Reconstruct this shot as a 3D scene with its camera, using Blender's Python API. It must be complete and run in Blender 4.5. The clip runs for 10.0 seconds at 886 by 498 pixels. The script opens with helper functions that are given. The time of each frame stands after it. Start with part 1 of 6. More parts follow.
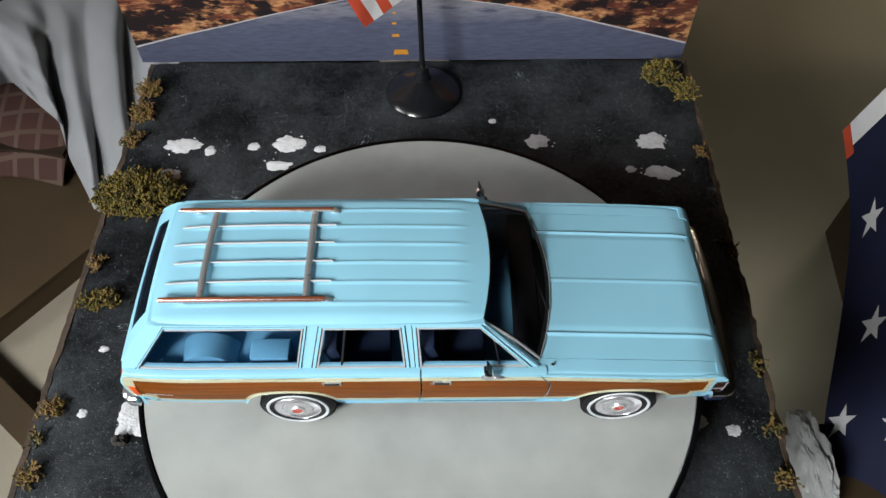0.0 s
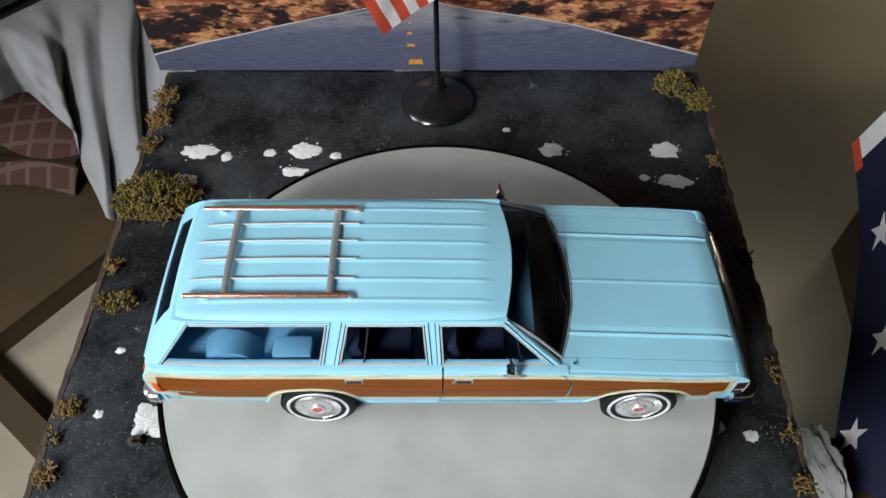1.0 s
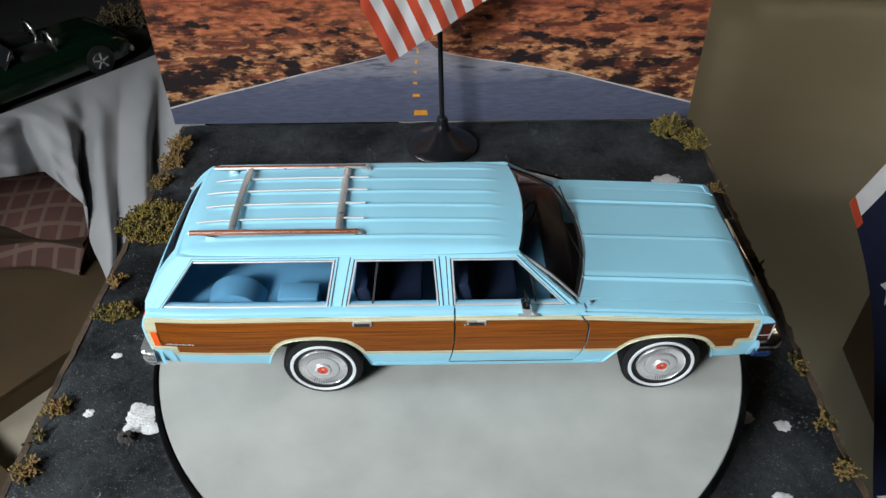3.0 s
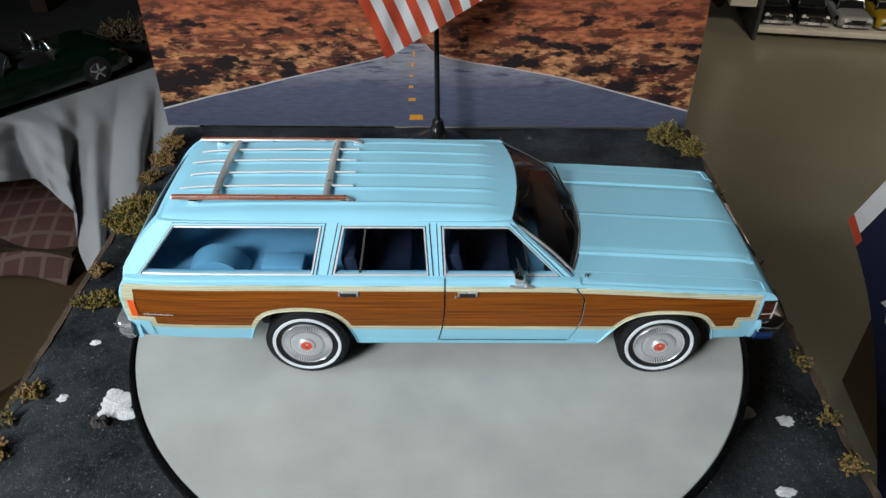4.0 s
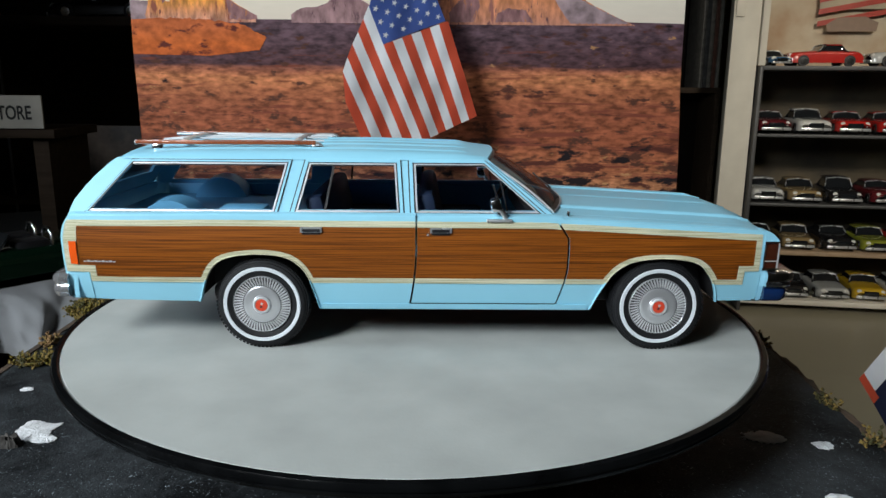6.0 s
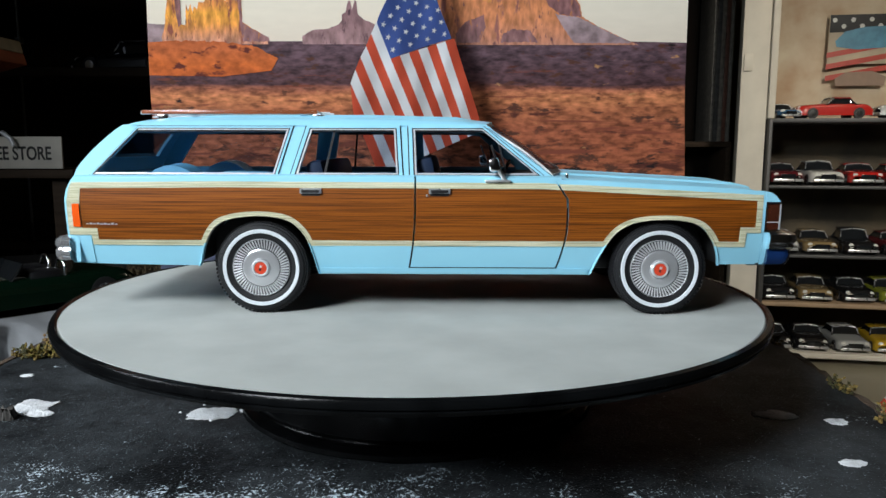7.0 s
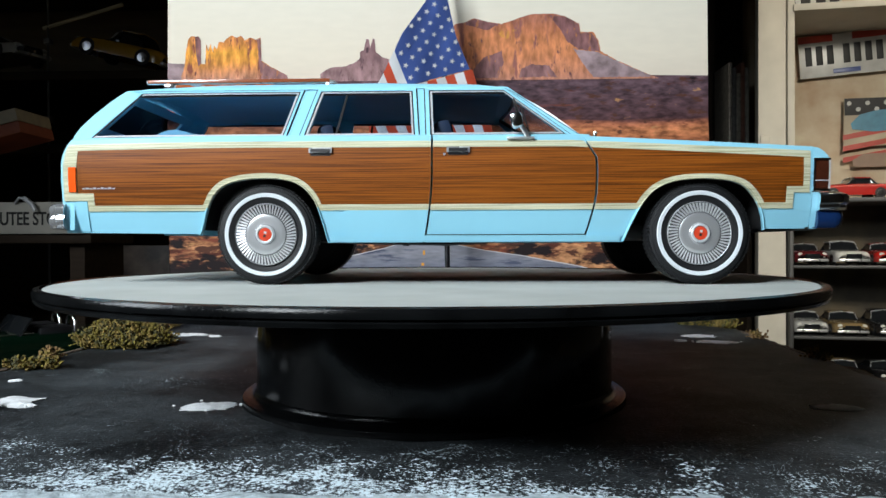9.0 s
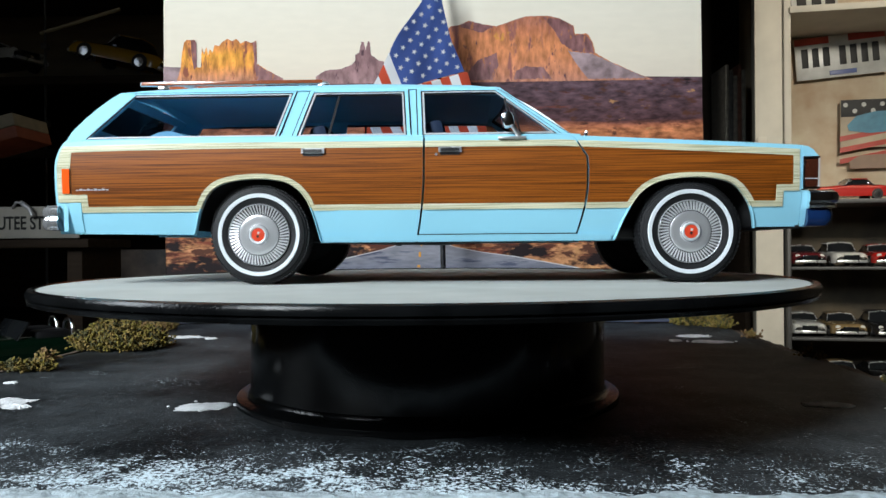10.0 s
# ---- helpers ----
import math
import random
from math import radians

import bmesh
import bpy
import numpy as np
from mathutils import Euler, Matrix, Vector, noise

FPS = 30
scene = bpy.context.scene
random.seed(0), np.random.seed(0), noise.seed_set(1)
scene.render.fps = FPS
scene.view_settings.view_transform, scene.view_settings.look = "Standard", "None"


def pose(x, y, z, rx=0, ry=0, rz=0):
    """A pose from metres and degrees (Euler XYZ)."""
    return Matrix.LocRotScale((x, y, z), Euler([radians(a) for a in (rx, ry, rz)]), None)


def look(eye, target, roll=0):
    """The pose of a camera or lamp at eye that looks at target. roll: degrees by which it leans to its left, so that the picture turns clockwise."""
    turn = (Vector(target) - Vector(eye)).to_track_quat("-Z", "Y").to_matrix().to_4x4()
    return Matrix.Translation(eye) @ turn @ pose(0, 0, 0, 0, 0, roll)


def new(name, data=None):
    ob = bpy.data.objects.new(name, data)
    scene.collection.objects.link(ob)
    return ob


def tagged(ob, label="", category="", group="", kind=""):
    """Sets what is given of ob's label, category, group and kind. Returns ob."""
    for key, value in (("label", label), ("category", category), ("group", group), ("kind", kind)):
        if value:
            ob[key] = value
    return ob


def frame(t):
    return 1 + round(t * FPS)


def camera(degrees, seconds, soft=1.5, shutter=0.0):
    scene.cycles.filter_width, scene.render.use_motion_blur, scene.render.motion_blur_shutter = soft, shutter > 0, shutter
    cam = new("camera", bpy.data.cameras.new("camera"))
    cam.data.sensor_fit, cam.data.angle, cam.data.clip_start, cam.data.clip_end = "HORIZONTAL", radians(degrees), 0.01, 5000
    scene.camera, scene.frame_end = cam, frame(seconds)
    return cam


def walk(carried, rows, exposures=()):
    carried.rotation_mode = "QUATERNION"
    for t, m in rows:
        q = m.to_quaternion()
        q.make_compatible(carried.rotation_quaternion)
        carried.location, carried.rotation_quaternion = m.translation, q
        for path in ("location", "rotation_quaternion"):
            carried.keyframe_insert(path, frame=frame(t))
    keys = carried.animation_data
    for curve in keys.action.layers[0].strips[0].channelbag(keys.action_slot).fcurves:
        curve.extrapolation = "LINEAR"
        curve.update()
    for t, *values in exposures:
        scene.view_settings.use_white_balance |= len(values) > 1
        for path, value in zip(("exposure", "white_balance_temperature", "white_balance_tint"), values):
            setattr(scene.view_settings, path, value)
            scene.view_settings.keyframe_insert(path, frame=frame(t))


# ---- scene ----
cam = camera(61.96, 10.0)
PATH = [
    (0, (-0.00813, -0.20617, 0.36743), (-0.0027, 0.9597, -1.2576), -0.25),
    (0.5, (-0.01411, -0.21048, 0.36168), (-0.0074, 0.9760, -1.2484), 0.01),
    (1, (-0.01867, -0.21552, 0.36319), (-0.0144, 0.9938, -1.2297), 0.13),
    (1.5, (-0.02330, -0.21788, 0.35515), (0.0039, 1.0759, -1.1698), 0.97),
    (2, (-0.02401, -0.24542, 0.32926), (0.0216, 1.1866, -1.0662), 0.52),
    (2.5, (-0.02453, -0.27427, 0.30049), (-0.0176, 1.2320, -1.0152), -0.75),
    (4, (-0.02112, -0.29871, 0.25710), (-0.0069, 1.3010, -0.9432), 0.53),
    (4.5, (-0.02330, -0.31110, 0.20295), (0.0205, 1.4350, -0.7713), 2.33),
    (5, (-0.02003, -0.31556, 0.15953), (0.0329, 1.5145, -0.6456), 2.79),
    (5.5, (-0.01516, -0.33045, 0.12846), (0.0297, 1.5779, -0.4683), 1.25),
    (7, (-0.00320, -0.34962, 0.06786), (-0.0273, 1.6313, -0.2067), 0.12),
    (7.5, (-0.00682, -0.33842, 0.03664), (-0.0652, 1.6545, -0.1210), 0.52),
    (8, (-0.00703, -0.33087, 0.02382), (-0.0742, 1.6677, -0.0110), -0.03),
    (8.5, (-0.00583, -0.32970, 0.01791), (-0.0699, 1.6693, 0.0095), -0.11),
    (9, (-0.00366, -0.32966, 0.01509), (-0.0785, 1.6689, 0.0026), -0.16),
    (9.5, (-0.00242, -0.33066, 0.01456), (-0.0767, 1.6680, 0.0150), -0.19),
    (10, (-0.00119, -0.33089, 0.01353), (-0.0726, 1.6678, 0.0107), -0.42),
]
EXPOSURES = [(0.0, -0.07, 7000, 14), (2.5, -0.08, 6900, 13), (4.5, -0.34, 6650, 11), (5.5, -0.36, 6550, 10), (7.0, -0.14, 6450, 11), (7.5, 0.0, 6450, 10), (10.0, 0.08, 6400, 9)]
walk(cam, [(t, look(eye, target, roll)) for t, eye, target, roll in PATH], EXPOSURES)

# ---- light ----
world = bpy.data.worlds.new("world")
scene.world = world
world.use_nodes = True
wn = world.node_tree.nodes
sky = wn.new("ShaderNodeTexSky")
sky.sky_type = "NISHITA"
sky.sun_disc = False
sky.sun_elevation, sky.sun_rotation = radians(40), radians(200)
world.node_tree.links.new(sky.outputs[0], wn["Background"].inputs[0])
wn["Background"].inputs[1].default_value = 0.05


def area_lamp(name, m, w, h, power, colour):
    lamp = bpy.data.lights.new(name, "AREA")
    lamp.shape, lamp.size, lamp.size_y, lamp.energy, lamp.color = "RECTANGLE", w, h, power, colour
    ob = new(name, lamp)
    ob.matrix_world = m
    return ob


# daylight of the window behind the camera and the one in the west wall
area_lamp("window_light", look((-0.90, -1.12, 0.86), (-0.05, 0.0, 0.0)), 0.45, 0.46, 6.6, (0.87, 0.94, 0.975)).data.spread = radians(66)
area_lamp("window_light", look((-1.76, -0.30, 0.74), (0.0, 0.0, -0.02)), 0.6, 0.46, 2.6, (0.86, 0.94, 1.0)).data.spread = radians(60)
# made-up fill from the right, aimed at the shelf; no window known there
area_lamp("window_light", look((1.0, -1.12, 1.35), (1.28, 2.1, 0.05)), 0.32, 0.32, 6.0, (1.0, 0.93, 0.80)).data.spread = radians(50)
# added fill strip that brightens the shelf; no such lamp is known
area_lamp("shelf_light", look((1.45, 1.55, 1.35), (1.35, 2.3, 0.0)), 0.8, 0.06, 3.5, (1.0, 0.86, 0.66))

# ---- materials ----
def mat(name, colour, rough=0.5, metal=0.0, vary=0.12, scale=40.0, bump=0.0, bump_scale=0.0, coat=0.0, colour2=None, detail=6.0, spec=0.5, stretch=None, contrast=0.0):
    m = bpy.data.materials.new(name)
    m.use_nodes = True
    n, l = m.node_tree.nodes, m.node_tree.links
    b = n["Principled BSDF"]
    b.inputs["Roughness"].default_value = rough
    b.inputs["Metallic"].default_value = metal
    b.inputs["Coat Weight"].default_value = coat
    b.inputs["Coat Roughness"].default_value = 0.06
    b.inputs["Specular IOR Level"].default_value = spec
    c1 = tuple(colour)
    c2 = tuple(colour2) if colour2 else tuple(max(0.0, c * (1 - vary)) for c in c1)
    tc = n.new("ShaderNodeTexCoord")
    mp = n.new("ShaderNodeMapping")
    if stretch:
        mp.inputs["Scale"].default_value = stretch
    l.new(tc.outputs["Object"], mp.inputs["Vector"])
    ns = n.new("ShaderNodeTexNoise")
    ns.inputs["Scale"].default_value, ns.inputs["Detail"].default_value = scale, detail
    l.new(mp.outputs[0], ns.inputs["Vector"])
    ramp = n.new("ShaderNodeValToRGB")
    ramp.color_ramp.elements[0].position, ramp.color_ramp.elements[1].position = 0.3 + contrast, 0.7 - contrast
    ramp.color_ramp.elements[0].color, ramp.color_ramp.elements[1].color = (*c2, 1), (*c1, 1)
    l.new(ns.outputs["Fac"], ramp.inputs["Fac"])
    l.new(ramp.outputs[0], b.inputs["Base Color"])
    if rough > 0.12:
        mr = n.new("ShaderNodeMapRange")
        mr.inputs["To Min"].default_value, mr.inputs["To Max"].default_value = rough * 0.85, min(1.0, rough * 1.15)
        l.new(ns.outputs["Fac"], mr.inputs["Value"])
        l.new(mr.outputs[0], b.inputs["Roughness"])
    if bump:
        nb = n.new("ShaderNodeTexNoise")
        nb.inputs["Scale"].default_value, nb.inputs["Detail"].default_value = bump_scale or scale * 6, 4.0
        l.new(mp.outputs[0], nb.inputs["Vector"])
        bp = n.new("ShaderNodeBump")
        bp.inputs["Strength"].default_value, bp.inputs["Distance"].default_value = bump, 0.001
        l.new(nb.outputs["Fac"], bp.inputs["Height"])
        l.new(bp.outputs[0], b.inputs["Normal"])
    return m


def glass(name, tint, rough=0.10, alpha=0.35):
    """Thin tinted pane: part clear, part dark gloss."""
    m = bpy.data.materials.new(name)
    m.use_nodes = True
    n, l = m.node_tree.nodes, m.node_tree.links
    n.remove(n["Principled BSDF"])
    tr, gl, mix = n.new("ShaderNodeBsdfTransparent"), n.new("ShaderNodeBsdfGlossy"), n.new("ShaderNodeMixShader")
    lw = n.new("ShaderNodeLayerWeight")
    lw.inputs["Blend"].default_value = 0.5
    pw = n.new("ShaderNodeMath")
    pw.operation = "POWER"
    pw.inputs[1].default_value = 4.0
    l.new(lw.outputs["Facing"], pw.inputs[0])
    fr = n.new("ShaderNodeMapRange")
    fr.inputs["To Min"].default_value, fr.inputs["To Max"].default_value = 0.001, 0.6
    l.new(pw.outputs[0], fr.inputs["Value"])
    tr.inputs[0].default_value = (*tint, 1)
    gl.inputs["Roughness"].default_value = rough
    l.new(fr.outputs[0], mix.inputs[0])
    l.new(tr.outputs[0], mix.inputs[1])
    l.new(gl.outputs[0], mix.inputs[2])
    l.new(mix.outputs[0], n["Material Output"].inputs[0])
    return m


def wood(name, dark, light, scale=1.0, rough=0.35, coat=0.3):
    """Straight printed grain running along x."""
    m = bpy.data.materials.new(name)
    m.use_nodes = True
    n, l = m.node_tree.nodes, m.node_tree.links
    b = n["Principled BSDF"]
    b.inputs["Roughness"].default_value, b.inputs["Coat Weight"].default_value = rough, coat
    b.inputs["Coat Roughness"].default_value, b.inputs["Specular IOR Level"].default_value = 0.12, 0.22
    tc = n.new("ShaderNodeTexCoord")
    mp = n.new("ShaderNodeMapping")
    mp.inputs["Scale"].default_value = (15 * scale, 15 * scale, 1500 * scale)
    l.new(tc.outputs["Object"], mp.inputs["Vector"])
    n1 = n.new("ShaderNodeTexNoise")
    n1.inputs["Scale"].default_value, n1.inputs["Detail"].default_value, n1.inputs["Distortion"].default_value = 1.0, 5.0, 0.4
    l.new(mp.outputs[0], n1.inputs["Vector"])
    mp2 = n.new("ShaderNodeMapping")
    mp2.inputs["Scale"].default_value = (30 * scale, 30 * scale, 4600 * scale)
    l.new(tc.outputs["Object"], mp2.inputs["Vector"])
    n2 = n.new("ShaderNodeTexNoise")
    n2.inputs["Scale"].default_value, n2.inputs["Detail"].default_value = 1.0, 3.0
    l.new(mp2.outputs[0], n2.inputs["Vector"])
    mx = n.new("ShaderNodeMix")
    mx.inputs[0].default_value = 0.7
    l.new(n1.outputs["Fac"], mx.inputs[2])
    l.new(n2.outputs["Fac"], mx.inputs[3])
    ramp = n.new("ShaderNodeValToRGB")
    ramp.color_ramp.elements[0].position, ramp.color_ramp.elements[1].position = 0.40, 0.585
    ramp.color_ramp.elements[0].color, ramp.color_ramp.elements[1].color = (*dark, 1), (*light, 1)
    l.new(mx.outputs[0], ramp.inputs["Fac"])
    l.new(ramp.outputs[0], b.inputs["Base Color"])
    return m


BLUE = mat("light_blue_paint", (0.265, 0.575, 0.725), 0.42, 0, 0.05, 30, coat=0.12, spec=0.25)
BLUE_IN = mat("blue_plastic", (0.17, 0.44, 0.60), 0.5, 0, 0.12, 80)
WOOD = wood("printed_wood", (0.078, 0.019, 0.0012), (0.268, 0.074, 0.0052), 1.0, 0.5, 0.0)
TRIM = wood("pale_wood_print", (0.30, 0.30, 0.19), (0.64, 0.62, 0.45), 1.5, 0.4, 0.1)
PLATED = mat("bright_plating", (0.76, 0.77, 0.79), 0.16, 0.85, 0.05, 60)
CHROME = mat("chrome", (0.86, 0.87, 0.89), 0.15, 1.0, 0.04, 60)
SATIN = mat("satin_silver", (0.56, 0.57, 0.59), 0.36, 0.35, 0.06, 90)
SLAT = mat("dull_silver_strip", (0.50, 0.51, 0.52), 0.6, 0.1, 0.06, 90, spec=0.3)
HUB = mat("hubcap_silver", (0.66, 0.67, 0.69), 0.24, 0.7, 0.08, 90)
BRIGHT = mat("bright_plating", (0.60, 0.61, 0.62), 0.28, 0.7, 0.06, 90)
HUBDARK = mat("hubcap_recess", (0.05, 0.05, 0.055), 0.5, 0.3, 0.2, 90)
NAVYTRIM = mat("dark_blue_trim", (0.006, 0.022, 0.085), 0.25, 0, 0.2, 90, coat=0.4)
RAILWOOD = mat("rail_wood_insert", (0.30, 0.085, 0.035), 0.2, 0.0, 0.3, 120, coat=0.5)
BLACKTRIM = mat("black_trim", (0.012, 0.012, 0.014), 0.4, 0, 0.2, 90)
TYRE = mat("tyre_rubber", (0.007, 0.0075, 0.009), 0.6, 0, 0.3, 200, 0.25, 1500, spec=0.3)
WHITEWALL = mat("whitewall_rubber", (0.60, 0.64, 0.68), 0.5, 0, 0.06, 200)
RED = mat("red_enamel", (0.62, 0.055, 0.02), 0.3, 0, 0.1, 200)
ORANGE = mat("orange_lamp", (0.80, 0.10, 0.012), 0.15, 0, 0.1, 200, coat=0.5)
AMBER = mat("amber_lamp", (0.06, 0.016, 0.008), 0.1, 0, 0.2, 120, coat=0.8)
SEAT = mat("dark_navy_seat", (0.012, 0.024, 0.055), 0.7, 0, 0.2, 80)
REARGLASS = glass("dark_rear_glass", (0.16, 0.19, 0.24))
UNDER = mat("black_underbody", (0.010, 0.010, 0.011), 0.6, 0, 0.3, 100)
GLASS = glass("tinted_glass", (0.74, 0.79, 0.86))
SHIELD = glass("windscreen_glass", (0.62, 0.61, 0.62))
DISC = mat("grey_turntable_paper", (0.41, 0.432, 0.416), 0.85, 0, 0.20, 34, 0.06, 700, detail=10)
DULLBLACK = mat("dusty_black_plastic", (0.005, 0.0055, 0.006), 0.17, 0, 0.7, 60, 0.10, 900, detail=9, spec=0.08)
GLOSSBLACK = mat("gloss_black_plastic", (0.004, 0.004, 0.005), 0.12, 0, 0.4, 30, 0.03, 120, spec=0.16)

# ---- building blocks ----
def mesh_ob(name, bm, material, smooth=True):
    me = bpy.data.meshes.new(name)
    bmesh.ops.recalc_face_normals(bm, faces=bm.faces)
    bm.to_mesh(me)
    bm.free()
    for mm in (material if isinstance(material, (list, tuple)) else [material]):
        me.materials.append(mm)
    if smooth:
        me.shade_smooth()
        me.set_sharp_from_angle(angle=radians(38))
    return new(name, me)


def part(name, bm, material, parent, label="", smooth=True):
    ob = mesh_ob(name, bm, material, smooth)
    ob.parent = parent
    if label:
        ob["label"] = label
    return ob


def thing(name, label, category, group="", kind="", at=(0, 0, 0)):
    ob = new(name)
    ob.empty_display_size = 0.02
    ob.location = at
    return tagged(ob, label, category, group, kind)


def grid_shell(fn, nu, nv, thick=None, us=None, vs=None):
    """A sheet from fn(u, v); thick(u, v) gives the inner point and closes it to a shell."""
    bm = bmesh.new()
    us = us or [i / nu for i in range(nu + 1)]
    vs = vs or [j / nv for j in range(nv + 1)]
    A = [[bm.verts.new(fn(u, v)) for v in vs] for u in us]
    n, m = len(us) - 1, len(vs) - 1
    for i in range(n):
        for j in range(m):
            bm.faces.new((A[i][j], A[i + 1][j], A[i + 1][j + 1], A[i][j + 1]))
    if thick:
        B = [[bm.verts.new(thick(u, v)) for v in vs] for u in us]
        for i in range(n):
            for j in range(m):
                bm.faces.new((B[i][j], B[i][j + 1], B[i + 1][j + 1], B[i + 1][j]))
        for i in range(n):
            bm.faces.new((A[i][0], B[i][0], B[i + 1][0], A[i + 1][0]))
            bm.faces.new((A[i][m], A[i + 1][m], B[i + 1][m], B[i][m]))
        for j in range(m):
            bm.faces.new((A[0][j], A[0][j + 1], B[0][j + 1], B[0][j]))
            bm.faces.new((A[n][j], B[n][j], B[n][j + 1], A[n][j + 1]))
    return bm


def lathe(profile, seg=64, axis="z", closed=False):
    """Spins (radius, height) about an axis through the origin."""
    bm = bmesh.new()
    rings = []
    for r, h in profile:
        ring = []
        for k in range(seg):
            a = 2 * math.pi * k / seg
            c, s = r * math.cos(a), r * math.sin(a)
            ring.append(bm.verts.new((c, s, h) if axis == "z" else (c, h, s)))
        rings.append(ring)
    for a, b in zip(rings, rings[1:]):
        for k in range(seg):
            bm.faces.new((a[k], a[(k + 1) % seg], b[(k + 1) % seg], b[k]))
    if closed:
        for k in range(seg):
            a, b = rings[-1], rings[0]
            bm.faces.new((a[k], a[(k + 1) % seg], b[(k + 1) % seg], b[k]))
    else:
        for ring in (rings[0], rings[-1]):
            bm.faces.new(ring)
    return bm


def box(x0, x1, y0, y1, z0, z1, bevel=0.0, seg=2):
    bm = bmesh.new()
    bmesh.ops.create_cube(bm, size=1.0)
    for v in bm.verts:
        v.co = ((x0 + x1) / 2 + v.co.x * (x1 - x0), (y0 + y1) / 2 + v.co.y * (y1 - y0), (z0 + z1) / 2 + v.co.z * (z1 - z0))
    if bevel:
        bmesh.ops.bevel(bm, geom=bm.edges[:], offset=bevel, segments=seg, profile=0.5, affect="EDGES")
    return bm


def prism(points, y0, y1, bevel=0.0):
    """Polygon in (x, z), pushed from y0 to y1."""
    bm = bmesh.new()
    a = [bm.verts.new((x, y0, z)) for x, z in points]
    b = [bm.verts.new((x, y1, z)) for x, z in points]
    bm.faces.new(a)
    bm.faces.new(b[::-1])
    for i in range(len(a)):
        j = (i + 1) % len(a)
        bm.faces.new((a[i], b[i], b[j], a[j]))
    if bevel:
        bmesh.ops.bevel(bm, geom=bm.edges[:], offset=bevel, segments=2, profile=0.5, affect="EDGES")
    return bm


def tube(points, r, seg=10, flat=1.0):
    """Round bar along a line of points."""
    bm = bmesh.new()
    pts = [Vector(p) for p in points]
    rings = []
    for i, p in enumerate(pts):
        d = (pts[min(i + 1, len(pts) - 1)] - pts[max(i - 1, 0)]).normalized()
        s = d.cross(Vector((0, 0, 1)))
        s = s.normalized() if s.length > 1e-4 else Vector((1, 0, 0))
        t = s.cross(d).normalized()
        rings.append([bm.verts.new(p + s * (r * math.cos(2 * math.pi * k / seg)) + t * (r * flat * math.sin(2 * math.pi * k / seg))) for k in range(seg)])
    for a, b in zip(rings, rings[1:]):
        for k in range(seg):
            bm.faces.new((a[k], a[(k + 1) % seg], b[(k + 1) % seg], b[k]))
    bm.faces.new(rings[0])
    bm.faces.new(rings[-1][::-1])
    return bm


def moved(ob, x, y, z=0.0):
    ob.location = (x, y, z)
    return ob


def lerp(a, b, t):
    return a + (b - a) * t


def smooth01(t):
    t = max(0.0, min(1.0, t))
    return t * t * (3 - 2 * t)


def pick(table, x):
    """Straight lines between (x, value) pairs."""
    if x <= table[0][0]:
        return table[0][1]
    for (a, p), (b, q) in zip(table, table[1:]):
        if x <= b:
            return lerp(p, q, (x - a) / (b - a))
    return table[-1][1]

# ---- the model station wagon ----
WHEEL_X, WHEEL_Z, WHEEL_R = 0.0807, 0.0190, 0.0188
BELT = [(-0.16, 0.0550), (-0.10, 0.0556), (0.036, 0.0552), (0.124, 0.0505)]
SILL = [(-0.16, 0.0200), (-0.1067, 0.0193), (-0.1066, 0.0158), (0.1049, 0.0158), (0.1050, 0.0206), (0.13, 0.0206)]


def half_width(x, z):
    w = 0.0552 - (0.0052 * ((0.045 - z) / 0.027) ** 2 if z < 0.045 else 0.0010 * ((z - 0.045) / 0.011) ** 2)
    if x > 0.085:
        w -= 0.0014 * ((x - 0.085) / 0.04) ** 2
    if x < -0.12:
        w -= 0.0022 * ((-0.12 - x) / 0.038) ** 2
    return w


def spline(pts, n=6):
    """A smooth line through (x, value) pairs, as a longer list of pairs."""
    out = []
    for i in range(len(pts) - 1):
        p0, p1, p2, p3 = (Vector(pts[min(max(i + k, 0), len(pts) - 1)]) for k in (-1, 0, 1, 2))
        for j in range(n):
            t = j / n
            out.append(tuple(0.5 * (2 * p1 + (p2 - p0) * t + (2 * p0 - 5 * p1 + 4 * p2 - p3) * t * t + (3 * p1 - p0 - 3 * p2 + p3) * t ** 3)))
    return out + [pts[-1]]


# wheel openings: distance from the axle against height; the leading side slopes, the trailing side drops steeply
ARCHES = {
    -WHEEL_X: spline([(-0.0260, 0.0193), (-0.0248, 0.0215), (-0.0222, 0.0292), (-0.0182, 0.0356), (-0.0119, 0.0390), (0.0, 0.0403), (0.0111, 0.0386), (0.0176, 0.0330), (0.0206, 0.0250), (0.0226, 0.0158)]),
    WHEEL_X: spline([(-0.0270, 0.0158), (-0.0236, 0.0245), (-0.0190, 0.0325), (-0.0132, 0.0370), (-0.0046, 0.0390), (0.0069, 0.0390), (0.0152, 0.0369), (0.0204, 0.0316), (0.0232, 0.0256), (0.0243, 0.0204)]),
}


def arch(x, grow=0.0):
    """Height of the wheel opening above x, widened all round by grow; nothing outside it."""
    best = 0.0
    for c, line in ARCHES.items():
        d = (x - c) / (1 + grow / 0.0245)
        if line[0][0] < d < line[-1][0]:
            best = max(best, 0.0158 + (pick(line, d) - 0.0161) * (1 + grow / 0.0250))
    return best


def sill(x):
    return max(pick(SILL, x), arch(x))


def arch_out(x):
    return arch(x, 0.0021)


def belt(x):
    return pick(BELT, x)


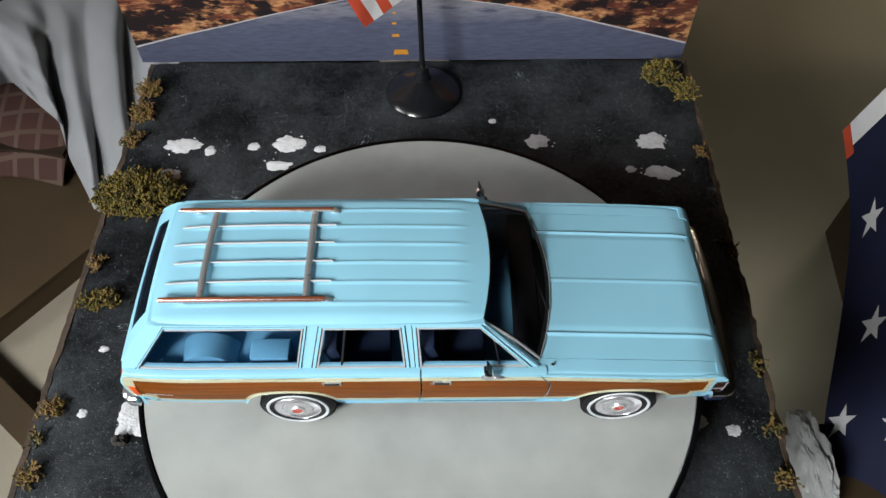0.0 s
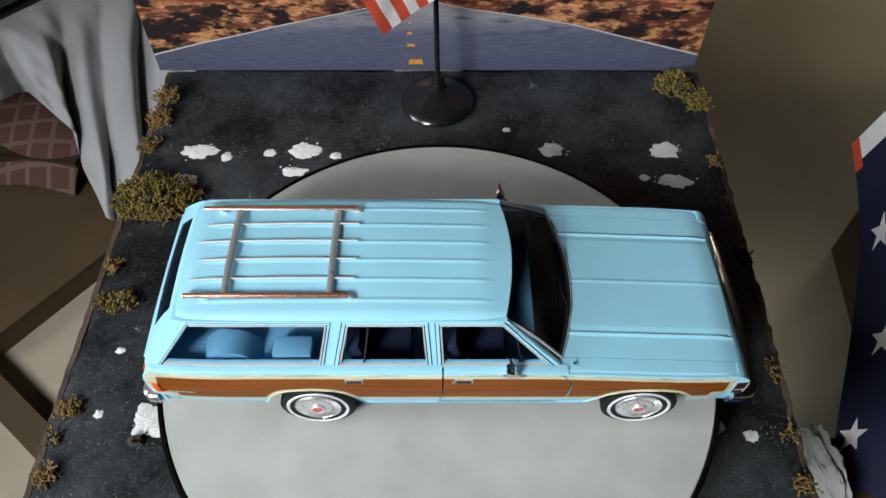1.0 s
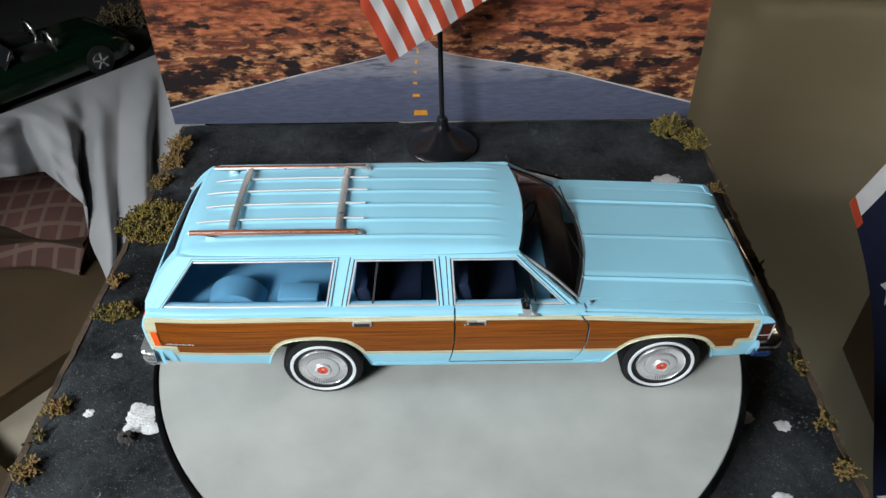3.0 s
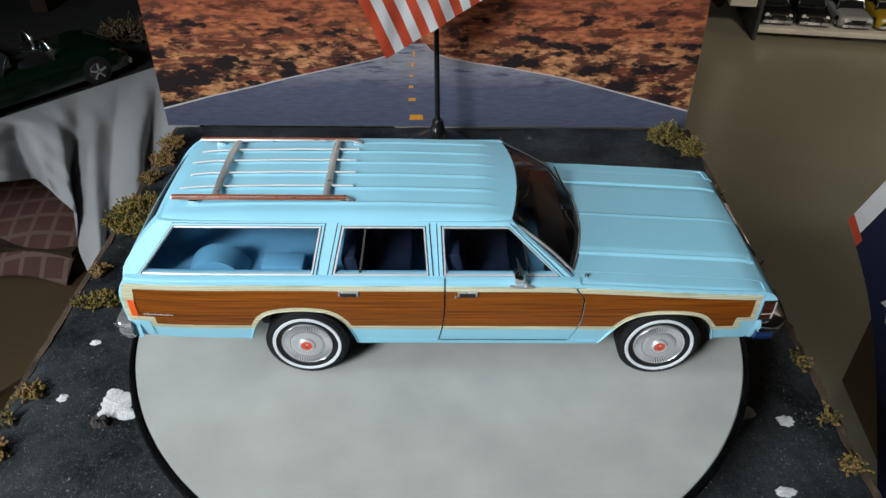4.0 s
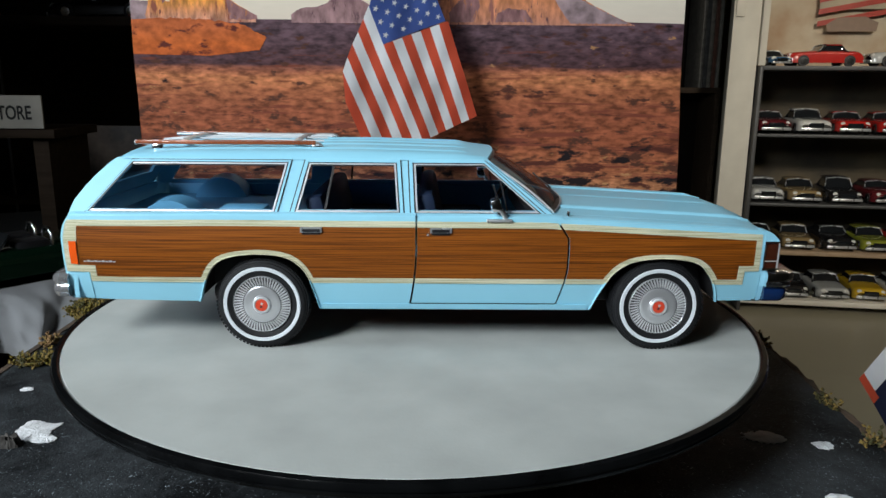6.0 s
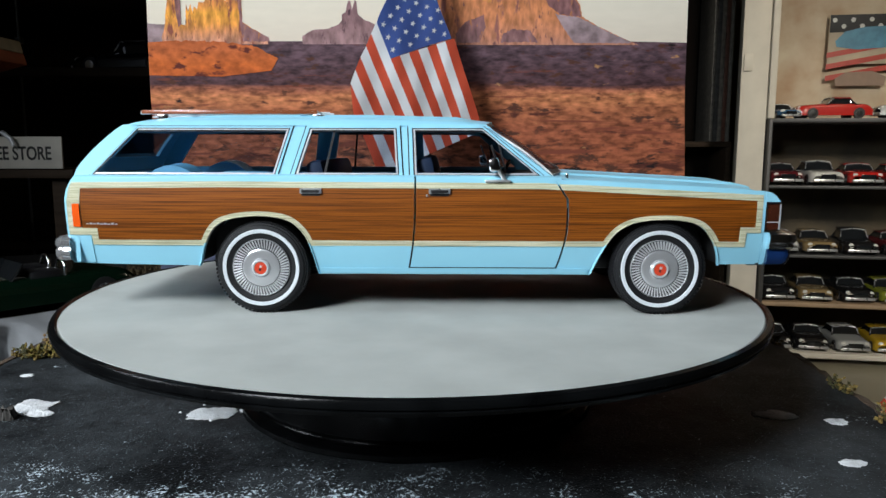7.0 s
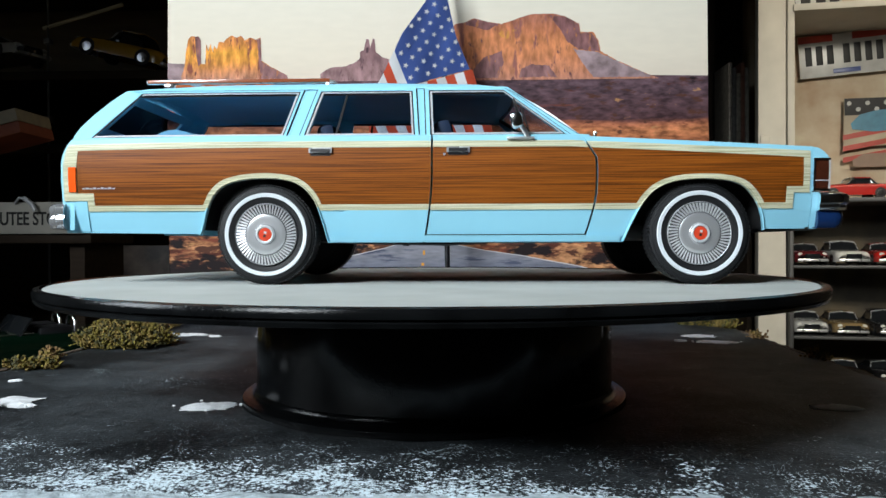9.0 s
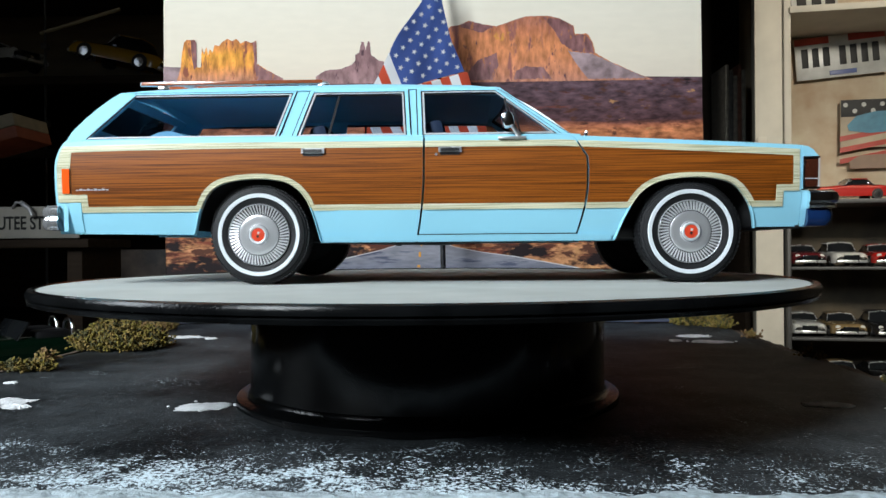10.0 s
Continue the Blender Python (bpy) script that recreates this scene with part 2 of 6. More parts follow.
def warp(s, z):
    a = max(0.0, 1 - abs(s + 0.018) / 0.012)
    b = max(0.0, 1 - abs(s - 0.043) / 0.011)
    d1 = -0.003 * max(0.0, (0.045 - z) / 0.027) ** 2
    d2 = -0.0055 * max(0.0, (z - 0.047) / 0.008) - 0.004 * max(0.0, (0.036 - z) / 0.018) ** 1.5
    # the tail's upper corner rolls forward
    c = max(0.0, min(1.0, (-0.150 - s) / 0.0102))
    d3 = 0.0038 * max(0.0, (z - 0.0455) / 0.0100) ** 2
    return a * d1 + b * d2 + c * d3


def columns(s0, s1, step=0.002):
    xs = {s0, s1}
    n = max(2, int((s1 - s0) / step))
    xs |= {round(lerp(s0, s1, i / n), 6) for i in range(n + 1)}
    for x in (-0.1497, -0.1470, 0.1123, 0.1150):
        for e in (-2e-5, 2e-5):
            if s0 < x + e < s1:
                xs.add(x + e)
    for c, line in ARCHES.items():
        for grow in (0.0, 0.0007, 0.0021):
            for d, _ in line:
                x = round(c + d * (1 + grow / 0.0245), 6)
                if s0 < x < s1:
                    xs.add(x)
    return sorted(xs)


def side(s0, s1, lo, hi, off, side_sign, rows=8, thick=0.0009, level=False):
    """A piece of the car's flank between two heights, following its curve and the doors' shut lines; level rows meet an opening squarely."""
    xs = columns(s0, s1)

    def at(s, v, o):
        z = lerp(lo(s), max(hi(s), lo(s) + 1e-5), v)
        if level:
            z = max(lerp(0.0158, hi(s), v), lo(s) + 2e-6 * v)
        x = s + warp(s, z)
        return (x, side_sign * (half_width(x, z) + o), z)
    return grid_shell(lambda u, v: at(u, v, off), 0, rows, (lambda u, v: at(u, v, off - thick)), us=xs)


def trim_top(x):
    return belt(x) - 0.0016


def trim_low(x):
    return belt(x) - 0.0040


def wood_bottom(x):
    # stepped up at both ends, lifted over the wheel arches
    z = 0.0302
    if x < -0.1470:
        z = 0.0349
    if x > 0.1123:
        z = 0.0361
    return max(z, arch_out(x))


def pale_bottom(x):
    z = 0.0280
    if x < -0.1497:
        z = 0.0320
    if x > 0.1150:
        z = 0.0338
    return max(z, arch(x, 0.0007))


car = thing("model_station_wagon", "light blue diecast station wagon with woodgrain sides on a turntable", "model car", at=(0, -0.0028, 0))
car.scale = (1.0, 0.95, 1.0)

PANELS = [("rear_quarter_panel", -0.1602, -0.0680), ("rear_door", -0.06799, -0.0183), ("front_door", -0.0176, 0.0426), ("front_fender", 0.0434, 0.1218)]
for sg in (-1, 1):
    for pname, s0, s1 in PANELS:
        p = part(pname, side(s0, s1, sill, belt, 0.0, sg, 36, 0.0012, True), BLUE, car)
        w0, w1 = max(s0, -0.1536), min(s1, 0.1184)
        part("woodgrain_panel", side(w0, w1, wood_bottom, lambda x: max(trim_low(x), wood_bottom(x) + 1e-4), 0.00025, sg, 6, 0.0003), WOOD, p, "brown woodgrain film panel")
        e0, e1 = max(s0, -0.1592), min(s1, 0.1208)
        part("trim_strip", side(e0, e1, trim_low, trim_top, 0.0004, sg, 2, 0.0005), TRIM, p, "pale wood-look trim strip")
        part("trim_strip", side(e0, e1, pale_bottom, wood_bottom, 0.0004, sg, 3, 0.0005), TRIM, p)
        if pname == "front_door":
            part("shut_line", side(s0, s1, lambda x: 0.0186, lambda x: 0.0189, 0.0003, sg, 1, 0.0004), BLACKTRIM, p)
        if pname == "rear_quarter_panel":
            part("trim_strip", side(-0.1592, -0.1536, lambda x: 0.0320, trim_low, 0.0004, sg, 4, 0.0005), TRIM, p)
            m = part("side_marker", side(-0.1568, -0.1538, lambda x: 0.0354, lambda x: 0.0448, 0.0009, sg, 3, 0.0008), ORANGE, p, "orange-red side marker lamp")
            if sg < 0:
                for k in range(9):
                    part("emblem_bar", side(-0.1515 + k * 0.0015, -0.1504 + k * 0.0015, lambda x: 0.0364, lambda x: 0.0368 + 0.0003 * (k % 2), 0.0005, sg, 1, 0.0004), SATIN, p)
        if pname == "front_fender":
            part("trim_strip", side(0.1184, 0.1208, lambda x: 0.0338, trim_low, 0.0004, sg, 4, 0.0005), TRIM, p)
        if pname in ("rear_door", "front_door"):
            hx = -0.0640 if pname == "rear_door" else -0.0125
            for nm, dx0, dx1, z0, z1, o, mm in (("door_handle", 0.0, 0.0086, 0.0493, 0.0514, 0.0012, BRIGHT), ("grip", 0.0008, 0.0078, 0.0497, 0.0508, 0.0017, BLACKTRIM), ("handle_recess", 0.0006, 0.0080, 0.0484, 0.0493, 0.0005, BLACKTRIM)):
                h = part(nm, side(hx + dx0, hx + dx1, lambda x: z0, lambda x: z1, o, sg, 2, 0.0012 if o > 0.001 else 0.0004), mm, p, "bright plated door handle" if nm == "door_handle" else "")
            if pname == "front_door":
                part("lock_button", side(hx - 0.0012, hx - 0.0004, lambda x: 0.0482, lambda x: 0.0490, 0.0008, sg, 1, 0.0006), BRIGHT, p)
        if pname == "rear_door":
            part("door_foot", side(-0.0512, -0.0183, lambda x: 0.0185, lambda x: 0.0281, 0.00035, sg, 3, 0.0006), BLUE, p)
        # shoulder over the panel, rolling in to the glass line
        if pname != "front_fender":
            def shoulder(u, v, s0=s0, s1=min(s1, 0.0405), o=0.0):
                x = lerp(s0, s1, u)
                a = v * math.pi / 2
                w = half_width(x, belt(x))
                x += warp(x, belt(x)) if x < -0.15 else 0.0
                return (x, sg * (w - 0.0045 * (1 - math.cos(a))), belt(x) + 0.0012 * math.sin(a) - o)
            part("shoulder", grid_shell(shoulder, 24, 6, lambda u, v: tuple(a - b for a, b in zip(shoulder(u, v), (0, 0, 0.0006)))), BLUE, p)

# sill bead along the foot of the doors, rounded lip round each wheel opening
for sg in (-1, 1):
    part("sill_bead", side(-WHEEL_X + 0.0236, WHEEL_X - 0.0280, lambda x: 0.0161, lambda x: 0.0185, 0.0008, sg, 3, 0.0014), BLUE, car)
    for c, line in ARCHES.items():
        high = [k for k, q in enumerate(line) if q[1] > 0.0285]
        for k0, k1, mm in ((0, high[0], BLUE), (high[0], high[-1], TRIM), (high[-1], len(line) - 1, BLUE)):
            def lip(u, v):
                d, z = line[k0 + round(u * (k1 - k0))]
                g = 0.0008 * v
                x, z = c + d * (1 + g / 0.0245), max(0.0162, 0.0158 + (z - 0.0161) * (1 + g / 0.0250))
                return (x, sg * (half_width(x, z) + 0.0008 * math.sin(math.pi * lerp(0.15, 1.0, v))), z)
            part("arch_lip", grid_shell(lip, k1 - k0, 5, lambda u, v: tuple(Vector(lip(u, v)) - Vector((0, sg * 0.0018, 0)))), mm, car)

# bonnet, wing tops and cowl
def deck_z(x, y):
    w = half_width(x, belt(x))
    a = abs(y)
    z = belt(x) + 0.0003 + 0.0016 * (1 - (a / w) ** 2)
    e = max(0.0, (a - (w - 0.0025)) / 0.0025)
    z -= 0.0018 * e * e
    z += 0.0010 * math.exp(-((a - 0.0320) / 0.0008) ** 2) + 0.0004 * math.exp(-(a / 0.0008) ** 2)
    z += 0.0006 * smooth01((0.0310 - a) / 0.004)
    if x > 0.112:
        z -= 0.0022 * ((x - 0.112) / 0.0135) ** 2
    return z


def cowl_x(y):
    return 0.0455 - 0.0085 * (abs(y) / 0.047) ** 2


def roof_x(y):
    return 0.0150 - 0.0045 * (abs(y) / 0.037) ** 2


for nm, y0, y1, xa in (("bonnet", -0.0455, 0.0455, None), ("wing_top", -0.0545, -0.0458, 1), ("wing_top", 0.0458, 0.0545, 1)):
    def deck(u, v, d=0.0):
        y = lerp(y0, y1, v)
        x = lerp(cowl_x(y) if abs(y) < 0.047 else 0.0375, 0.1240 - (0.0022 * (abs(y) / 0.05) ** 2), u)
        if xa:
            w = half_width(x, belt(x)) - 0.0001
            y = math.copysign(min(abs(y), w), y) if v not in (0.0, 1.0) or abs(y) < 0.05 else math.copysign(w, y)
        return (x, y, deck_z(x, y) - d)
    part(nm, grid_shell(deck, 30, 180 if not xa else 14, lambda u, v: deck(u, v, 0.0010)), BLUE, car)
part("bonnet_ornament", tube([(0.0431, -0.0498, 0.0548), (0.0431, -0.0498, 0.0566), (0.0434, -0.0498, 0.0573)], 0.0007), CHROME, car, "small chrome washer nozzle")

# front end
nose = part("header_panel", box(0.1215, 0.1262, -0.0510, 0.0510, 0.0360, 0.0478, 0.0012), BLUE, car)


def nose_top(u, v, d=0.0):
    x, y = lerp(0.1215, 0.1278, u), lerp(-0.0470, 0.0470, v)
    return (x, y, lerp(deck_z(0.1215, y) - 0.0002, 0.0470, u ** 1.8) - d)


part("nose_cap", grid_shell(nose_top, 10, 24, lambda u, v: nose_top(u, v, 0.0012)), BLUE, car)
part("valance", box(0.1170, 0.1250, -0.0500, 0.0500, 0.0200, 0.0362, 0.001), UNDER, car)
grille = part("grille", box(0.1258, 0.1272, -0.0225, 0.0225, 0.0365, 0.0480, 0.0005), BLACKTRIM, car)
for k in range(13):
    part("grille_bar", box(0.1270, 0.1280, -0.0222 + k * 0.0036, -0.0210 + k * 0.0036, 0.0368, 0.0478, 0.0003), CHROME, grille)
part("grille_frame", box(0.1262, 0.1279, -0.0235, 0.0235, 0.0478, 0.0490, 0.0004), CHROME, grille)
for sg in (-1, 1):
    hl = part("headlight", box(0.1250, 0.1276, min(sg * 0.0250, sg * 0.0480), max(sg * 0.0250, sg * 0.0480), 0.0368, 0.0476, 0.0008), SATIN, car)
    for k in (0, 1):
        cy = sg * (0.0305 + 0.0115 * k)
        part("lens", box(0.1272, 0.1283, cy - 0.0045, cy + 0.0045, 0.0378, 0.0466, 0.0006), CHROME, hl)
    part("corner_lamp", side(0.1224, 0.1278, lambda x: 0.0352, lambda x: 0.0456, 0.0005, sg, 3, 0.004), AMBER, hl, "dark amber wrap-round corner lamp")
    part("lamp_bezel", side(0.1219, 0.1282, lambda x: 0.0456, lambda x: 0.0464, 0.0008, sg, 1, 0.004), CHROME, hl)
    part("lamp_bezel", side(0.1219, 0.1282, lambda x: 0.0344, lambda x: 0.0352, 0.0008, sg, 1, 0.004), CHROME, hl)
    part("lamp_bezel", side(0.1219, 0.1226, lambda x: 0.0352, lambda x: 0.0456, 0.0008, sg, 1, 0.004), CHROME, hl)
    part("lamp_bezel", side(0.1276, 0.1282, lambda x: 0.0352, lambda x: 0.0456, 0.0008, sg, 1, 0.004), SATIN, hl)
    part("lamp_bezel", side(0.1226, 0.1276, lambda x: 0.0380, lambda x: 0.0384, 0.0007, sg, 1, 0.002), SATIN, hl)
    # wing tip over the corner lamp
    part("wing_tip", side(0.1219, 0.1280, lambda x: 0.0464, lambda x: 0.0505 - 0.0040 * max(0.0, (x - 0.1219) / 0.0061) ** 2.2, 0.0002, sg, 6, 0.008), BLUE, car)


def sweep(path, prof):
    """A profile of (outward, height) carried along a plan line, outward to the line's right."""
    pts = [Vector((x, y, 0)) for x, y in path]
    rings = []
    bm = bmesh.new()
    for i, p in enumerate(pts):
        d = (pts[min(i + 1, len(pts) - 1)] - pts[max(i - 1, 0)]).normalized()
        out = Vector((d.y, -d.x, 0))
        rings.append([bm.verts.new((p.x + out.x * o, p.y + out.y * o, z)) for o, z in prof])
    for a, b in zip(rings, rings[1:]):
        for k in range(len(prof)):
            m = (k + 1) % len(prof)
            bm.faces.new((a[k], b[k], b[m], a[m]))
    bm.faces.new(rings[0])
    bm.faces.new(rings[-1][::-1])
    return bm


def bumper_line(x_end, x_front, half, radius, bow):
    """Plan of a bumper from one flank round the end of the car to the other."""
    sx = 1 if x_front > x_end else -1
    near = [(x_end, -half), (lerp(x_end, x_front - sx * radius, 0.6), -half)]
    near += [(x_front - sx * radius * (1 - math.sin(a)), -half + radius * (1 - math.cos(a))) for a in [math.pi / 2 * k / 10 for k in range(11)]]
    mid = [(x_front + sx * bow * (1 - (y / (half - radius)) ** 2), y) for y in [lerp(-(half - radius), half - radius, k / 14) for k in range(1, 14)]]
    far = [(x, -y) for x, y in near[::-1]]
    line = near + mid + far
    return line if sx > 0 else line[::-1]


FLINE = bumper_line(0.1240, 0.1352, 0.0540, 0.0050, 0.002)
RLINE = bumper_line(-0.1588, -0.1655, 0.0526, 0.0042, 0.0010)
fb = part("front_bumper", sweep(FLINE, [(-0.0060, 0.0342), (-0.0010, 0.0340), (0.0010, 0.0332), (0.0016, 0.0318), (0.0013, 0.0300), (0.0002, 0.0290), (0.0008, 0.0282), (0.0004, 0.0274), (-0.0060, 0.0272)]), CHROME, car, "chrome front bumper")
part("bumper_skirt", sweep(FLINE, [(-0.0060, 0.0271), (-0.0012, 0.0271), (-0.0006, 0.0250), (-0.0010, 0.0222), (-0.0024, 0.0208), (-0.0060, 0.0208)]), NAVYTRIM, fb, "dark blue lower bumper skirt")
rb = part("rear_bumper", sweep(RLINE, [(-0.0040, 0.0312), (-0.0004, 0.0310), (0.0010, 0.0298), (0.0013, 0.0280), (0.0006, 0.0266), (0.0013, 0.0252), (0.0012, 0.0232), (0.0002, 0.0216), (-0.0040, 0.0212)]), PLATED, car, "chrome rear bumper")
for sg in (-1, 1):
    part("bumper_end", side(-0.1590, -0.1545, lambda x: 0.0208, lambda x: 0.0310, 0.0003, sg, 4, 0.006), BLUE, rb)
    part("bumper_filler", side(-0.1545, -0.1500, lambda x: 0.0205, lambda x: 0.0318, 0.0004, sg, 4, 0.002), BLUE, rb)
    part("bumper_filler", side(0.1220, 0.1246, lambda x: 0.0206, lambda x: 0.0340, 0.0002, sg, 4, 0.003), BLUE, fb)

# tail
def tail(u, v, d=0.0):
    y = lerp(-0.0520, 0.0520, u)
    z = lerp(0.0210, 0.0560, v)
    x = -0.1608 - 0.0008 * (1 - (y / 0.052) ** 2) + 0.0030 * smooth01((z - 0.044) / 0.012) + 0.004 * max(0.0, (abs(y) - 0.047) / 0.005) ** 2
    return (x + d, y, z)


tg = part("tailgate", grid_shell(tail, 30, 16, lambda u, v: tail(u, v, 0.0015)), BLUE, car)
part("woodgrain_panel", grid_shell(lambda u, v: tail(lerp(0.14, 0.86, u), lerp(0.30, 0.86, v), -0.0003), 12, 8, lambda u, v: tail(lerp(0.14, 0.86, u), lerp(0.30, 0.86, v), 0.0001)), WOOD, tg)
for sg in (0.03, 0.90):
    part("tail_lamp", grid_shell(lambda u, v: tail(sg + 0.07 * u, lerp(0.32, 0.80, v), -0.0009), 4, 6, lambda u, v: tail(sg + 0.07 * u, lerp(0.32, 0.80, v), 0.0002)), ORANGE, tg, "red tail lamp")

# greenhouse
def house(x, z, o=0.0):
    return 0.0503 - 0.60 * (z - 0.0565) + o - 0.0010 * max(0.0, (-0.12 - x) / 0.03) ** 2


WIN = [((-0.1482, -0.1340), (-0.0757, -0.0718)), ((-0.0655, -0.0613), (-0.0258, -0.0274)), ((-0.0175, -0.0186), (0.0300, 0.0092))]
Z0, Z1 = 0.0573, 0.0746
REAR_EDGE = [(0.0550, -0.1575), (0.0580, -0.1571), (0.0606, -0.1560), (0.0657, -0.1524), (0.0704, -0.1483), (0.0745, -0.1440), (0.0769, -0.1408)]
FRONT_EDGE = [(0.0550, 0.0392), (0.0746, 0.0137), (0.0770, 0.0110)]


def edge(pair, z):
    return lerp(pair[0], pair[1], (z - Z0) / (Z1 - Z0))


def pillar(left, right, sg, z0=Z0, z1=Z1, o=0.0, thick=0.0022, nu=4):
    def at(u, v, oo):
        z = lerp(z0, z1, v)
        x = lerp(left(z), right(z), u)
        return (x, sg * house(x, z, oo), z)
    return grid_shell(lambda u, v: at(u, v, o), nu, 10, (lambda u, v: at(u, v, o - thick)) if thick else None)


for sg in (-1, 1):
    L = [lambda z: pick(REAR_EDGE, z)] + [lambda z, w=w: edge(w[1], z) for w in WIN]
    R = [lambda z, w=w: edge(w[0], z) for w in WIN] + [lambda z: pick(FRONT_EDGE, z)]
    for a, b in zip(L, R):
        part("pillar", pillar(a, b, sg), BLUE, car)
    part("window_ledge", pillar(L[0], R[3], sg, 0.0552, Z0, 0.0, 0.0022, 60), BLUE, car)
    part("roof_rail", pillar(L[0], R[3], sg, Z1, 0.0768, 0.0, 0.0022, 60), BLUE, car)
    for k, w in enumerate(WIN):
        name = ("rear_quarter_window", "rear_door_window", "front_door_window")[k]
        pane = part(name, pillar(lambda z: edge(w[0], z), lambda z: edge(w[1], z), sg, Z0, Z1, -0.0010, None, 20), GLASS, car, "dark tinted side window")
        rings = [("bead", 0.0000, 0.0006, SATIN, 0.0005), ("groove", 0.0006, 0.0011, BLACKTRIM, 0.00025), ("window_frame", 0.0011, 0.0023, BLUE, 0.0007), ("groove", 0.0023, 0.0027, BLACKTRIM, 0.00025)]
        if k == 0:
            rings[2] = ("window_frame", 0.0011, 0.0019, BLUE, 0.0007)
            rings[3] = ("groove", 0.0019, 0.0023, BLACKTRIM, 0.00025)
        for nm, d0, d1, mm, off in rings:
            a0, a1 = d0 * 0.8, min(d1, 0.0024) * 0.8
            za, zb = Z0 - min(d0, 0.0009), Z0 - min(d1, 0.0013)
            lead = 0.6 if k == 0 else 1.0
            part(nm, pillar(lambda z: edge(w[0], z) - d1 * lead * 1.2, lambda z: edge(w[0], z) - d0 * lead * 1.2, sg, zb, Z1 + a1, off, 0.0006, 2), BLACKTRIM if k == 0 and nm == "bead" else mm, pane)
            part(nm, pillar(lambda z: edge(w[1], z) + d0 * 1.1, lambda z: edge(w[1], z) + d1 * 1.1, sg, zb, Z1 + a1, off, 0.0006, 2), mm, pane)
            part(nm, pillar(lambda z: edge(w[0], z) - d0, lambda z: edge(w[1], z) + d0, sg, zb, za, off + 0.0001, 0.0006, 24), mm, pane)
            part(nm, pillar(lambda z: edge(w[0], z) - d0, lambda z: edge(w[1], z) + d0, sg, Z1 + a0, Z1 + a1, off + 0.0001, 0.0006, 24), mm, pane)
        part("seal", pillar(lambda z: edge(w[0], z), lambda z: edge(w[1], z), sg, Z1 - 0.0007, Z1, -0.0004, 0.0006, 24), BLACKTRIM, pane)
        if k == 1:
            part("divider", pillar(lambda z: lerp(-0.0552, -0.0525, (z - Z0) / (Z1 - Z0)), lambda z: lerp(-0.0543, -0.0516, (z - Z0) / (Z1 - Z0)), sg, Z0, Z1, -0.0004, 0.0006), BLACKTRIM, pane)
        if k == 2:
            part("divider", pillar(lambda z: lerp(0.0182, 0.0150, (z - Z0) / 0.014), lambda z: lerp(0.0189, 0.0157, (z - Z0) / 0.014), sg, Z0, Z0 + 0.014, -0.0004, 0.0006), BLACKTRIM, pane)
    # drip line over the doors, and the front door's edge along the windscreen pillar
    part("shut_line", pillar(lambda z: edge((0.0355, 0.0127), z), lambda z: edge((0.0359, 0.0131), z), sg, Z0 - 0.001, Z1 + 0.001, 0.0002, 0.0003), BLACKTRIM, car)
    part("drip_rail", pillar(lambda z: -0.1380, lambda z: 0.0100, sg, 0.0764, 0.0769, 0.0006, 0.0009, 60), BLUE, car)

# roof with pressed ribs
def roof_z(x, y):
    base = pick([(-0.1415, 0.0760), (-0.136, 0.0776), (-0.105, 0.0788), (-0.04, 0.0791), (0.0, 0.0781), (0.016, 0.0762)], x)
    a = abs(y)
    z = base + 0.0026 * (1 - (a / 0.0385) ** 2)
    z -= 0.0022 * max(0.0, (a - 0.033) / 0.0055) ** 2
    if -0.131 < x < 0.004 and a < 0.030:
        r = (y + 0.0285) / 0.0114
        k = abs(r - round(r))
        fade = smooth01((x + 0.131) / 0.004) * smooth01((0.004 - x) / 0.004)
        z += 0.00055 * fade * math.exp(-(k / 0.075) ** 2)
    return z


def roof(u, v, d=0.0):
    y = lerp(-0.0385, 0.0385, v)
    rear = -0.1398 - 0.0020 * (1 - (y / 0.0385) ** 2)
    x = lerp(rear, roof_x(y), u)
    return (x, y, roof_z(x, y) - d)


part("roof", grid_shell(roof, 50, 150, lambda u, v: roof(u, v, 0.0014)), BLUE, car)

# windscreen and back window
def screen(u, v, d=0.0):
    y0, y1 = lerp(-0.0465, 0.0465, u), lerp(-0.0365, 0.0365, u)
    a = Vector((cowl_x(y0), y0, 0.0562 + 0.0012 * (1 - (y0 / 0.047) ** 2)))
    b = Vector((roof_x(y1) - 0.0008, y1, roof_z(roof_x(y1), y1) - 0.0009))
    p = a.lerp(b, v)
    bow = math.sin(math.pi * v) * 0.0010
    return (p.x + bow * 0.6 - d * 0.6, p.y, p.z + bow - d)


ws = part("windscreen", grid_shell(screen, 30, 10), SHIELD, car, "dark curved windscreen")
for nm, u0, u1, v0, v1, mm in (("seal", 0, 1, 0, 0.06, BLACKTRIM), ("seal", 0, 1, 0.95, 1, BLACKTRIM), ("seal", 0, 0.025, 0, 1, BLACKTRIM), ("seal", 0.975, 1, 0, 1, BLACKTRIM)):
    part(nm, grid_shell(lambda u, v: screen(lerp(u0, u1, u), lerp(v0, v1, v), -0.0003), 30, 6, lambda u, v: screen(lerp(u0, u1, u), lerp(v0, v1, v), 0.0002)), mm, ws)
for u0 in (0.0, 0.99):
    part("frame_bar", grid_shell(lambda u, v: screen(u0 + 0.01 * u, v, -0.0007), 2, 10, lambda u, v: screen(u0 + 0.01 * u, v, 0.0001)), SATIN, ws)
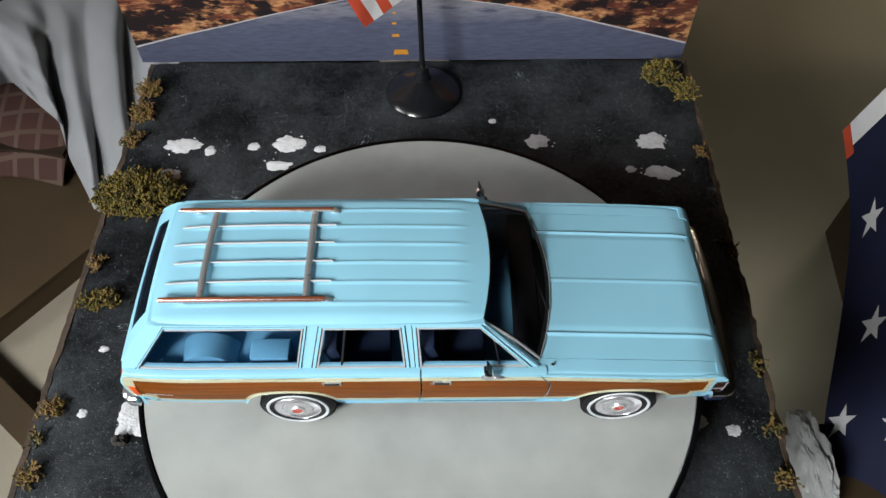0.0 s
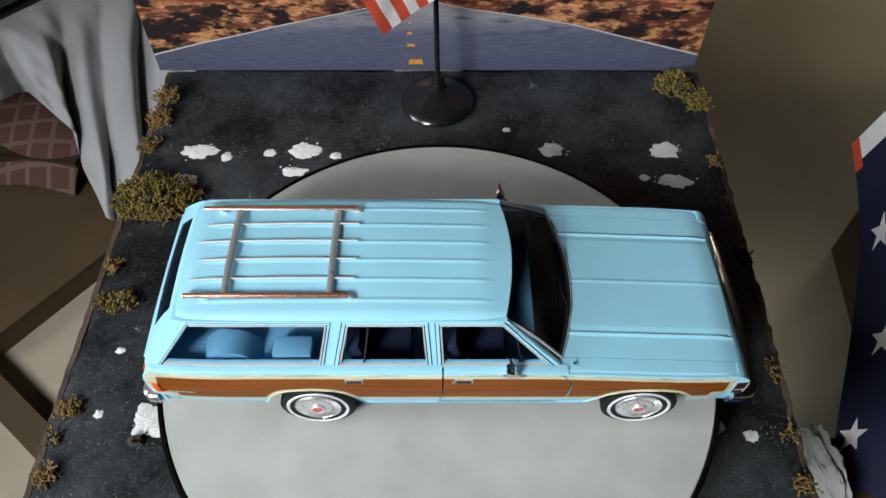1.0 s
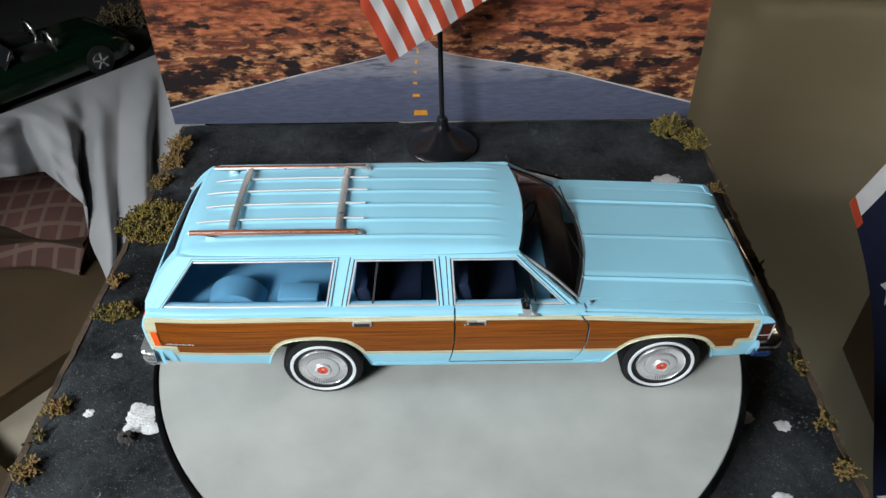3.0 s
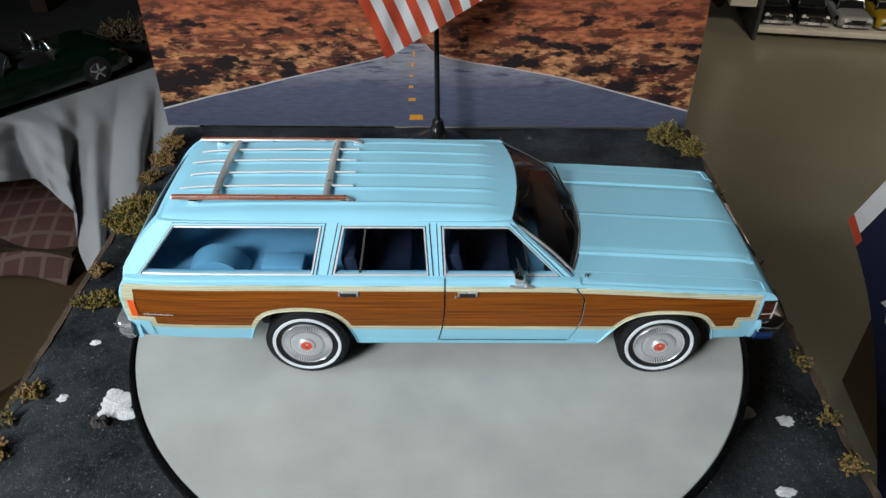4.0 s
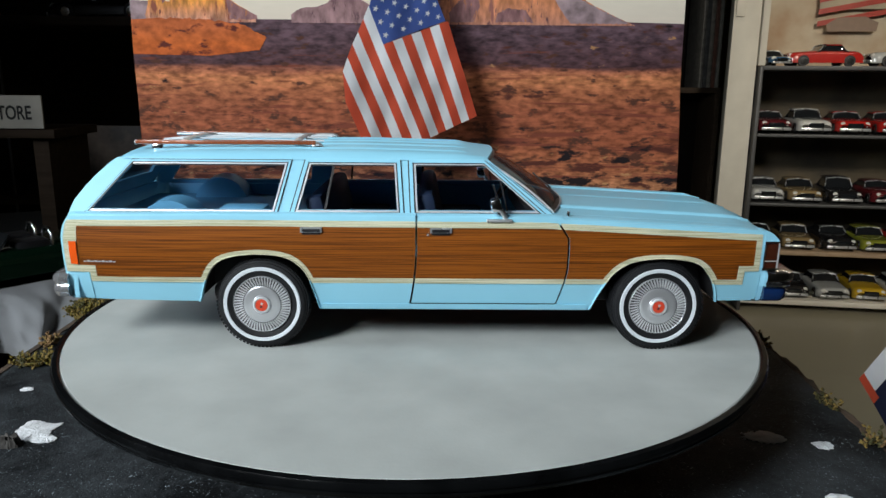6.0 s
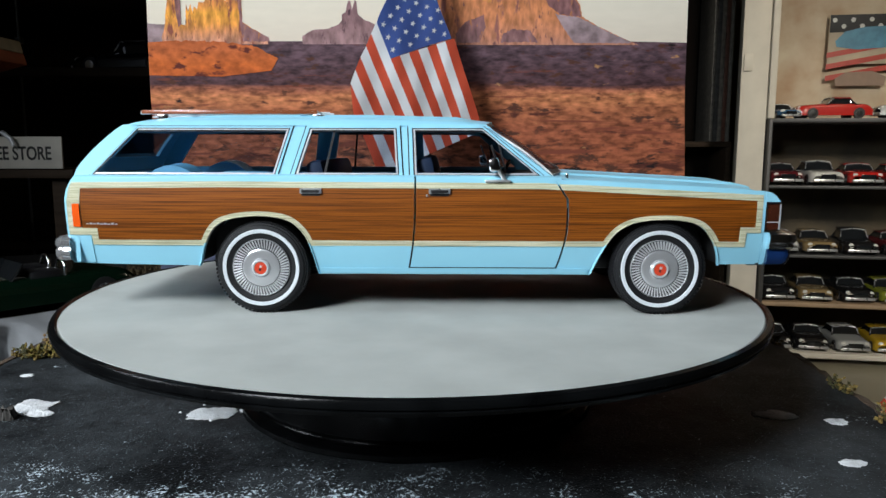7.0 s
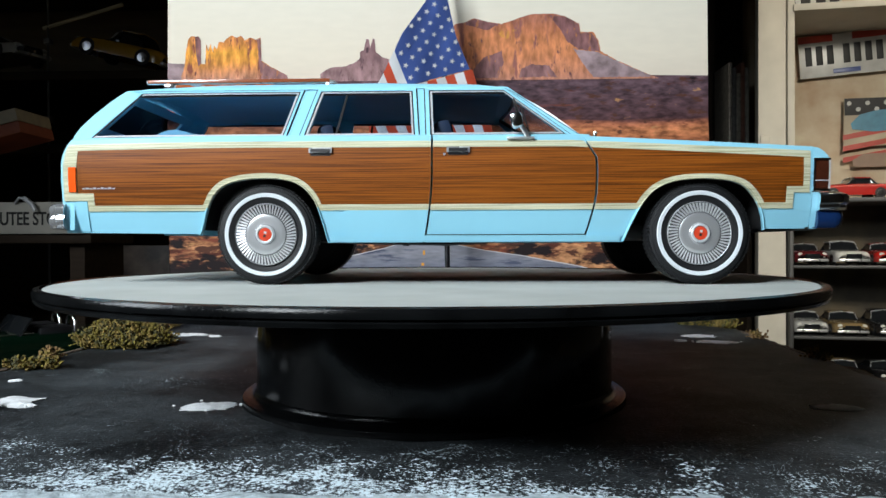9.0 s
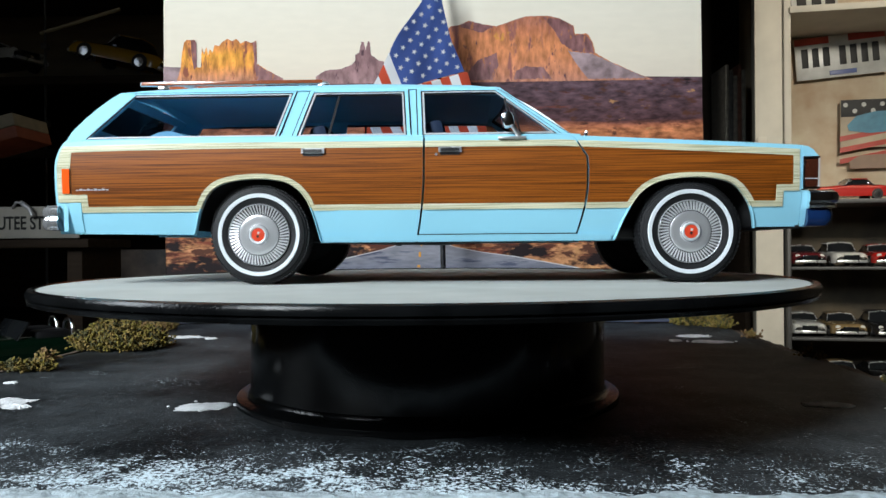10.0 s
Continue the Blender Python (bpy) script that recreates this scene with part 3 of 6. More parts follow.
part("frame_bar", grid_shell(lambda u, v: screen(u, -0.012 + 0.012 * v, -0.0006), 30, 2, lambda u, v: screen(u, -0.012 + 0.012 * v, 0.0004)), SATIN, ws)
for y0 in (-0.020, 0.012):
    part("wiper", tube([(cowl_x(y0) - 0.0005, y0, 0.0588), (cowl_x(y0) - 0.0040, y0 + 0.012, 0.0612), (cowl_x(y0) - 0.0060, y0 + 0.024, 0.0628)], 0.0004, 6), BLACKTRIM, ws)


def back(u, v, d=0.0):
    y0, y1 = lerp(-0.0455, 0.0455, u), lerp(-0.0365, 0.0365, u)
    a = Vector((-0.1580, y0, 0.0562))
    b = Vector((-0.1412, y1, 0.0764))
    p = a.lerp(b, v)
    return (p.x - (0.0012 + 0.0012 * math.sin(math.pi * v)) * (1 - 0.7 * (2 * u - 1) ** 2) + d, p.y, p.z + 0.0008 * math.sin(math.pi * v))


part("rear_window", grid_shell(lambda u, v: back(lerp(0.12, 0.88, u), lerp(0.30, 0.86, v)), 20, 8), REARGLASS, car)
for u0, u1, v0, v1 in ((0, 0.12, 0, 1), (0.88, 1, 0, 1), (0.12, 0.88, 0, 0.30), (0.12, 0.88, 0.86, 1)):
    part("rear_window_frame", grid_shell(lambda u, v: back(lerp(u0, u1, u), lerp(v0, v1, v), -0.0003), 20, 8, lambda u, v: back(lerp(u0, u1, u), lerp(v0, v1, v), 0.0015)), BLUE, car)

# roof rack
rack = part("roof_rack", tube([(-0.1275, -0.0270, 0.0790), (-0.1275, -0.0270, 0.0818)], 0.0008), CHROME, car, "chrome roof rack with wood inlays")
RZ = 0.0822
for sg in (-1, 1):
    y = sg * 0.0272
    rail = part("rack_rail", tube([(-0.1370, y, RZ), (-0.10, y, RZ), (-0.0620, y, RZ), (-0.0595, y, RZ - 0.0006), (-0.0578, y, RZ - 0.0026)], 0.0011, 10, 0.8), BRIGHT, rack)
    part("rail_inlay", box(-0.1365, -0.0610, min(y + sg * 0.0009, y + sg * 0.0013), max(y + sg * 0.0009, y + sg * 0.0013), RZ - 0.0006, RZ + 0.0006, 0.0001), RAILWOOD, rail, "reddish wood inlay")
    part("rail_inlay", box(-0.1365, -0.0610, y - 0.0007, y + 0.0007, RZ + 0.0006, RZ + 0.0010, 0.0001), RAILWOOD, rail)
    for x in (-0.1275, -0.0605):
        part("rack_foot", box(x - 0.0022, x + 0.0022, y - 0.0011, y + 0.0011, roof_z(x, y) - 0.0006, RZ - 0.0008, 0.0004), CHROME, rack)
for x in (-0.1185, -0.0700):
    def bar(u, v, d=0.0):
        y = lerp(-0.0270, 0.0270, u)
        return (x + lerp(-0.0015, 0.0015, v), y, RZ + 0.0004 + 0.0014 * (1 - (y / 0.0270) ** 2) - 0.0005 * (2 * v - 1) ** 2 - d)
    part("cross_bar", grid_shell(bar, 24, 4, lambda u, v: bar(u, v, 0.0007)), BRIGHT, rack)
for k in range(4):
    y = (k - 1.5) * 0.0114
    zz = roof_z(-0.09, y)
    part("rack_slat", tube([(-0.1360 + 0.002 * (k % 2), y, roof_z(-0.134, y) + 0.0008), (-0.125, y, roof_z(-0.125, y) + 0.0010), (-0.09, y, zz + 0.0010), (-0.0590, y, roof_z(-0.059, y) + 0.0008)], 0.0005, 6), SLAT, rack)

# wing mirror
for sg in (-1, 1):
    ya, yb = min(sg * 0.0520, sg * 0.0562), max(sg * 0.0520, sg * 0.0562)
    mb = part("wing_mirror", box(0.0098, 0.0202, ya, yb, 0.0538, 0.0549, 0.0005), BRIGHT, car, "bright plated wing mirror")
    part("mirror_stalk", tube([(0.0176, sg * 0.0545, 0.0546), (0.0168, sg * 0.0552, 0.0566), (0.0152, sg * 0.0556, 0.0590), (0.0142, sg * 0.0558, 0.0604)], 0.0010, 8), BRIGHT, mb)
    yc, yd = min(sg * 0.0528, sg * 0.0592), max(sg * 0.0528, sg * 0.0592)
    head = box(0.0112, 0.0156, yc, yd, 0.0580, 0.0636, 0.0014)
    bmesh.ops.rotate(head, verts=head.verts, cent=(0.0134, 0, 0.0608), matrix=Matrix.Rotation(radians(-14), 3, "Y"))
    hd = part("mirror_head", head, CHROME, mb)
    fin = box(0.0137, 0.0144, yc + 0.0006, yd - 0.0006, 0.0632, 0.0690, 0.0003)
    bmesh.ops.rotate(fin, verts=fin.verts, cent=(0.0140, 0, 0.0632), matrix=Matrix.Rotation(radians(-19), 3, "Y"))
    part("mirror_glass", fin, BLACKTRIM, hd, "dark upright mirror plate")

# cabin
def lining(u, v, d=0.0):
    x, y = lerp(-0.1310, 0.0080, u), lerp(-0.0345, 0.0345, v)
    return (x, y, roof_z(x, 0.0) - 0.0042 - 0.0012 * (y / 0.0345) ** 2 - d)


part("headliner", grid_shell(lining, 20, 12, lambda u, v: lining(u, v, 0.0006)), BLUE_IN, car)
part("cabin_floor", box(-0.0540, 0.040, -0.0480, 0.0480, 0.0280, 0.0300), BLUE_IN, car)
for sg in (-1, 1):
    part("door_lining", box(-0.150, 0.040, min(sg * 0.0465, sg * 0.0500), max(sg * 0.0465, sg * 0.0490), 0.0440, 0.0552, 0.0006), BLUE_IN, car)
    wh = bmesh.new()
    bmesh.ops.create_cone(wh, cap_ends=True, segments=40, radius1=0.0140, radius2=0.0132, depth=0.013)
    bmesh.ops.rotate(wh, verts=wh.verts, cent=(0, 0, 0), matrix=Matrix.Rotation(radians(90), 3, "X"))
    bmesh.ops.translate(wh, verts=wh.verts, vec=(-0.1190, sg * 0.0390, 0.0468))
    part("wheel_housing", wh, BLUE_IN, car, "rounded blue wheel housing")
part("load_floor", box(-0.1555, -0.062, -0.0462, 0.0462, 0.0480, 0.0500, 0.0008), BLUE_IN, car)
part("storage_box", box(-0.0985, -0.0800, -0.0455, -0.0340, 0.0480, 0.0575, 0.0012), BLUE_IN, car)
for nm, x, h in (("rear_seat", -0.0560, 0.0625), ("front_seat", -0.0100, 0.0640)):
    st = part(nm, box(x, x + 0.0230, -0.0440, 0.0440, 0.0380, 0.0455, 0.0025), SEAT, car)
    bk = box(x - 0.0045, x + 0.0030, -0.0440, 0.0440, 0.0430, h, 0.0025)
    bmesh.ops.rotate(bk, verts=bk.verts, cent=(x, 0, 0.044), matrix=Matrix.Rotation(radians(-12), 3, "Y"))
    part("backrest", bk, SEAT, st)
part("dashboard", box(0.0270, 0.0400, -0.0460, 0.0460, 0.0480, 0.0560, 0.0025), BLACKTRIM, car)
sw = lathe([(0.0072 + 0.0006 * math.cos(a), 0.0006 * math.sin(a)) for a in [2 * math.pi * k / 8 for k in range(8)]], 32, "z", True)
bmesh.ops.rotate(sw, verts=sw.verts, cent=(0, 0, 0), matrix=Matrix.Rotation(radians(-60), 3, "Y"))
bmesh.ops.translate(sw, verts=sw.verts, vec=(0.0215, 0.0215, 0.0550))
part("steering_wheel", sw, BLACKTRIM, car)

# underside
part("chassis", box(-0.1050, 0.1000, -0.0380, 0.0380, 0.0165, 0.0230, 0.002), UNDER, car)
part("inner_sill", box(-0.0540, 0.0540, -0.0485, 0.0485, 0.0165, 0.0290, 0.001), UNDER, car)
ex = part("exhaust", tube([(-0.100, -0.030, 0.0180), (-0.052, -0.0420, 0.0160), (-0.012, -0.0420, 0.0152), (0.020, -0.030, 0.0175)], 0.0007), BLACKTRIM, car)
part("collar", tube([(-0.0300, -0.0420, 0.01555), (-0.0275, -0.0420, 0.0155)], 0.0011), UNDER, ex)
for sg in (-1, 1):
    for c in (-0.0815, 0.0800):
        def liner(u, v, c=c):
            a = math.pi * u
            x, z = c - 0.0250 * math.cos(a), 0.0208 + 0.0214 * math.sin(a) ** 0.7
            return (x, sg * lerp(0.0280, half_width(x, z) - 0.0014, v), z)
        part("arch_wall", prism([(c - 0.0262 * math.cos(math.pi * k / 16), 0.0215 + 0.0212 * math.sin(math.pi * k / 16)) for k in range(17)], min(sg * 0.0280, sg * 0.0300), max(sg * 0.0280, sg * 0.0300)), UNDER, car)
        part("wheel_liner", grid_shell(liner, 20, 3, lambda u, v: tuple(Vector(liner(u, v)) + Vector((0, 0, 0.0008)))), UNDER, car)

# wheels
def tyre_profile():
    r, out = WHEEL_R, []
    for k in range(13):
        a = math.pi * k / 12
        out.append((r - 0.0014 + 0.0014 * math.sin(a) ** 0.6, -0.0052 * math.cos(a)))
    return [(0.0112, -0.0046), (0.0118, -0.0054), (0.0128, -0.0059), (0.0142, -0.0062), (0.0158, -0.0062), (0.0172, -0.0058)] + out + [(0.0172, 0.0058), (0.0156, 0.0062), (0.0112, 0.0050)]


first = None
for wx in (-WHEEL_X, WHEEL_X):
    for sg in (-1, 1):
        ty = part("wheel", lathe([(0.0115, 0.0045), (0.0124, 0.0048), (0.0124, -0.0046), (0.0100, -0.0040), (0.0040, -0.0030)], 48, "y"), UNDER, car)
        ty.location = (wx, sg * 0.0482, WHEEL_Z)
        if sg > 0:
            ty.rotation_euler = (0, 0, math.pi)
        if first is None:
            first = ty
            part("tyre", lathe(tyre_profile(), 72, "y", True), TYRE, ty, "black rubber tyre")
            for k in range(72):
                a = 2 * math.pi * (k + 0.5) / 72
                tr = box(-0.0005, 0.0005, -0.0048, 0.0048, WHEEL_R - 0.0004, WHEEL_R + 0.0001)
                bmesh.ops.rotate(tr, verts=tr.verts, cent=(0, 0, 0), matrix=Matrix.Rotation(a, 3, "Y"))
                part("tread_block", tr, TYRE, ty)
            part("whitewall", lathe([(0.0141, -0.0061), (0.0142, -0.0065), (0.0155, -0.0066), (0.0157, -0.0062)], 72, "y", True), WHITEWALL, ty, "white wall ring")
            part("hubcap", lathe([(0.0118, -0.0046), (0.0118, -0.0060), (0.0115, -0.0064), (0.0112, -0.0060), (0.0112, -0.0054), (0.0077, -0.0054), (0.0076, -0.0062), (0.0070, -0.0065), (0.0058, -0.0064), (0.0040, -0.0066), (0.0037, -0.0071), (0.0026, -0.0071)], 72, "y"), HUB, ty, "finned silver hubcap")
            part("fin_ring", lathe([(0.0111, -0.00545), (0.0111, -0.0056), (0.0078, -0.0056), (0.0078, -0.00545)], 72, "y", True), HUBDARK, ty)
            part("emblem_ring", lathe([(0.0026, -0.0070), (0.0026, -0.0076), (0.0031, -0.0077), (0.0036, -0.0070)], 40, "y", True), SATIN, ty)
            for k in range(56):
                a = 2 * math.pi * k / 56
                fin = box(-0.00026, 0.00026, -0.0063, -0.0052, 0.0078, 0.0112)
                bmesh.ops.rotate(fin, verts=fin.verts, cent=(0, 0, 0), matrix=Matrix.Rotation(radians(14), 3, "Z"))
                bmesh.ops.rotate(fin, verts=fin.verts, cent=(0, 0, 0), matrix=Matrix.Rotation(a, 3, "Y"))
                part("fin", fin, SATIN, ty)
            em = part("emblem", lathe([(0.0025, -0.0070), (0.0024, -0.0074), (0.0010, -0.0075)], 32, "y"), RED, ty, "red centre emblem")
            for dz in (-0.0006, 0.0007):
                bar = box(-0.00045, 0.00045, -0.00765, -0.0074, dz - 0.00045, dz + 0.00045)
                bmesh.ops.rotate(bar, verts=bar.verts, cent=(0, 0, 0), matrix=Matrix.Rotation(radians(12), 3, "Y"))
                part("emblem_bar", bar, BLACKTRIM if dz < 0 else SATIN, ty)
        else:
            for o in first.children:
                c = o.copy()
                scene.collection.objects.link(c)
                c.parent = ty

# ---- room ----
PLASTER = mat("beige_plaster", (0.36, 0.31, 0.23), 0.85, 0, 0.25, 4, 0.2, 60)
# unseen ceiling, toned dark so that less light bounces onto the base
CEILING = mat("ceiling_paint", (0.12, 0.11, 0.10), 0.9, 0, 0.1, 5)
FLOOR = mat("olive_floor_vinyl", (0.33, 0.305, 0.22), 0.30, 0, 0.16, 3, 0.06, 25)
GAPSHADE = mat("gap_shade_black", (0.007, 0.005, 0.004), 0.8, 0, 0.5, 6, spec=0.08)
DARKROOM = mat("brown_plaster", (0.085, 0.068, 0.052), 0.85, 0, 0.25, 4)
FZ = -0.66


def wall(name, x0, x1, y0, y1, z0, z1, m, label):
    return tagged(mesh_ob(name, box(x0, x1, y0, y1, z0, z1), m, False), label, name.split("_")[0], kind="structure")


wall("floor", -1.9, 2.4, -1.25, 2.85, FZ - 0.1, FZ, FLOOR, "olive grey glossy vinyl floor")
wall("ceiling", -1.9, 2.4, -1.25, 2.85, 1.75, 1.85, CEILING, "plain ceiling out of view, toned dark to cut bounced light")
wall("wall_north", -1.9, 2.4, 2.75, 2.85, FZ, 1.75, PLASTER, "beige plaster wall behind the shelf")
for y0, y1, z0, z1 in ((-1.15, -0.65, FZ, 1.75), (0.05, 2.75, FZ, 1.75), (-0.65, 0.05, FZ, 0.46), (-0.65, 0.05, 1.02, 1.75)):
    wall("wall_west", -1.9, -1.8, y0, y1, z0, z1, PLASTER, "beige plaster wall with a window")
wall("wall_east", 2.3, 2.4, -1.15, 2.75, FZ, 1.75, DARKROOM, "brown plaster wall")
# the small right-hand opening is added only to let the fill lamp through
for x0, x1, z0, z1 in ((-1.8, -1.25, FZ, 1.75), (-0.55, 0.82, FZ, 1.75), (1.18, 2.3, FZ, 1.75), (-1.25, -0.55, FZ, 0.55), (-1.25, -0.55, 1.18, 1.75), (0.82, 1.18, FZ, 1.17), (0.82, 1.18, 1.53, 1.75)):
    wall("wall_south", x0, x1, -1.25, -1.15, z0, z1, DARKROOM, "brown plaster wall with a window and an added opening for the fill lamp")
# dark cupboard wall at the back left
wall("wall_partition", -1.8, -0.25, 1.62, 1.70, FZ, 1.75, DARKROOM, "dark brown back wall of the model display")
# near-black sheet that paints in the shade of the gap beside the shelf
wall("wall_recess", -0.25, 1.06, 2.60, 2.68, FZ, 1.75, GAPSHADE, "near-black sheet standing in for the shade of the recess behind the backdrop")

# ---- diorama base ----
BZ = -0.0500
BX0, BX1, BY0, BY1 = -0.2510, 0.1925, -0.155, 0.2900


def ground_material():
    m = mat("black_flocked_base", (0.009, 0.0105, 0.012), 0.55, 0, 0.75, 45, 0.45, 900, detail=9, spec=0.10)
    n, l = m.node_tree.nodes, m.node_tree.links
    b = n["Principled BSDF"]
    base = b.inputs["Base Color"].links[0].from_socket
    tc = n.new("ShaderNodeTexCoord")
    sep = n.new("ShaderNodeSeparateXYZ")
    l.new(tc.outputs["Object"], sep.inputs[0])
    def noise_at(scale, detail, rough=0.6):
        t = n.new("ShaderNodeTexNoise")
        t.inputs["Scale"].default_value, t.inputs["Detail"].default_value, t.inputs["Roughness"].default_value = scale, detail, rough
        l.new(tc.outputs["Object"], t.inputs["Vector"])
        return t.outputs["Fac"]

    def madd(a, k, c):
        q = n.new("ShaderNodeMath")
        q.operation = "MULTIPLY_ADD"
        q.inputs[1].default_value = k
        l.new(a, q.inputs[0])
        if isinstance(c, float):
            q.inputs[2].default_value = c
        else:
            l.new(c, q.inputs[2])
        return q.outputs[0]
    # white flock gathers towards the front edge, with loose grains further in
    fall = n.new("ShaderNodeValToRGB")
    el = fall.color_ramp.elements
    el[0].position, el[1].position = 0.0, 1.0
    for pos, val in ((0.0, 0.50), (0.045, 0.35), (0.075, 0.26), (0.11, 0.16), (0.15, 0.06), (0.20, 0.0), (0.40, 0.0)):
        e = el[0] if pos == 0.0 else el.new(pos)
        e.color = (val, val, val, 1)
    el[len(el) - 1].color = (0.0, 0.0, 0.0, 1)
    mr = n.new("ShaderNodeMapRange")
    mr.inputs["From Min"].default_value, mr.inputs["From Max"].default_value = BY0, BY1
    off, far = n.new("ShaderNodeMath"), n.new("ShaderNodeMath")
    off.operation, far.operation = "ADD", "ABSOLUTE"
    off.inputs[1].default_value = 0.035
    l.new(sep.outputs[0], off.inputs[0])
    l.new(off.outputs[0], far.inputs[0])
    drift = n.new("ShaderNodeMapRange")
    drift.interpolation_type = "SMOOTHSTEP"
    drift.inputs["From Max"].default_value = 0.11
    drift.inputs["To Min"].default_value, drift.inputs["To Max"].default_value = -0.015, 0.0
    l.new(far.outputs[0], drift.inputs["Value"])
    l.new(madd(sep.outputs[0], 0.05, madd(drift.outputs[0], 1.0, madd(noise_at(26, 5), 0.030, sep.outputs[1]))), mr.inputs["Value"])
    mr.inputs["From Min"].default_value += 0.011
    mr.inputs["From Max"].default_value += 0.011
    l.new(mr.outputs[0], fall.inputs["Fac"])
    total = madd(noise_at(38, 6, 0.7), 1.5, madd(noise_at(850, 4, 0.72), 1.9, fall.outputs[0]))
    ramp = n.new("ShaderNodeValToRGB")
    ramp.color_ramp.elements[0].position, ramp.color_ramp.elements[1].position = 0.0, 1.0
    mr4 = n.new("ShaderNodeMapRange")
    mr4.inputs["From Min"].default_value, mr4.inputs["From Max"].default_value = 2.10, 2.20
    l.new(total, mr4.inputs["Value"])
    l.new(mr4.outputs[0], ramp.inputs["Fac"])
    mx = n.new("ShaderNodeMix")
    mx.data_type = "RGBA"
    # single grains scattered over the whole board
    grains = n.new("ShaderNodeMapRange")
    grains.inputs["From Min"].default_value, grains.inputs["From Max"].default_value = 0.665, 0.73
    grains.inputs["To Max"].default_value = 0.5
    l.new(noise_at(1300, 2, 0.5), grains.inputs["Value"])
    both = n.new("ShaderNodeMath")
    both.operation = "MAXIMUM"
    l.new(ramp.outputs[0], both.inputs[0])
    l.new(grains.outputs[0], both.inputs[1])
    l.new(both.outputs[0], mx.inputs[0])
    dust = n.new("ShaderNodeMapRange")
    dust.inputs["From Min"].default_value, dust.inputs["From Max"].default_value = 0.40, 0.80
    dust.inputs["To Max"].default_value = 0.6
    l.new(madd(noise_at(16, 7, 0.65), 0.7, madd(noise_at(240, 5, 0.7), 0.3, 0.0)), dust.inputs["Value"])
    md = n.new("ShaderNodeMix")
    md.data_type = "RGBA"
    l.new(dust.outputs[0], md.inputs[0])
    l.new(base, md.inputs[6])
    md.inputs[7].default_value = (0.125, 0.142, 0.155, 1)
    l.new(md.outputs[2], mx.inputs[6])
    mx.inputs[7].default_value = (0.56, 0.66, 0.72, 1)
    l.new(mx.outputs[2], b.inputs["Base Color"])
    return m


BASE = ground_material()
base = thing("diorama_base", "black flocked diorama board with white snow specks", "board")


def board_h(x, y):
    return 0.0012 * noise.noise((x * 18, y * 18, 1)) + 0.0005 * noise.noise((x * 70, y * 70, 4))


def board_top(u, v, d=0.0):
    x, y = lerp(BX0, BX1, u), lerp(BY0, BY1, v)
    h = board_h(x, y)
    e = min(u, 1 - u) * (BX1 - BX0)
    h -= 0.0012 * max(0.0, 1 - e / 0.006)
    x += 0.024 * y * u
    x += 0.0025 * noise.noise((y * 30, u * 3, 7)) if u in (0.0, 1.0) else 0.0
    return (x, y, BZ + h - d)


part("surface", grid_shell(board_top, 90, 90, lambda u, v: board_top(u, v, 0.016)), BASE, base)
SNOW = mat("artificial_snow", (0.50, 0.59, 0.64), 0.9, 0, 0.5, 260, 0.6, 1500)


def snow_at(u, v, d=0.0):
    """A low loose ridge of artificial snow along the front edge, ragged towards the middle."""
    x = lerp(BX0 + 0.004, BX1 - 0.008, u)
    inner = -0.1385 - 0.008 * x + 0.0035 * noise.noise((x * 45, 2.0, 5)) + 0.0018 * noise.noise((x * 170, 7.0, 1))
    y = lerp(BY0 + 0.001, inner, v)
    h = 0.0020 * math.sin(math.pi * min(1.0, 0.12 + v)) ** 0.7 * (0.7 + 0.5 * noise.noise((x * 60, y * 60, 3))) + 0.0006 * noise.noise((x * 420, y * 420, 8)) * math.sin(math.pi * v)
    return (x, y, BZ + board_h(x, y) + max(-0.0004, h) - d)


tagged(mesh_ob("snow_ridge", grid_shell(snow_at, 420, 24, lambda u, v: snow_at(u, v, 0.0035)), SNOW), "loose ridge of white artificial snow along the black base", "artificial snow", kind="stuff")
EDGE = mat("worn_board_edge", (0.10, 0.065, 0.04), 0.85, 0, 0.85, 90, 0.6, 500, colour2=(0.012, 0.010, 0.009))
for x0, x1, y0, y1 in ((BX0 - 0.0025, BX0 + 0.0012, BY0, BY1), (BX1 - 0.0012, BX1 + 0.0025, BY0, BY1), (BX0, BX1, BY0 - 0.002, BY0 + 0.001)):
    long = 60

    def rim_at(u, v, d=0.0):
        x, y = (lerp(x0, x1, v), lerp(y0, y1, u)) if x1 - x0 < 0.01 else (lerp(x0, x1, u), lerp(y0, y1, v))
        x += 0.024 * y if x > 0.1 else 0.0
        k = 0.0016 * noise.noise((x * 90, y * 90, 3)) + 0.0008 * noise.noise((x * 300, y * 300, 8))
        if x1 - x0 < 0.01:
            x += k * (1.0 if v in (0.0, 1.0) else 0.3)
        return (x, y, BZ - 0.0006 + k * 0.5 - d)
    part("edge", grid_shell(rim_at, long * 2, 2, lambda u, v: rim_at(u, v, 0.0150)), EDGE, base, "worn brown board edge")
# the small table under it
table = thing("work_table", "dark wooden work table under the diorama", "table")
TABLEWOOD = mat("dark_table_wood", (0.035, 0.022, 0.014), 0.5, 0, 0.4, 12, stretch=(1, 8, 8))
part("tabletop", box(BX0 + 0.01, BX1 - 0.01, BY0 + 0.02, BY1 + 0.03, BZ - 0.050, BZ - 0.0185, 0.003), TABLEWOOD, table)
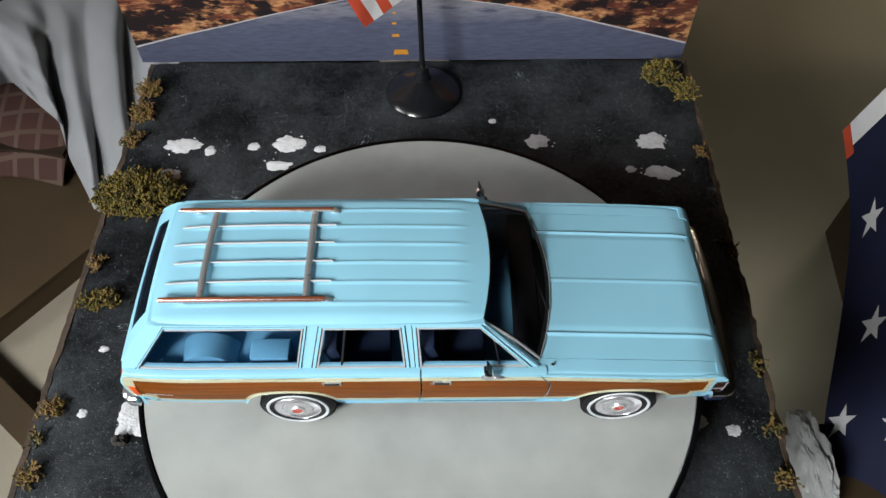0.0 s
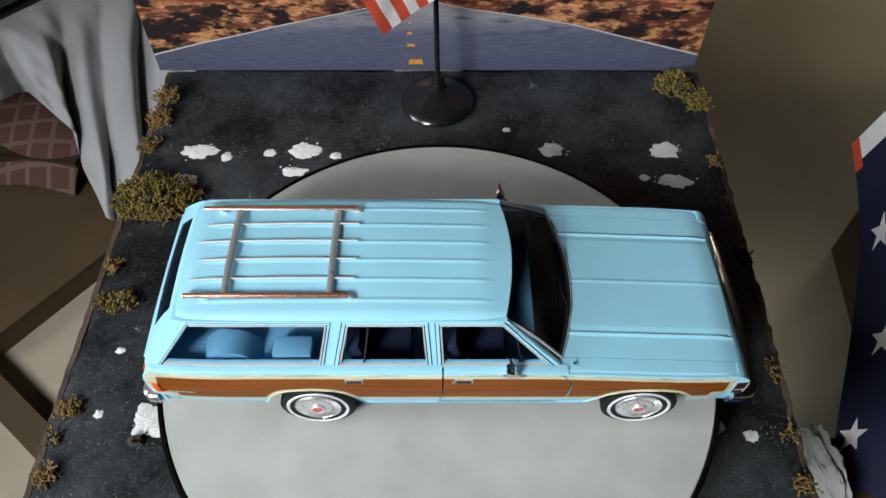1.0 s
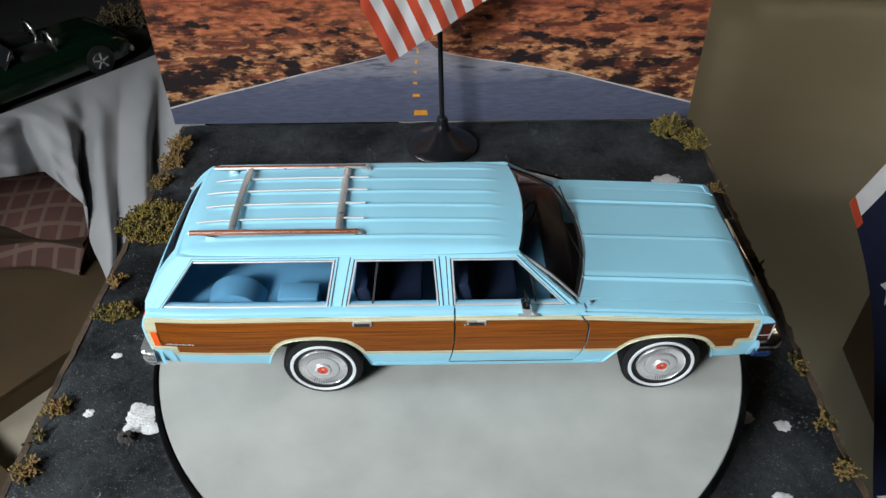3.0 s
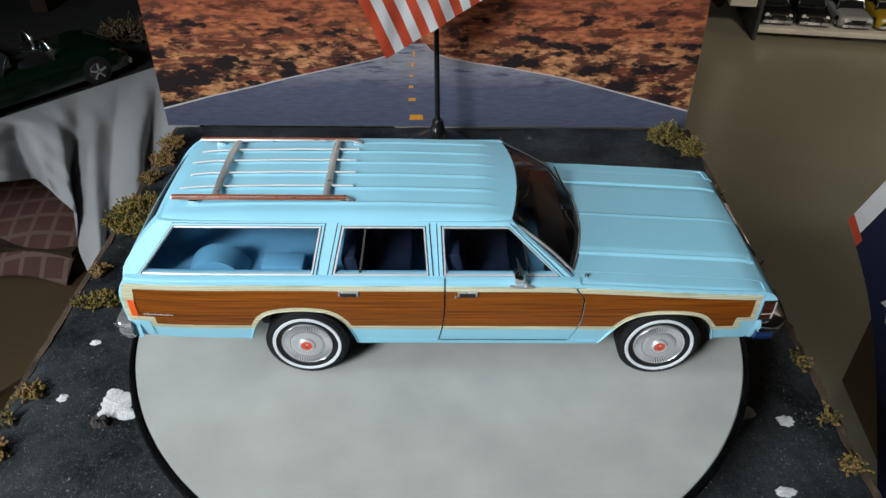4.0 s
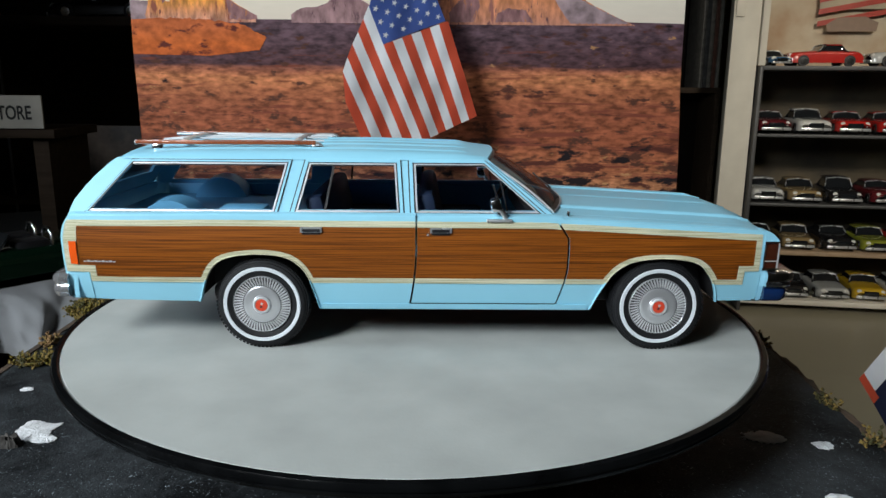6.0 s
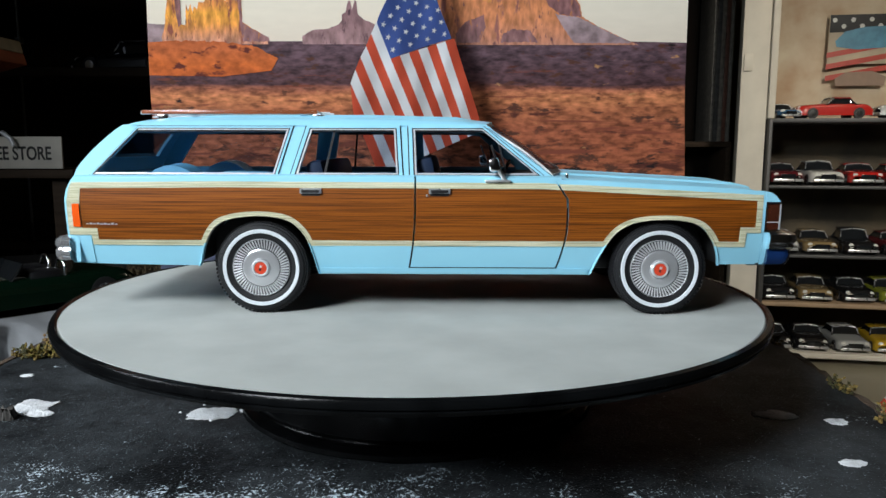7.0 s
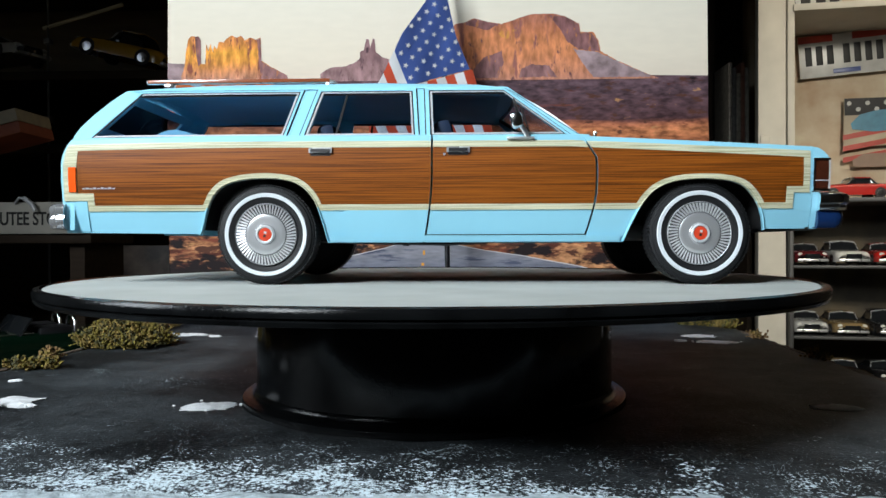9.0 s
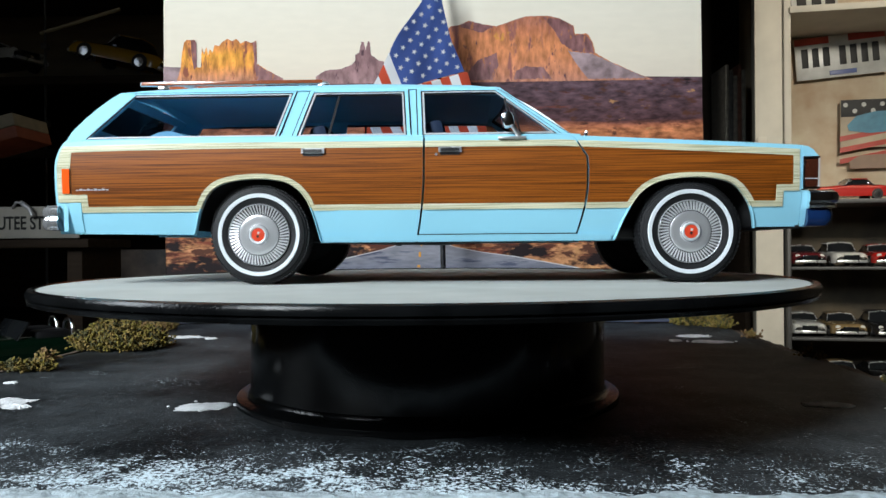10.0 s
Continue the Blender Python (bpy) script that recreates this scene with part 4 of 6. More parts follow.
for x in (BX0 + 0.03, BX1 - 0.07):
    for y in (BY0 + 0.04, BY1 - 0.03):
        part("leg", box(x, x + 0.035, y, y + 0.035, FZ, BZ - 0.05, 0.003), TABLEWOOD, table)

# ---- turntable ----
TX, TY = -0.0197, -0.0039
tt = thing("turntable", "glossy black turntable with a grey paper top", "turntable", at=(TX, TY, 0))
part("top_paper", lathe([(0.0, 0.0), (0.1522, 0.0), (0.1527, -0.0004), (0.1527, -0.0012)], 160), DISC, tt, "grey mottled paper disc")
part("rim", lathe([(0.1528, -0.0012), (0.1528, 0.0000), (0.1535, 0.0005), (0.1552, 0.0001), (0.1559, -0.0012), (0.1558, -0.0024), (0.1550, -0.0027), (0.1550, -0.0030), (0.1555, -0.0034), (0.1551, -0.0045), (0.1522, -0.0050), (0.0600, -0.0054), (0.0600, -0.0012)], 160, "z", True), DULLBLACK, tt)
pd = part("pedestal", lathe([(0.0765, -0.0050), (0.0763, -0.0300), (0.0764, -0.0475)], 96), GLOSSBLACK, tt)
part("flange", lathe([(0.0764, -0.0440), (0.0767, -0.0456), (0.0776, -0.0467), (0.0792, -0.0472), (0.0812, -0.0473), (0.0821, -0.0477), (0.0824, -0.0486), (0.0824, -0.0512)], 96), DULLBLACK, pd, "dusty black foot flange")

# ---- backdrop picture ----
PY0, LEANING = 0.2910, 0.0196


def py(z):
    return PY0 + LEANING * (z + 0.0575)


PX0, PX1, PZ0, PZ1 = -0.262, 0.192, -0.0555, 0.275


def skew(x, z):
    """The board leans a little to one side, and the print is stretched upwards on it."""
    k = smooth01((z - 0.02) / 0.10)
    return lerp(0.0040 + 1.0088 * x, 0.0011 + 1.008 * x, k), z + 0.0062 + 0.0018 * k


backdrop = thing("backdrop_picture", "printed desert road and red buttes backdrop board", "picture")


def print_mat(name, stops, zlo, zhi, sx=1.0, noise_amt=0.06, dots=None, grain=0.25, fine=(60, 220)):
    """Printed landscape: colours change with height, broken up by streaks."""
    m = bpy.data.materials.new(name)
    m.use_nodes = True
    n, l = m.node_tree.nodes, m.node_tree.links
    b = n["Principled BSDF"]
    b.inputs["Roughness"].default_value, b.inputs["Specular IOR Level"].default_value = 0.7, 0.12
    tc = n.new("ShaderNodeTexCoord")
    sep = n.new("ShaderNodeSeparateXYZ")
    l.new(tc.outputs["Object"], sep.inputs[0])
    mr = n.new("ShaderNodeMapRange")
    mr.inputs["From Min"].default_value, mr.inputs["From Max"].default_value = zlo, zhi
    l.new(sep.outputs[2], mr.inputs["Value"])
    mp = n.new("ShaderNodeMapping")
    mp.inputs["Scale"].default_value = (9 * sx, 9, 60)
    l.new(tc.outputs["Object"], mp.inputs["Vector"])
    ns = n.new("ShaderNodeTexNoise")
    ns.inputs["Scale"].default_value, ns.inputs["Detail"].default_value = 1.6, 6
    l.new(mp.outputs[0], ns.inputs["Vector"])
    ad = n.new("ShaderNodeMath")
    ad.operation = "MULTIPLY_ADD"
    ad.inputs[1].default_value = noise_amt
    l.new(ns.outputs["Fac"], ad.inputs[0])
    l.new(mr.outputs[0], ad.inputs[2])
    sb = n.new("ShaderNodeMath")
    sb.operation = "SUBTRACT"
    sb.inputs[1].default_value = noise_amt * 0.5
    l.new(ad.outputs[0], sb.inputs[0])
    ramp = n.new("ShaderNodeValToRGB")
    while len(ramp.color_ramp.elements) < len(stops):
        ramp.color_ramp.elements.new(0.5)
    for e, (p, c) in zip(ramp.color_ramp.elements, stops):
        e.position, e.color = p, (*c, 1)
    l.new(sb.outputs[0], ramp.inputs["Fac"])
    out = ramp.outputs[0]
    mp2 = n.new("ShaderNodeMapping")
    mp2.inputs["Scale"].default_value = (fine[0], fine[0], fine[1])
    l.new(tc.outputs["Object"], mp2.inputs["Vector"])
    n2 = n.new("ShaderNodeTexNoise")
    n2.inputs["Scale"].default_value, n2.inputs["Detail"].default_value = 1.0, 7
    l.new(mp2.outputs[0], n2.inputs["Vector"])
    mr2 = n.new("ShaderNodeMapRange")
    mr2.inputs["From Min"].default_value, mr2.inputs["From Max"].default_value = 0.32, 0.68
    mr2.inputs["To Min"].default_value, mr2.inputs["To Max"].default_value = 1 - grain, 1 + grain
    l.new(n2.outputs["Fac"], mr2.inputs["Value"])
    mul = n.new("ShaderNodeMix")
    mul.data_type, mul.blend_type = "RGBA", "MULTIPLY"
    mul.inputs[0].default_value = 1.0
    l.new(out, mul.inputs[6])
    l.new(mr2.outputs[0], mul.inputs[7])
    out = mul.outputs[2]
    for top, col, dens, size, cut in dots or ():
        # dark scrub or cracks, thickening between two heights
        n3 = n.new("ShaderNodeTexNoise")
        mp3 = n.new("ShaderNodeMapping")
        mp3.inputs["Scale"].default_value = (size[0], size[0], size[1])
        l.new(tc.outputs["Object"], mp3.inputs["Vector"])
        n3.inputs["Scale"].default_value, n3.inputs["Detail"].default_value, n3.inputs["Roughness"].default_value = 1.0, 6, 0.62
        l.new(mp3.outputs[0], n3.inputs["Vector"])
        mr3 = n.new("ShaderNodeMapRange")
        mr3.inputs["From Min"].default_value, mr3.inputs["From Max"].default_value = top[0], top[1]
        mr3.inputs["To Min"].default_value, mr3.inputs["To Max"].default_value = 0.0, dens
        l.new(sep.outputs[2], mr3.inputs["Value"])
        a3 = n.new("ShaderNodeMath")
        a3.operation = "ADD"
        l.new(n3.outputs["Fac"], a3.inputs[0])
        l.new(mr3.outputs[0], a3.inputs[1])
        r3 = n.new("ShaderNodeValToRGB")
        r3.color_ramp.elements[0].position, r3.color_ramp.elements[1].position = cut, cut + 0.07
        l.new(a3.outputs[0], r3.inputs["Fac"])
        mx = n.new("ShaderNodeMix")
        mx.data_type = "RGBA"
        l.new(r3.outputs[0], mx.inputs[0])
        l.new(out, mx.inputs[6])
        mx.inputs[7].default_value = (*col, 1)
        out = mx.outputs[2]
    l.new(out, b.inputs["Base Color"])
    return m


SKY = print_mat("printed_sky", [(0.0, (0.66, 0.56, 0.46)), (0.3, (0.74, 0.66, 0.54)), (1.0, (0.80, 0.76, 0.66))], 0.14, 0.27, 1, 0.02, None, 0.02)
LAND = print_mat("printed_desert", [(0.0, (0.47, 0.235, 0.105)), (0.20, (0.46, 0.225, 0.105)), (0.34, (0.42, 0.190, 0.090)), (0.44, (0.34, 0.115, 0.052)), (0.56, (0.27, 0.080, 0.038)), (0.68, (0.265, 0.080, 0.039)), (0.77, (0.34, 0.115, 0.052)), (0.815, (0.48, 0.175, 0.075)), (0.845, (0.34, 0.115, 0.062)), (0.865, (0.075, 0.036, 0.040)), (1.0, (0.095, 0.056, 0.068))], -0.0565, 0.1480, 1, 0.06, [
    ((0.14, 0.05), (0.18, 0.05, 0.03), 0.10, (10, 120), 0.62), ((0.100, 0.0), (0.085, 0.034, 0.022), 0.12, (52, 125), 0.59), ((0.095, 0.03), (0.085, 0.026, 0.018), 0.10, (26, 110), 0.63),
    ((0.050, -0.02), (0.44, 0.22, 0.095), 0.15, (62, 170), 0.655), ((0.090, 0.01), (0.016, 0.011, 0.012), 0.19, (36, 90), 0.675)], 0.55, (110, 260))
ROCK = print_mat("printed_butte_rock", [(0.0, (0.46, 0.24, 0.19)), (0.16, (0.54, 0.25, 0.16)), (0.30, (0.62, 0.25, 0.10)), (0.42, (0.70, 0.29, 0.06)), (0.56, (0.70, 0.31, 0.05)), (0.68, (0.60, 0.23, 0.06)), (1.0, (0.46, 0.19, 0.10))], 0.147, 0.205, 8, 0.16, [((0.20, 0.14), (0.26, 0.085, 0.055), 0.03, (150, 40), 0.57), ((0.20, 0.14), (0.13, 0.050, 0.050), 0.04, (330, 90), 0.63)], 0.45, (240, 80))
MESAROCK = print_mat("printed_mesa_rock", [(0.0, (0.42, 0.20, 0.15)), (0.25, (0.54, 0.22, 0.125)), (0.5, (0.58, 0.22, 0.10)), (0.72, (0.56, 0.21, 0.09)), (0.9, (0.50, 0.18, 0.09)), (1.0, (0.40, 0.15, 0.09))], 0.147, 0.203, 6, 0.16, [((0.20, 0.14), (0.30, 0.12, 0.10), 0.03, (130, 34), 0.58), ((0.20, 0.14), (0.15, 0.07, 0.075), 0.05, (300, 80), 0.62), ((0.20, 0.14), (0.62, 0.30, 0.06), 0.03, (60, 40), 0.66)], 0.35, (230, 90))
FARROCK = print_mat("printed_far_rock", [(0.0, (0.33, 0.20, 0.20)), (0.5, (0.28, 0.16, 0.165)), (1.0, (0.24, 0.13, 0.14))], 0.147, 0.20, 2, 0.2, [((0.20, 0.14), (0.085, 0.045, 0.055), 0.04, (170, 60), 0.60)], 0.35, (160, 90))
SHADEROCK = print_mat("printed_shaded_rock", [(0.0, (0.27, 0.145, 0.145)), (0.5, (0.24, 0.115, 0.115)), (1.0, (0.21, 0.095, 0.095))], 0.147, 0.20, 4, 0.3, [((0.20, 0.14), (0.42, 0.16, 0.075), 0.03, (180, 90), 0.60)], 0.4, (220, 90))
SCREE = print_mat("printed_scree", [(0.0, (0.25, 0.17, 0.18)), (1.0, (0.34, 0.25, 0.26))], 0.147, 0.18, 2, 0.3, None, 0.35, (120, 140))
HILL = print_mat("printed_red_hill", [(0.0, (0.36, 0.075, 0.022)), (0.6, (0.50, 0.115, 0.026)), (1.0, (0.44, 0.11, 0.035))], 0.118, 0.150, 2, 0.3, [((0.15, 0.11), (0.11, 0.026, 0.018), 0.06, (60, 110), 0.58)], 0.35, (120, 160))
TARMAC = print_mat("printed_road", [(0.0, (0.054, 0.062, 0.100)), (0.7, (0.080, 0.090, 0.138)), (1.0, (0.20, 0.20, 0.23))], -0.0565, 0.006, 1, 0.25, [((0.03, -0.05), (0.066, 0.074, 0.114), 0.03, (20, 120), 0.56)], 0.16, (90, 500))
LINE = mat("printed_white_line", (0.50, 0.48, 0.48), 0.4, 0, 0.25, 120)
YELLOW = mat("printed_yellow_dash", (0.62, 0.27, 0.03), 0.4, 0, 0.25, 150)
CARD = mat("card_edge", (0.42, 0.36, 0.28), 0.8)


def sheet(points, layer, m, name, label=""):
    """A printed area of the picture, layer by layer a hair thicker."""
    bm = bmesh.new()
    d = 0.00012 * layer
    vs = [bm.verts.new((x, py(z) - d, z)) for x, z in (skew(*p) for p in points)]
    f = bm.faces.new(vs)
    bmesh.ops.triangulate(bm, faces=[f])
    return part(name, bm, m, backdrop, label, False)




def board_at(u, v, d=0.0):
    x, z = skew(lerp(PX0, PX1, u), lerp(PZ0, PZ1, v))
    return (x, py(z) + d, z)


board = grid_shell(board_at, 2, 24, lambda u, v: board_at(u, v, 0.003))
part("backing_board", board, CARD, backdrop, "", False)
HZ = 0.1485
sheet([(PX0, HZ - 0.004), (PX1, HZ - 0.004), (PX1, PZ1), (PX0, PZ1)], 1, SKY, "sky_print", "pale cream evening sky")
sheet([(PX0, PZ0), (PX1, PZ0)] + [(PX1, lerp(PZ0, HZ - 0.001, k / 20)) for k in range(1, 21)] + [(0.14, HZ), (-0.15, HZ)] + [(PX0, lerp(HZ, PZ0, k / 20)) for k in range(20)], 2, LAND, "desert_print", "red brown desert plain with scrub")


def rough_line(pts, amp, seed, step=0.0015):
    """A jagged outline through a few corners."""
    out = []
    for (x0, z0), (x1, z1) in zip(pts, pts[1:]):
        n = max(1, int(math.hypot(x1 - x0, z1 - z0) / step))
        for i in range(n):
            t = i / n
            out.append((lerp(x0, x1, t) + amp * 0.5 * noise.noise((x0 * 300, i * 0.9, seed)), lerp(z0, z1, t) + amp * noise.noise((i * 0.8, z0 * 300, seed + 5))))
    return out + [pts[-1]]


sheet([(-0.262, 0.146)] + rough_line([(-0.2620, 0.1632), (-0.2532, 0.1626), (-0.2450, 0.1623)], 0.0006, 2) + [(-0.244, 0.146)], 3, SCREE, "far_ridge_print")
sheet([(-0.249, 0.146)] + rough_line([(-0.2503, 0.1517), (-0.2473, 0.1603), (-0.2461, 0.1735), (-0.2444, 0.1835), (-0.2420, 0.1858), (-0.2356, 0.1858), (-0.2335, 0.1829), (-0.2332, 0.1623), (-0.2297, 0.1617), (-0.2288, 0.1794), (-0.2270, 0.1735), (-0.2250, 0.1794), (-0.2235, 0.1720), (-0.2218, 0.1776), (-0.2197, 0.1744), (-0.2179, 0.1814), (-0.2138, 0.1805), (-0.2115, 0.1835), (-0.2068, 0.1861), (-0.2024, 0.1841), (-0.1991, 0.1858), (-0.1956, 0.1823), (-0.1915, 0.1841), (-0.1865, 0.1826), (-0.1821, 0.1841), (-0.1815, 0.1647), (-0.1739, 0.1594), (-0.1607, 0.1523)], 0.0007, 1) + [(-0.160, 0.146)], 4, ROCK, "butte_print", "sunlit orange rock butte")
sheet(rough_line([(-0.2385, 0.1855), (-0.2350, 0.1855), (-0.2335, 0.1823), (-0.2332, 0.1623), (-0.2356, 0.1600), (-0.2373, 0.1705)], 0.0005, 11), 5, SHADEROCK, "butte_shade_print")
sheet(rough_line([(-0.1851, 0.1823), (-0.1824, 0.1835), (-0.1815, 0.1641), (-0.1739, 0.1588), (-0.1592, 0.1517), (-0.1586, 0.1482), (-0.1812, 0.1482), (-0.1833, 0.1617)], 0.0007, 12), 5, SHADEROCK, "butte_shade_print")
sheet([(-0.131, 0.146)] + rough_line([(-0.1313, 0.1523), (-0.1263, 0.1559), (-0.1216, 0.1579), (-0.1093, 0.1588), (-0.1019, 0.1617), (-0.0975, 0.1658), (-0.0975, 0.1708), (-0.0943, 0.1726), (-0.0922, 0.1817), (-0.0902, 0.1814), (-0.0887, 0.1747), (-0.0867, 0.1823), (-0.0852, 0.1811), (-0.0840, 0.1705), (-0.0781, 0.1658), (-0.0717, 0.1635), (-0.0593, 0.1559)], 0.0006, 3) + [(-0.050, 0.146)], 3, FARROCK, "butte_print", "distant purple rock spire")
sheet([(-0.040, 0.1455)] + rough_line([(-0.0300, 0.1705), (-0.0226, 0.1882), (-0.0168, 0.1935), (-0.0094, 0.1946), (-0.0006, 0.1984), (0.0097, 0.1952), (0.0214, 0.1926), (0.0317, 0.1964), (0.0464, 0.2008), (0.0640, 0.2011), (0.0758, 0.1984), (0.0860, 0.1926), (0.0875, 0.1852), (0.0978, 0.1852), (0.1022, 0.1779), (0.1040, 0.1688), (0.1169, 0.1611), (0.1345, 0.1529)], 0.0009, 4) + [(0.152, 0.1455)], 4, MESAROCK, "butte_print", "large sunlit orange mesa")
for k, outline in enumerate((
        [(0.0611, 0.1999), (0.0758, 0.1979), (0.0854, 0.1920), (0.0869, 0.1846), (0.0969, 0.1843), (0.1016, 0.1773), (0.1031, 0.1682), (0.0860, 0.1705), (0.0758, 0.1779), (0.0713, 0.1867)],
        [(-0.0124, 0.1935), (-0.0006, 0.1976), (0.0194, 0.1923), (0.0097, 0.1876), (-0.0021, 0.1911)],
        [(-0.0021, 0.1544), (0.0067, 0.1647), (0.0214, 0.1705), (0.0235, 0.1603), (0.0185, 0.1476), (-0.0006, 0.1476)],
        [(0.0376, 0.1544), (0.0464, 0.1588), (0.0611, 0.1573), (0.0675, 0.1476), (0.0361, 0.1476)])):
    sheet(rough_line(outline, 0.0012, 20 + k), 5, SHADEROCK, "butte_shade_print")
sheet(rough_line([(0.0810, 0.1711), (0.1031, 0.1676), (0.1169, 0.1606), (0.1345, 0.1526), (0.1468, 0.1470), (0.0978, 0.1470), (0.0890, 0.1588)], 0.0010, 8), 6, SCREE, "scree_print")
sheet([(-0.262, 0.120), (-0.262, 0.1475)] + rough_line([(-0.240, 0.1490), (-0.20, 0.1480), (-0.17, 0.144), (-0.152, 0.134)], 0.0015, 6) + [(-0.158, 0.124), (-0.2, 0.119)], 5, HILL, "red_hill_print", "bright red low hill")
LEFT = [(-0.262, -0.0385), (-0.220, -0.0270), (-0.182, -0.0180), (-0.145, -0.0085), (-0.109, -0.0005), (-0.080, 0.0060), (-0.060, 0.0120), (-0.050, 0.0200)]
RIGHT = [(-0.036, 0.0200), (-0.030, 0.0135), (-0.018, 0.0085), (0.005, 0.0040), (0.033, 0.0000), (0.082, -0.0090), (0.130, -0.0220), (0.192, -0.0385)]
sheet([(PX0, PZ0)] + LEFT + RIGHT + [(PX1, PZ0)], 3, TARMAC, "road_print", "grey blue tarmac road running to the horizon")
for line in (LEFT, RIGHT):
    for (x0, z0), (x1, z1) in zip(line, line[1:]):
        w0, w1 = 0.0013 * (0.25 + (0.02 - z0) / 0.06), 0.0013 * (0.25 + (0.02 - z1) / 0.06)
        sheet([(x0, z0), (x1, z1), (x1, z1 - w1), (x0, z0 - w0)], 4, LINE, "road_line_print")
for x, z, w, h in ((-0.0440, -0.0490, 0.0125, 0.0050), (-0.0475, -0.0310, 0.0065, 0.0028), (-0.0482, -0.0190, 0.0040, 0.0022), (-0.0476, -0.0090, 0.0026, 0.0022), (-0.0466, 0.0000, 0.0020, 0.0040), (-0.0452, 0.0090, 0.0016, 0.0050)):
    sheet([(x - w / 2, z), (x + w / 2, z), (x + w * 0.42, z + h), (x - w * 0.42, z + h)], 5, YELLOW, "road_dash_print")
# prop behind the picture
part("prop", box(-0.06, 0.0, PY0 + 0.004, PY0 + 0.05, -0.0575, -0.02, 0.002), CARD, backdrop)

# ---- flag on its stand ----
FLAGRED = mat("flag_red_cloth", (0.68, 0.085, 0.035), 0.75, 0, 0.12, 60, 0.3, 1800)
FLAGWHITE = mat("flag_white_cloth", (0.84, 0.84, 0.86), 0.75, 0, 0.08, 60, 0.3, 1800)
FLAGBLUE = mat("flag_blue_cloth", (0.055, 0.105, 0.36), 0.75, 0, 0.2, 60, 0.3, 1800)
STAND = mat("black_stand_plastic", (0.010, 0.011, 0.013), 0.22, 0, 0.3, 60)
FX, FY = -0.0216, 0.2506
stand = thing("flag_stand", "small black plastic flag pole on a round foot", "flag stand", at=(FX, FY, BZ))
part("foot", lathe([(0.0, 0.0005), (0.0300, 0.0005), (0.0303, 0.0022), (0.0290, 0.0040), (0.0235, 0.0075), (0.0140, 0.0120), (0.0070, 0.0170), (0.0058, 0.0215), (0.0050, 0.0225), (0.0048, 0.0265), (0.0040, 0.0280), (0.0, 0.0280)], 56), STAND, stand)
part("pole", tube([(0, 0, 0.024), (-0.002, 0.014, 0.160), (-0.0045, 0.030, 0.302)], 0.0021, 16), STAND, stand)
part("finial", tube([(-0.0045, 0.030, 0.300), (-0.0046, 0.0304, 0.304), (-0.0047, 0.0308, 0.308)], 0.0042, 16), STAND, stand)

flag = thing("stripes_flag", "small orange-red and white striped cloth flag with starry blue corner", "flag")
LEFT_FOLD = [(0.040, -0.0640), (0.100, -0.0826), (0.1082, -0.0790), (0.1216, -0.0739), (0.1337, -0.0679), (0.149, -0.0618), (0.166, -0.0550), (0.199, -0.0370), (0.228, -0.0290)]
RIGHT_FOLD = [(0.1432, -0.0040), (0.170, -0.0150), (0.200, -0.0215), (0.228, -0.0255)]


def flag_y(x, z, o=0.0):
    wave = 0.0009 * math.sin(x * 150 + z * 40) + 0.0004 * math.sin(x * 330 - z * 90)
    return 0.2460 + 0.55 * x + 0.25 * max(0.0, z - 0.1) + wave - o


def flag_at(x, z, o=0.0):
    """The cloth hangs a little lower and to one side at its free corner."""
    return (x + 0.005 * smooth01((0.15 - z) / 0.1), flag_y(x, z, o), z + 0.0050 + 0.0050 * smooth01((z - 0.03) / 0.12))


def stripe_x(w, z):
    return -0.0800 + 0.00724 * w + (0.37 - 0.013 * max(0.0, w - 6)) * (0.0857 - z)


def stripe_top(w):
    if w >= 6:
        return 0.1244 + 0.0188 * (w - 6) / 7
    lo, hi = 0.085, 0.20
    for _ in range(30):
        z = (lo + hi) / 2
        if stripe_x(w, z) > pick(LEFT_FOLD, z):
            lo = z
        else:
            hi = z
    return lo


def stripe_piece(w0, w1):
    t0, t1 = stripe_top(w0), stripe_top(w1 - (0.001 if w1 == 6 else 0))

    def at(u, v, o=0.0):
        w = lerp(w0, w1, u)
        z = lerp(0.0416 + 0.0327 * w / 13, lerp(t0, t1, u), v)
        x = stripe_x(w, z)
        return flag_at(x, z, o)
    return grid_shell(at, 4, 26, lambda u, v: at(u, v, -0.0004))


for k in range(13):
    part("stripe", stripe_piece(k, k + 1), FLAGRED if k % 2 == 0 else FLAGWHITE, flag)


def canton_at(u, v, o=0.0):
    z = lerp(0.1244 + 0.0188 * u, 0.228, v)
    x = lerp(max(stripe_x(6, z), pick(LEFT_FOLD, z)), pick(RIGHT_FOLD, z), u)
    return flag_at(x, z, o)


canton = part("canton", grid_shell(canton_at, 16, 24, lambda u, v: canton_at(u, v, -0.0004)), FLAGBLUE, flag, "blue corner with white stars")


def star(bm, c, r, ax, az, rot=0.0):
    c, ax, az = Vector(c), Vector(ax), Vector(az)
    vs = [bm.verts.new(c + ax * (rr * math.sin(a)) + az * (rr * math.cos(a))) for rr, a in ((r if k % 2 == 0 else r * 0.4, math.pi * k / 5 + rot) for k in range(10))]
    cv = bm.verts.new(c)
    for i in range(10):
        bm.faces.new((cv, vs[i], vs[(i + 1) % 10]))


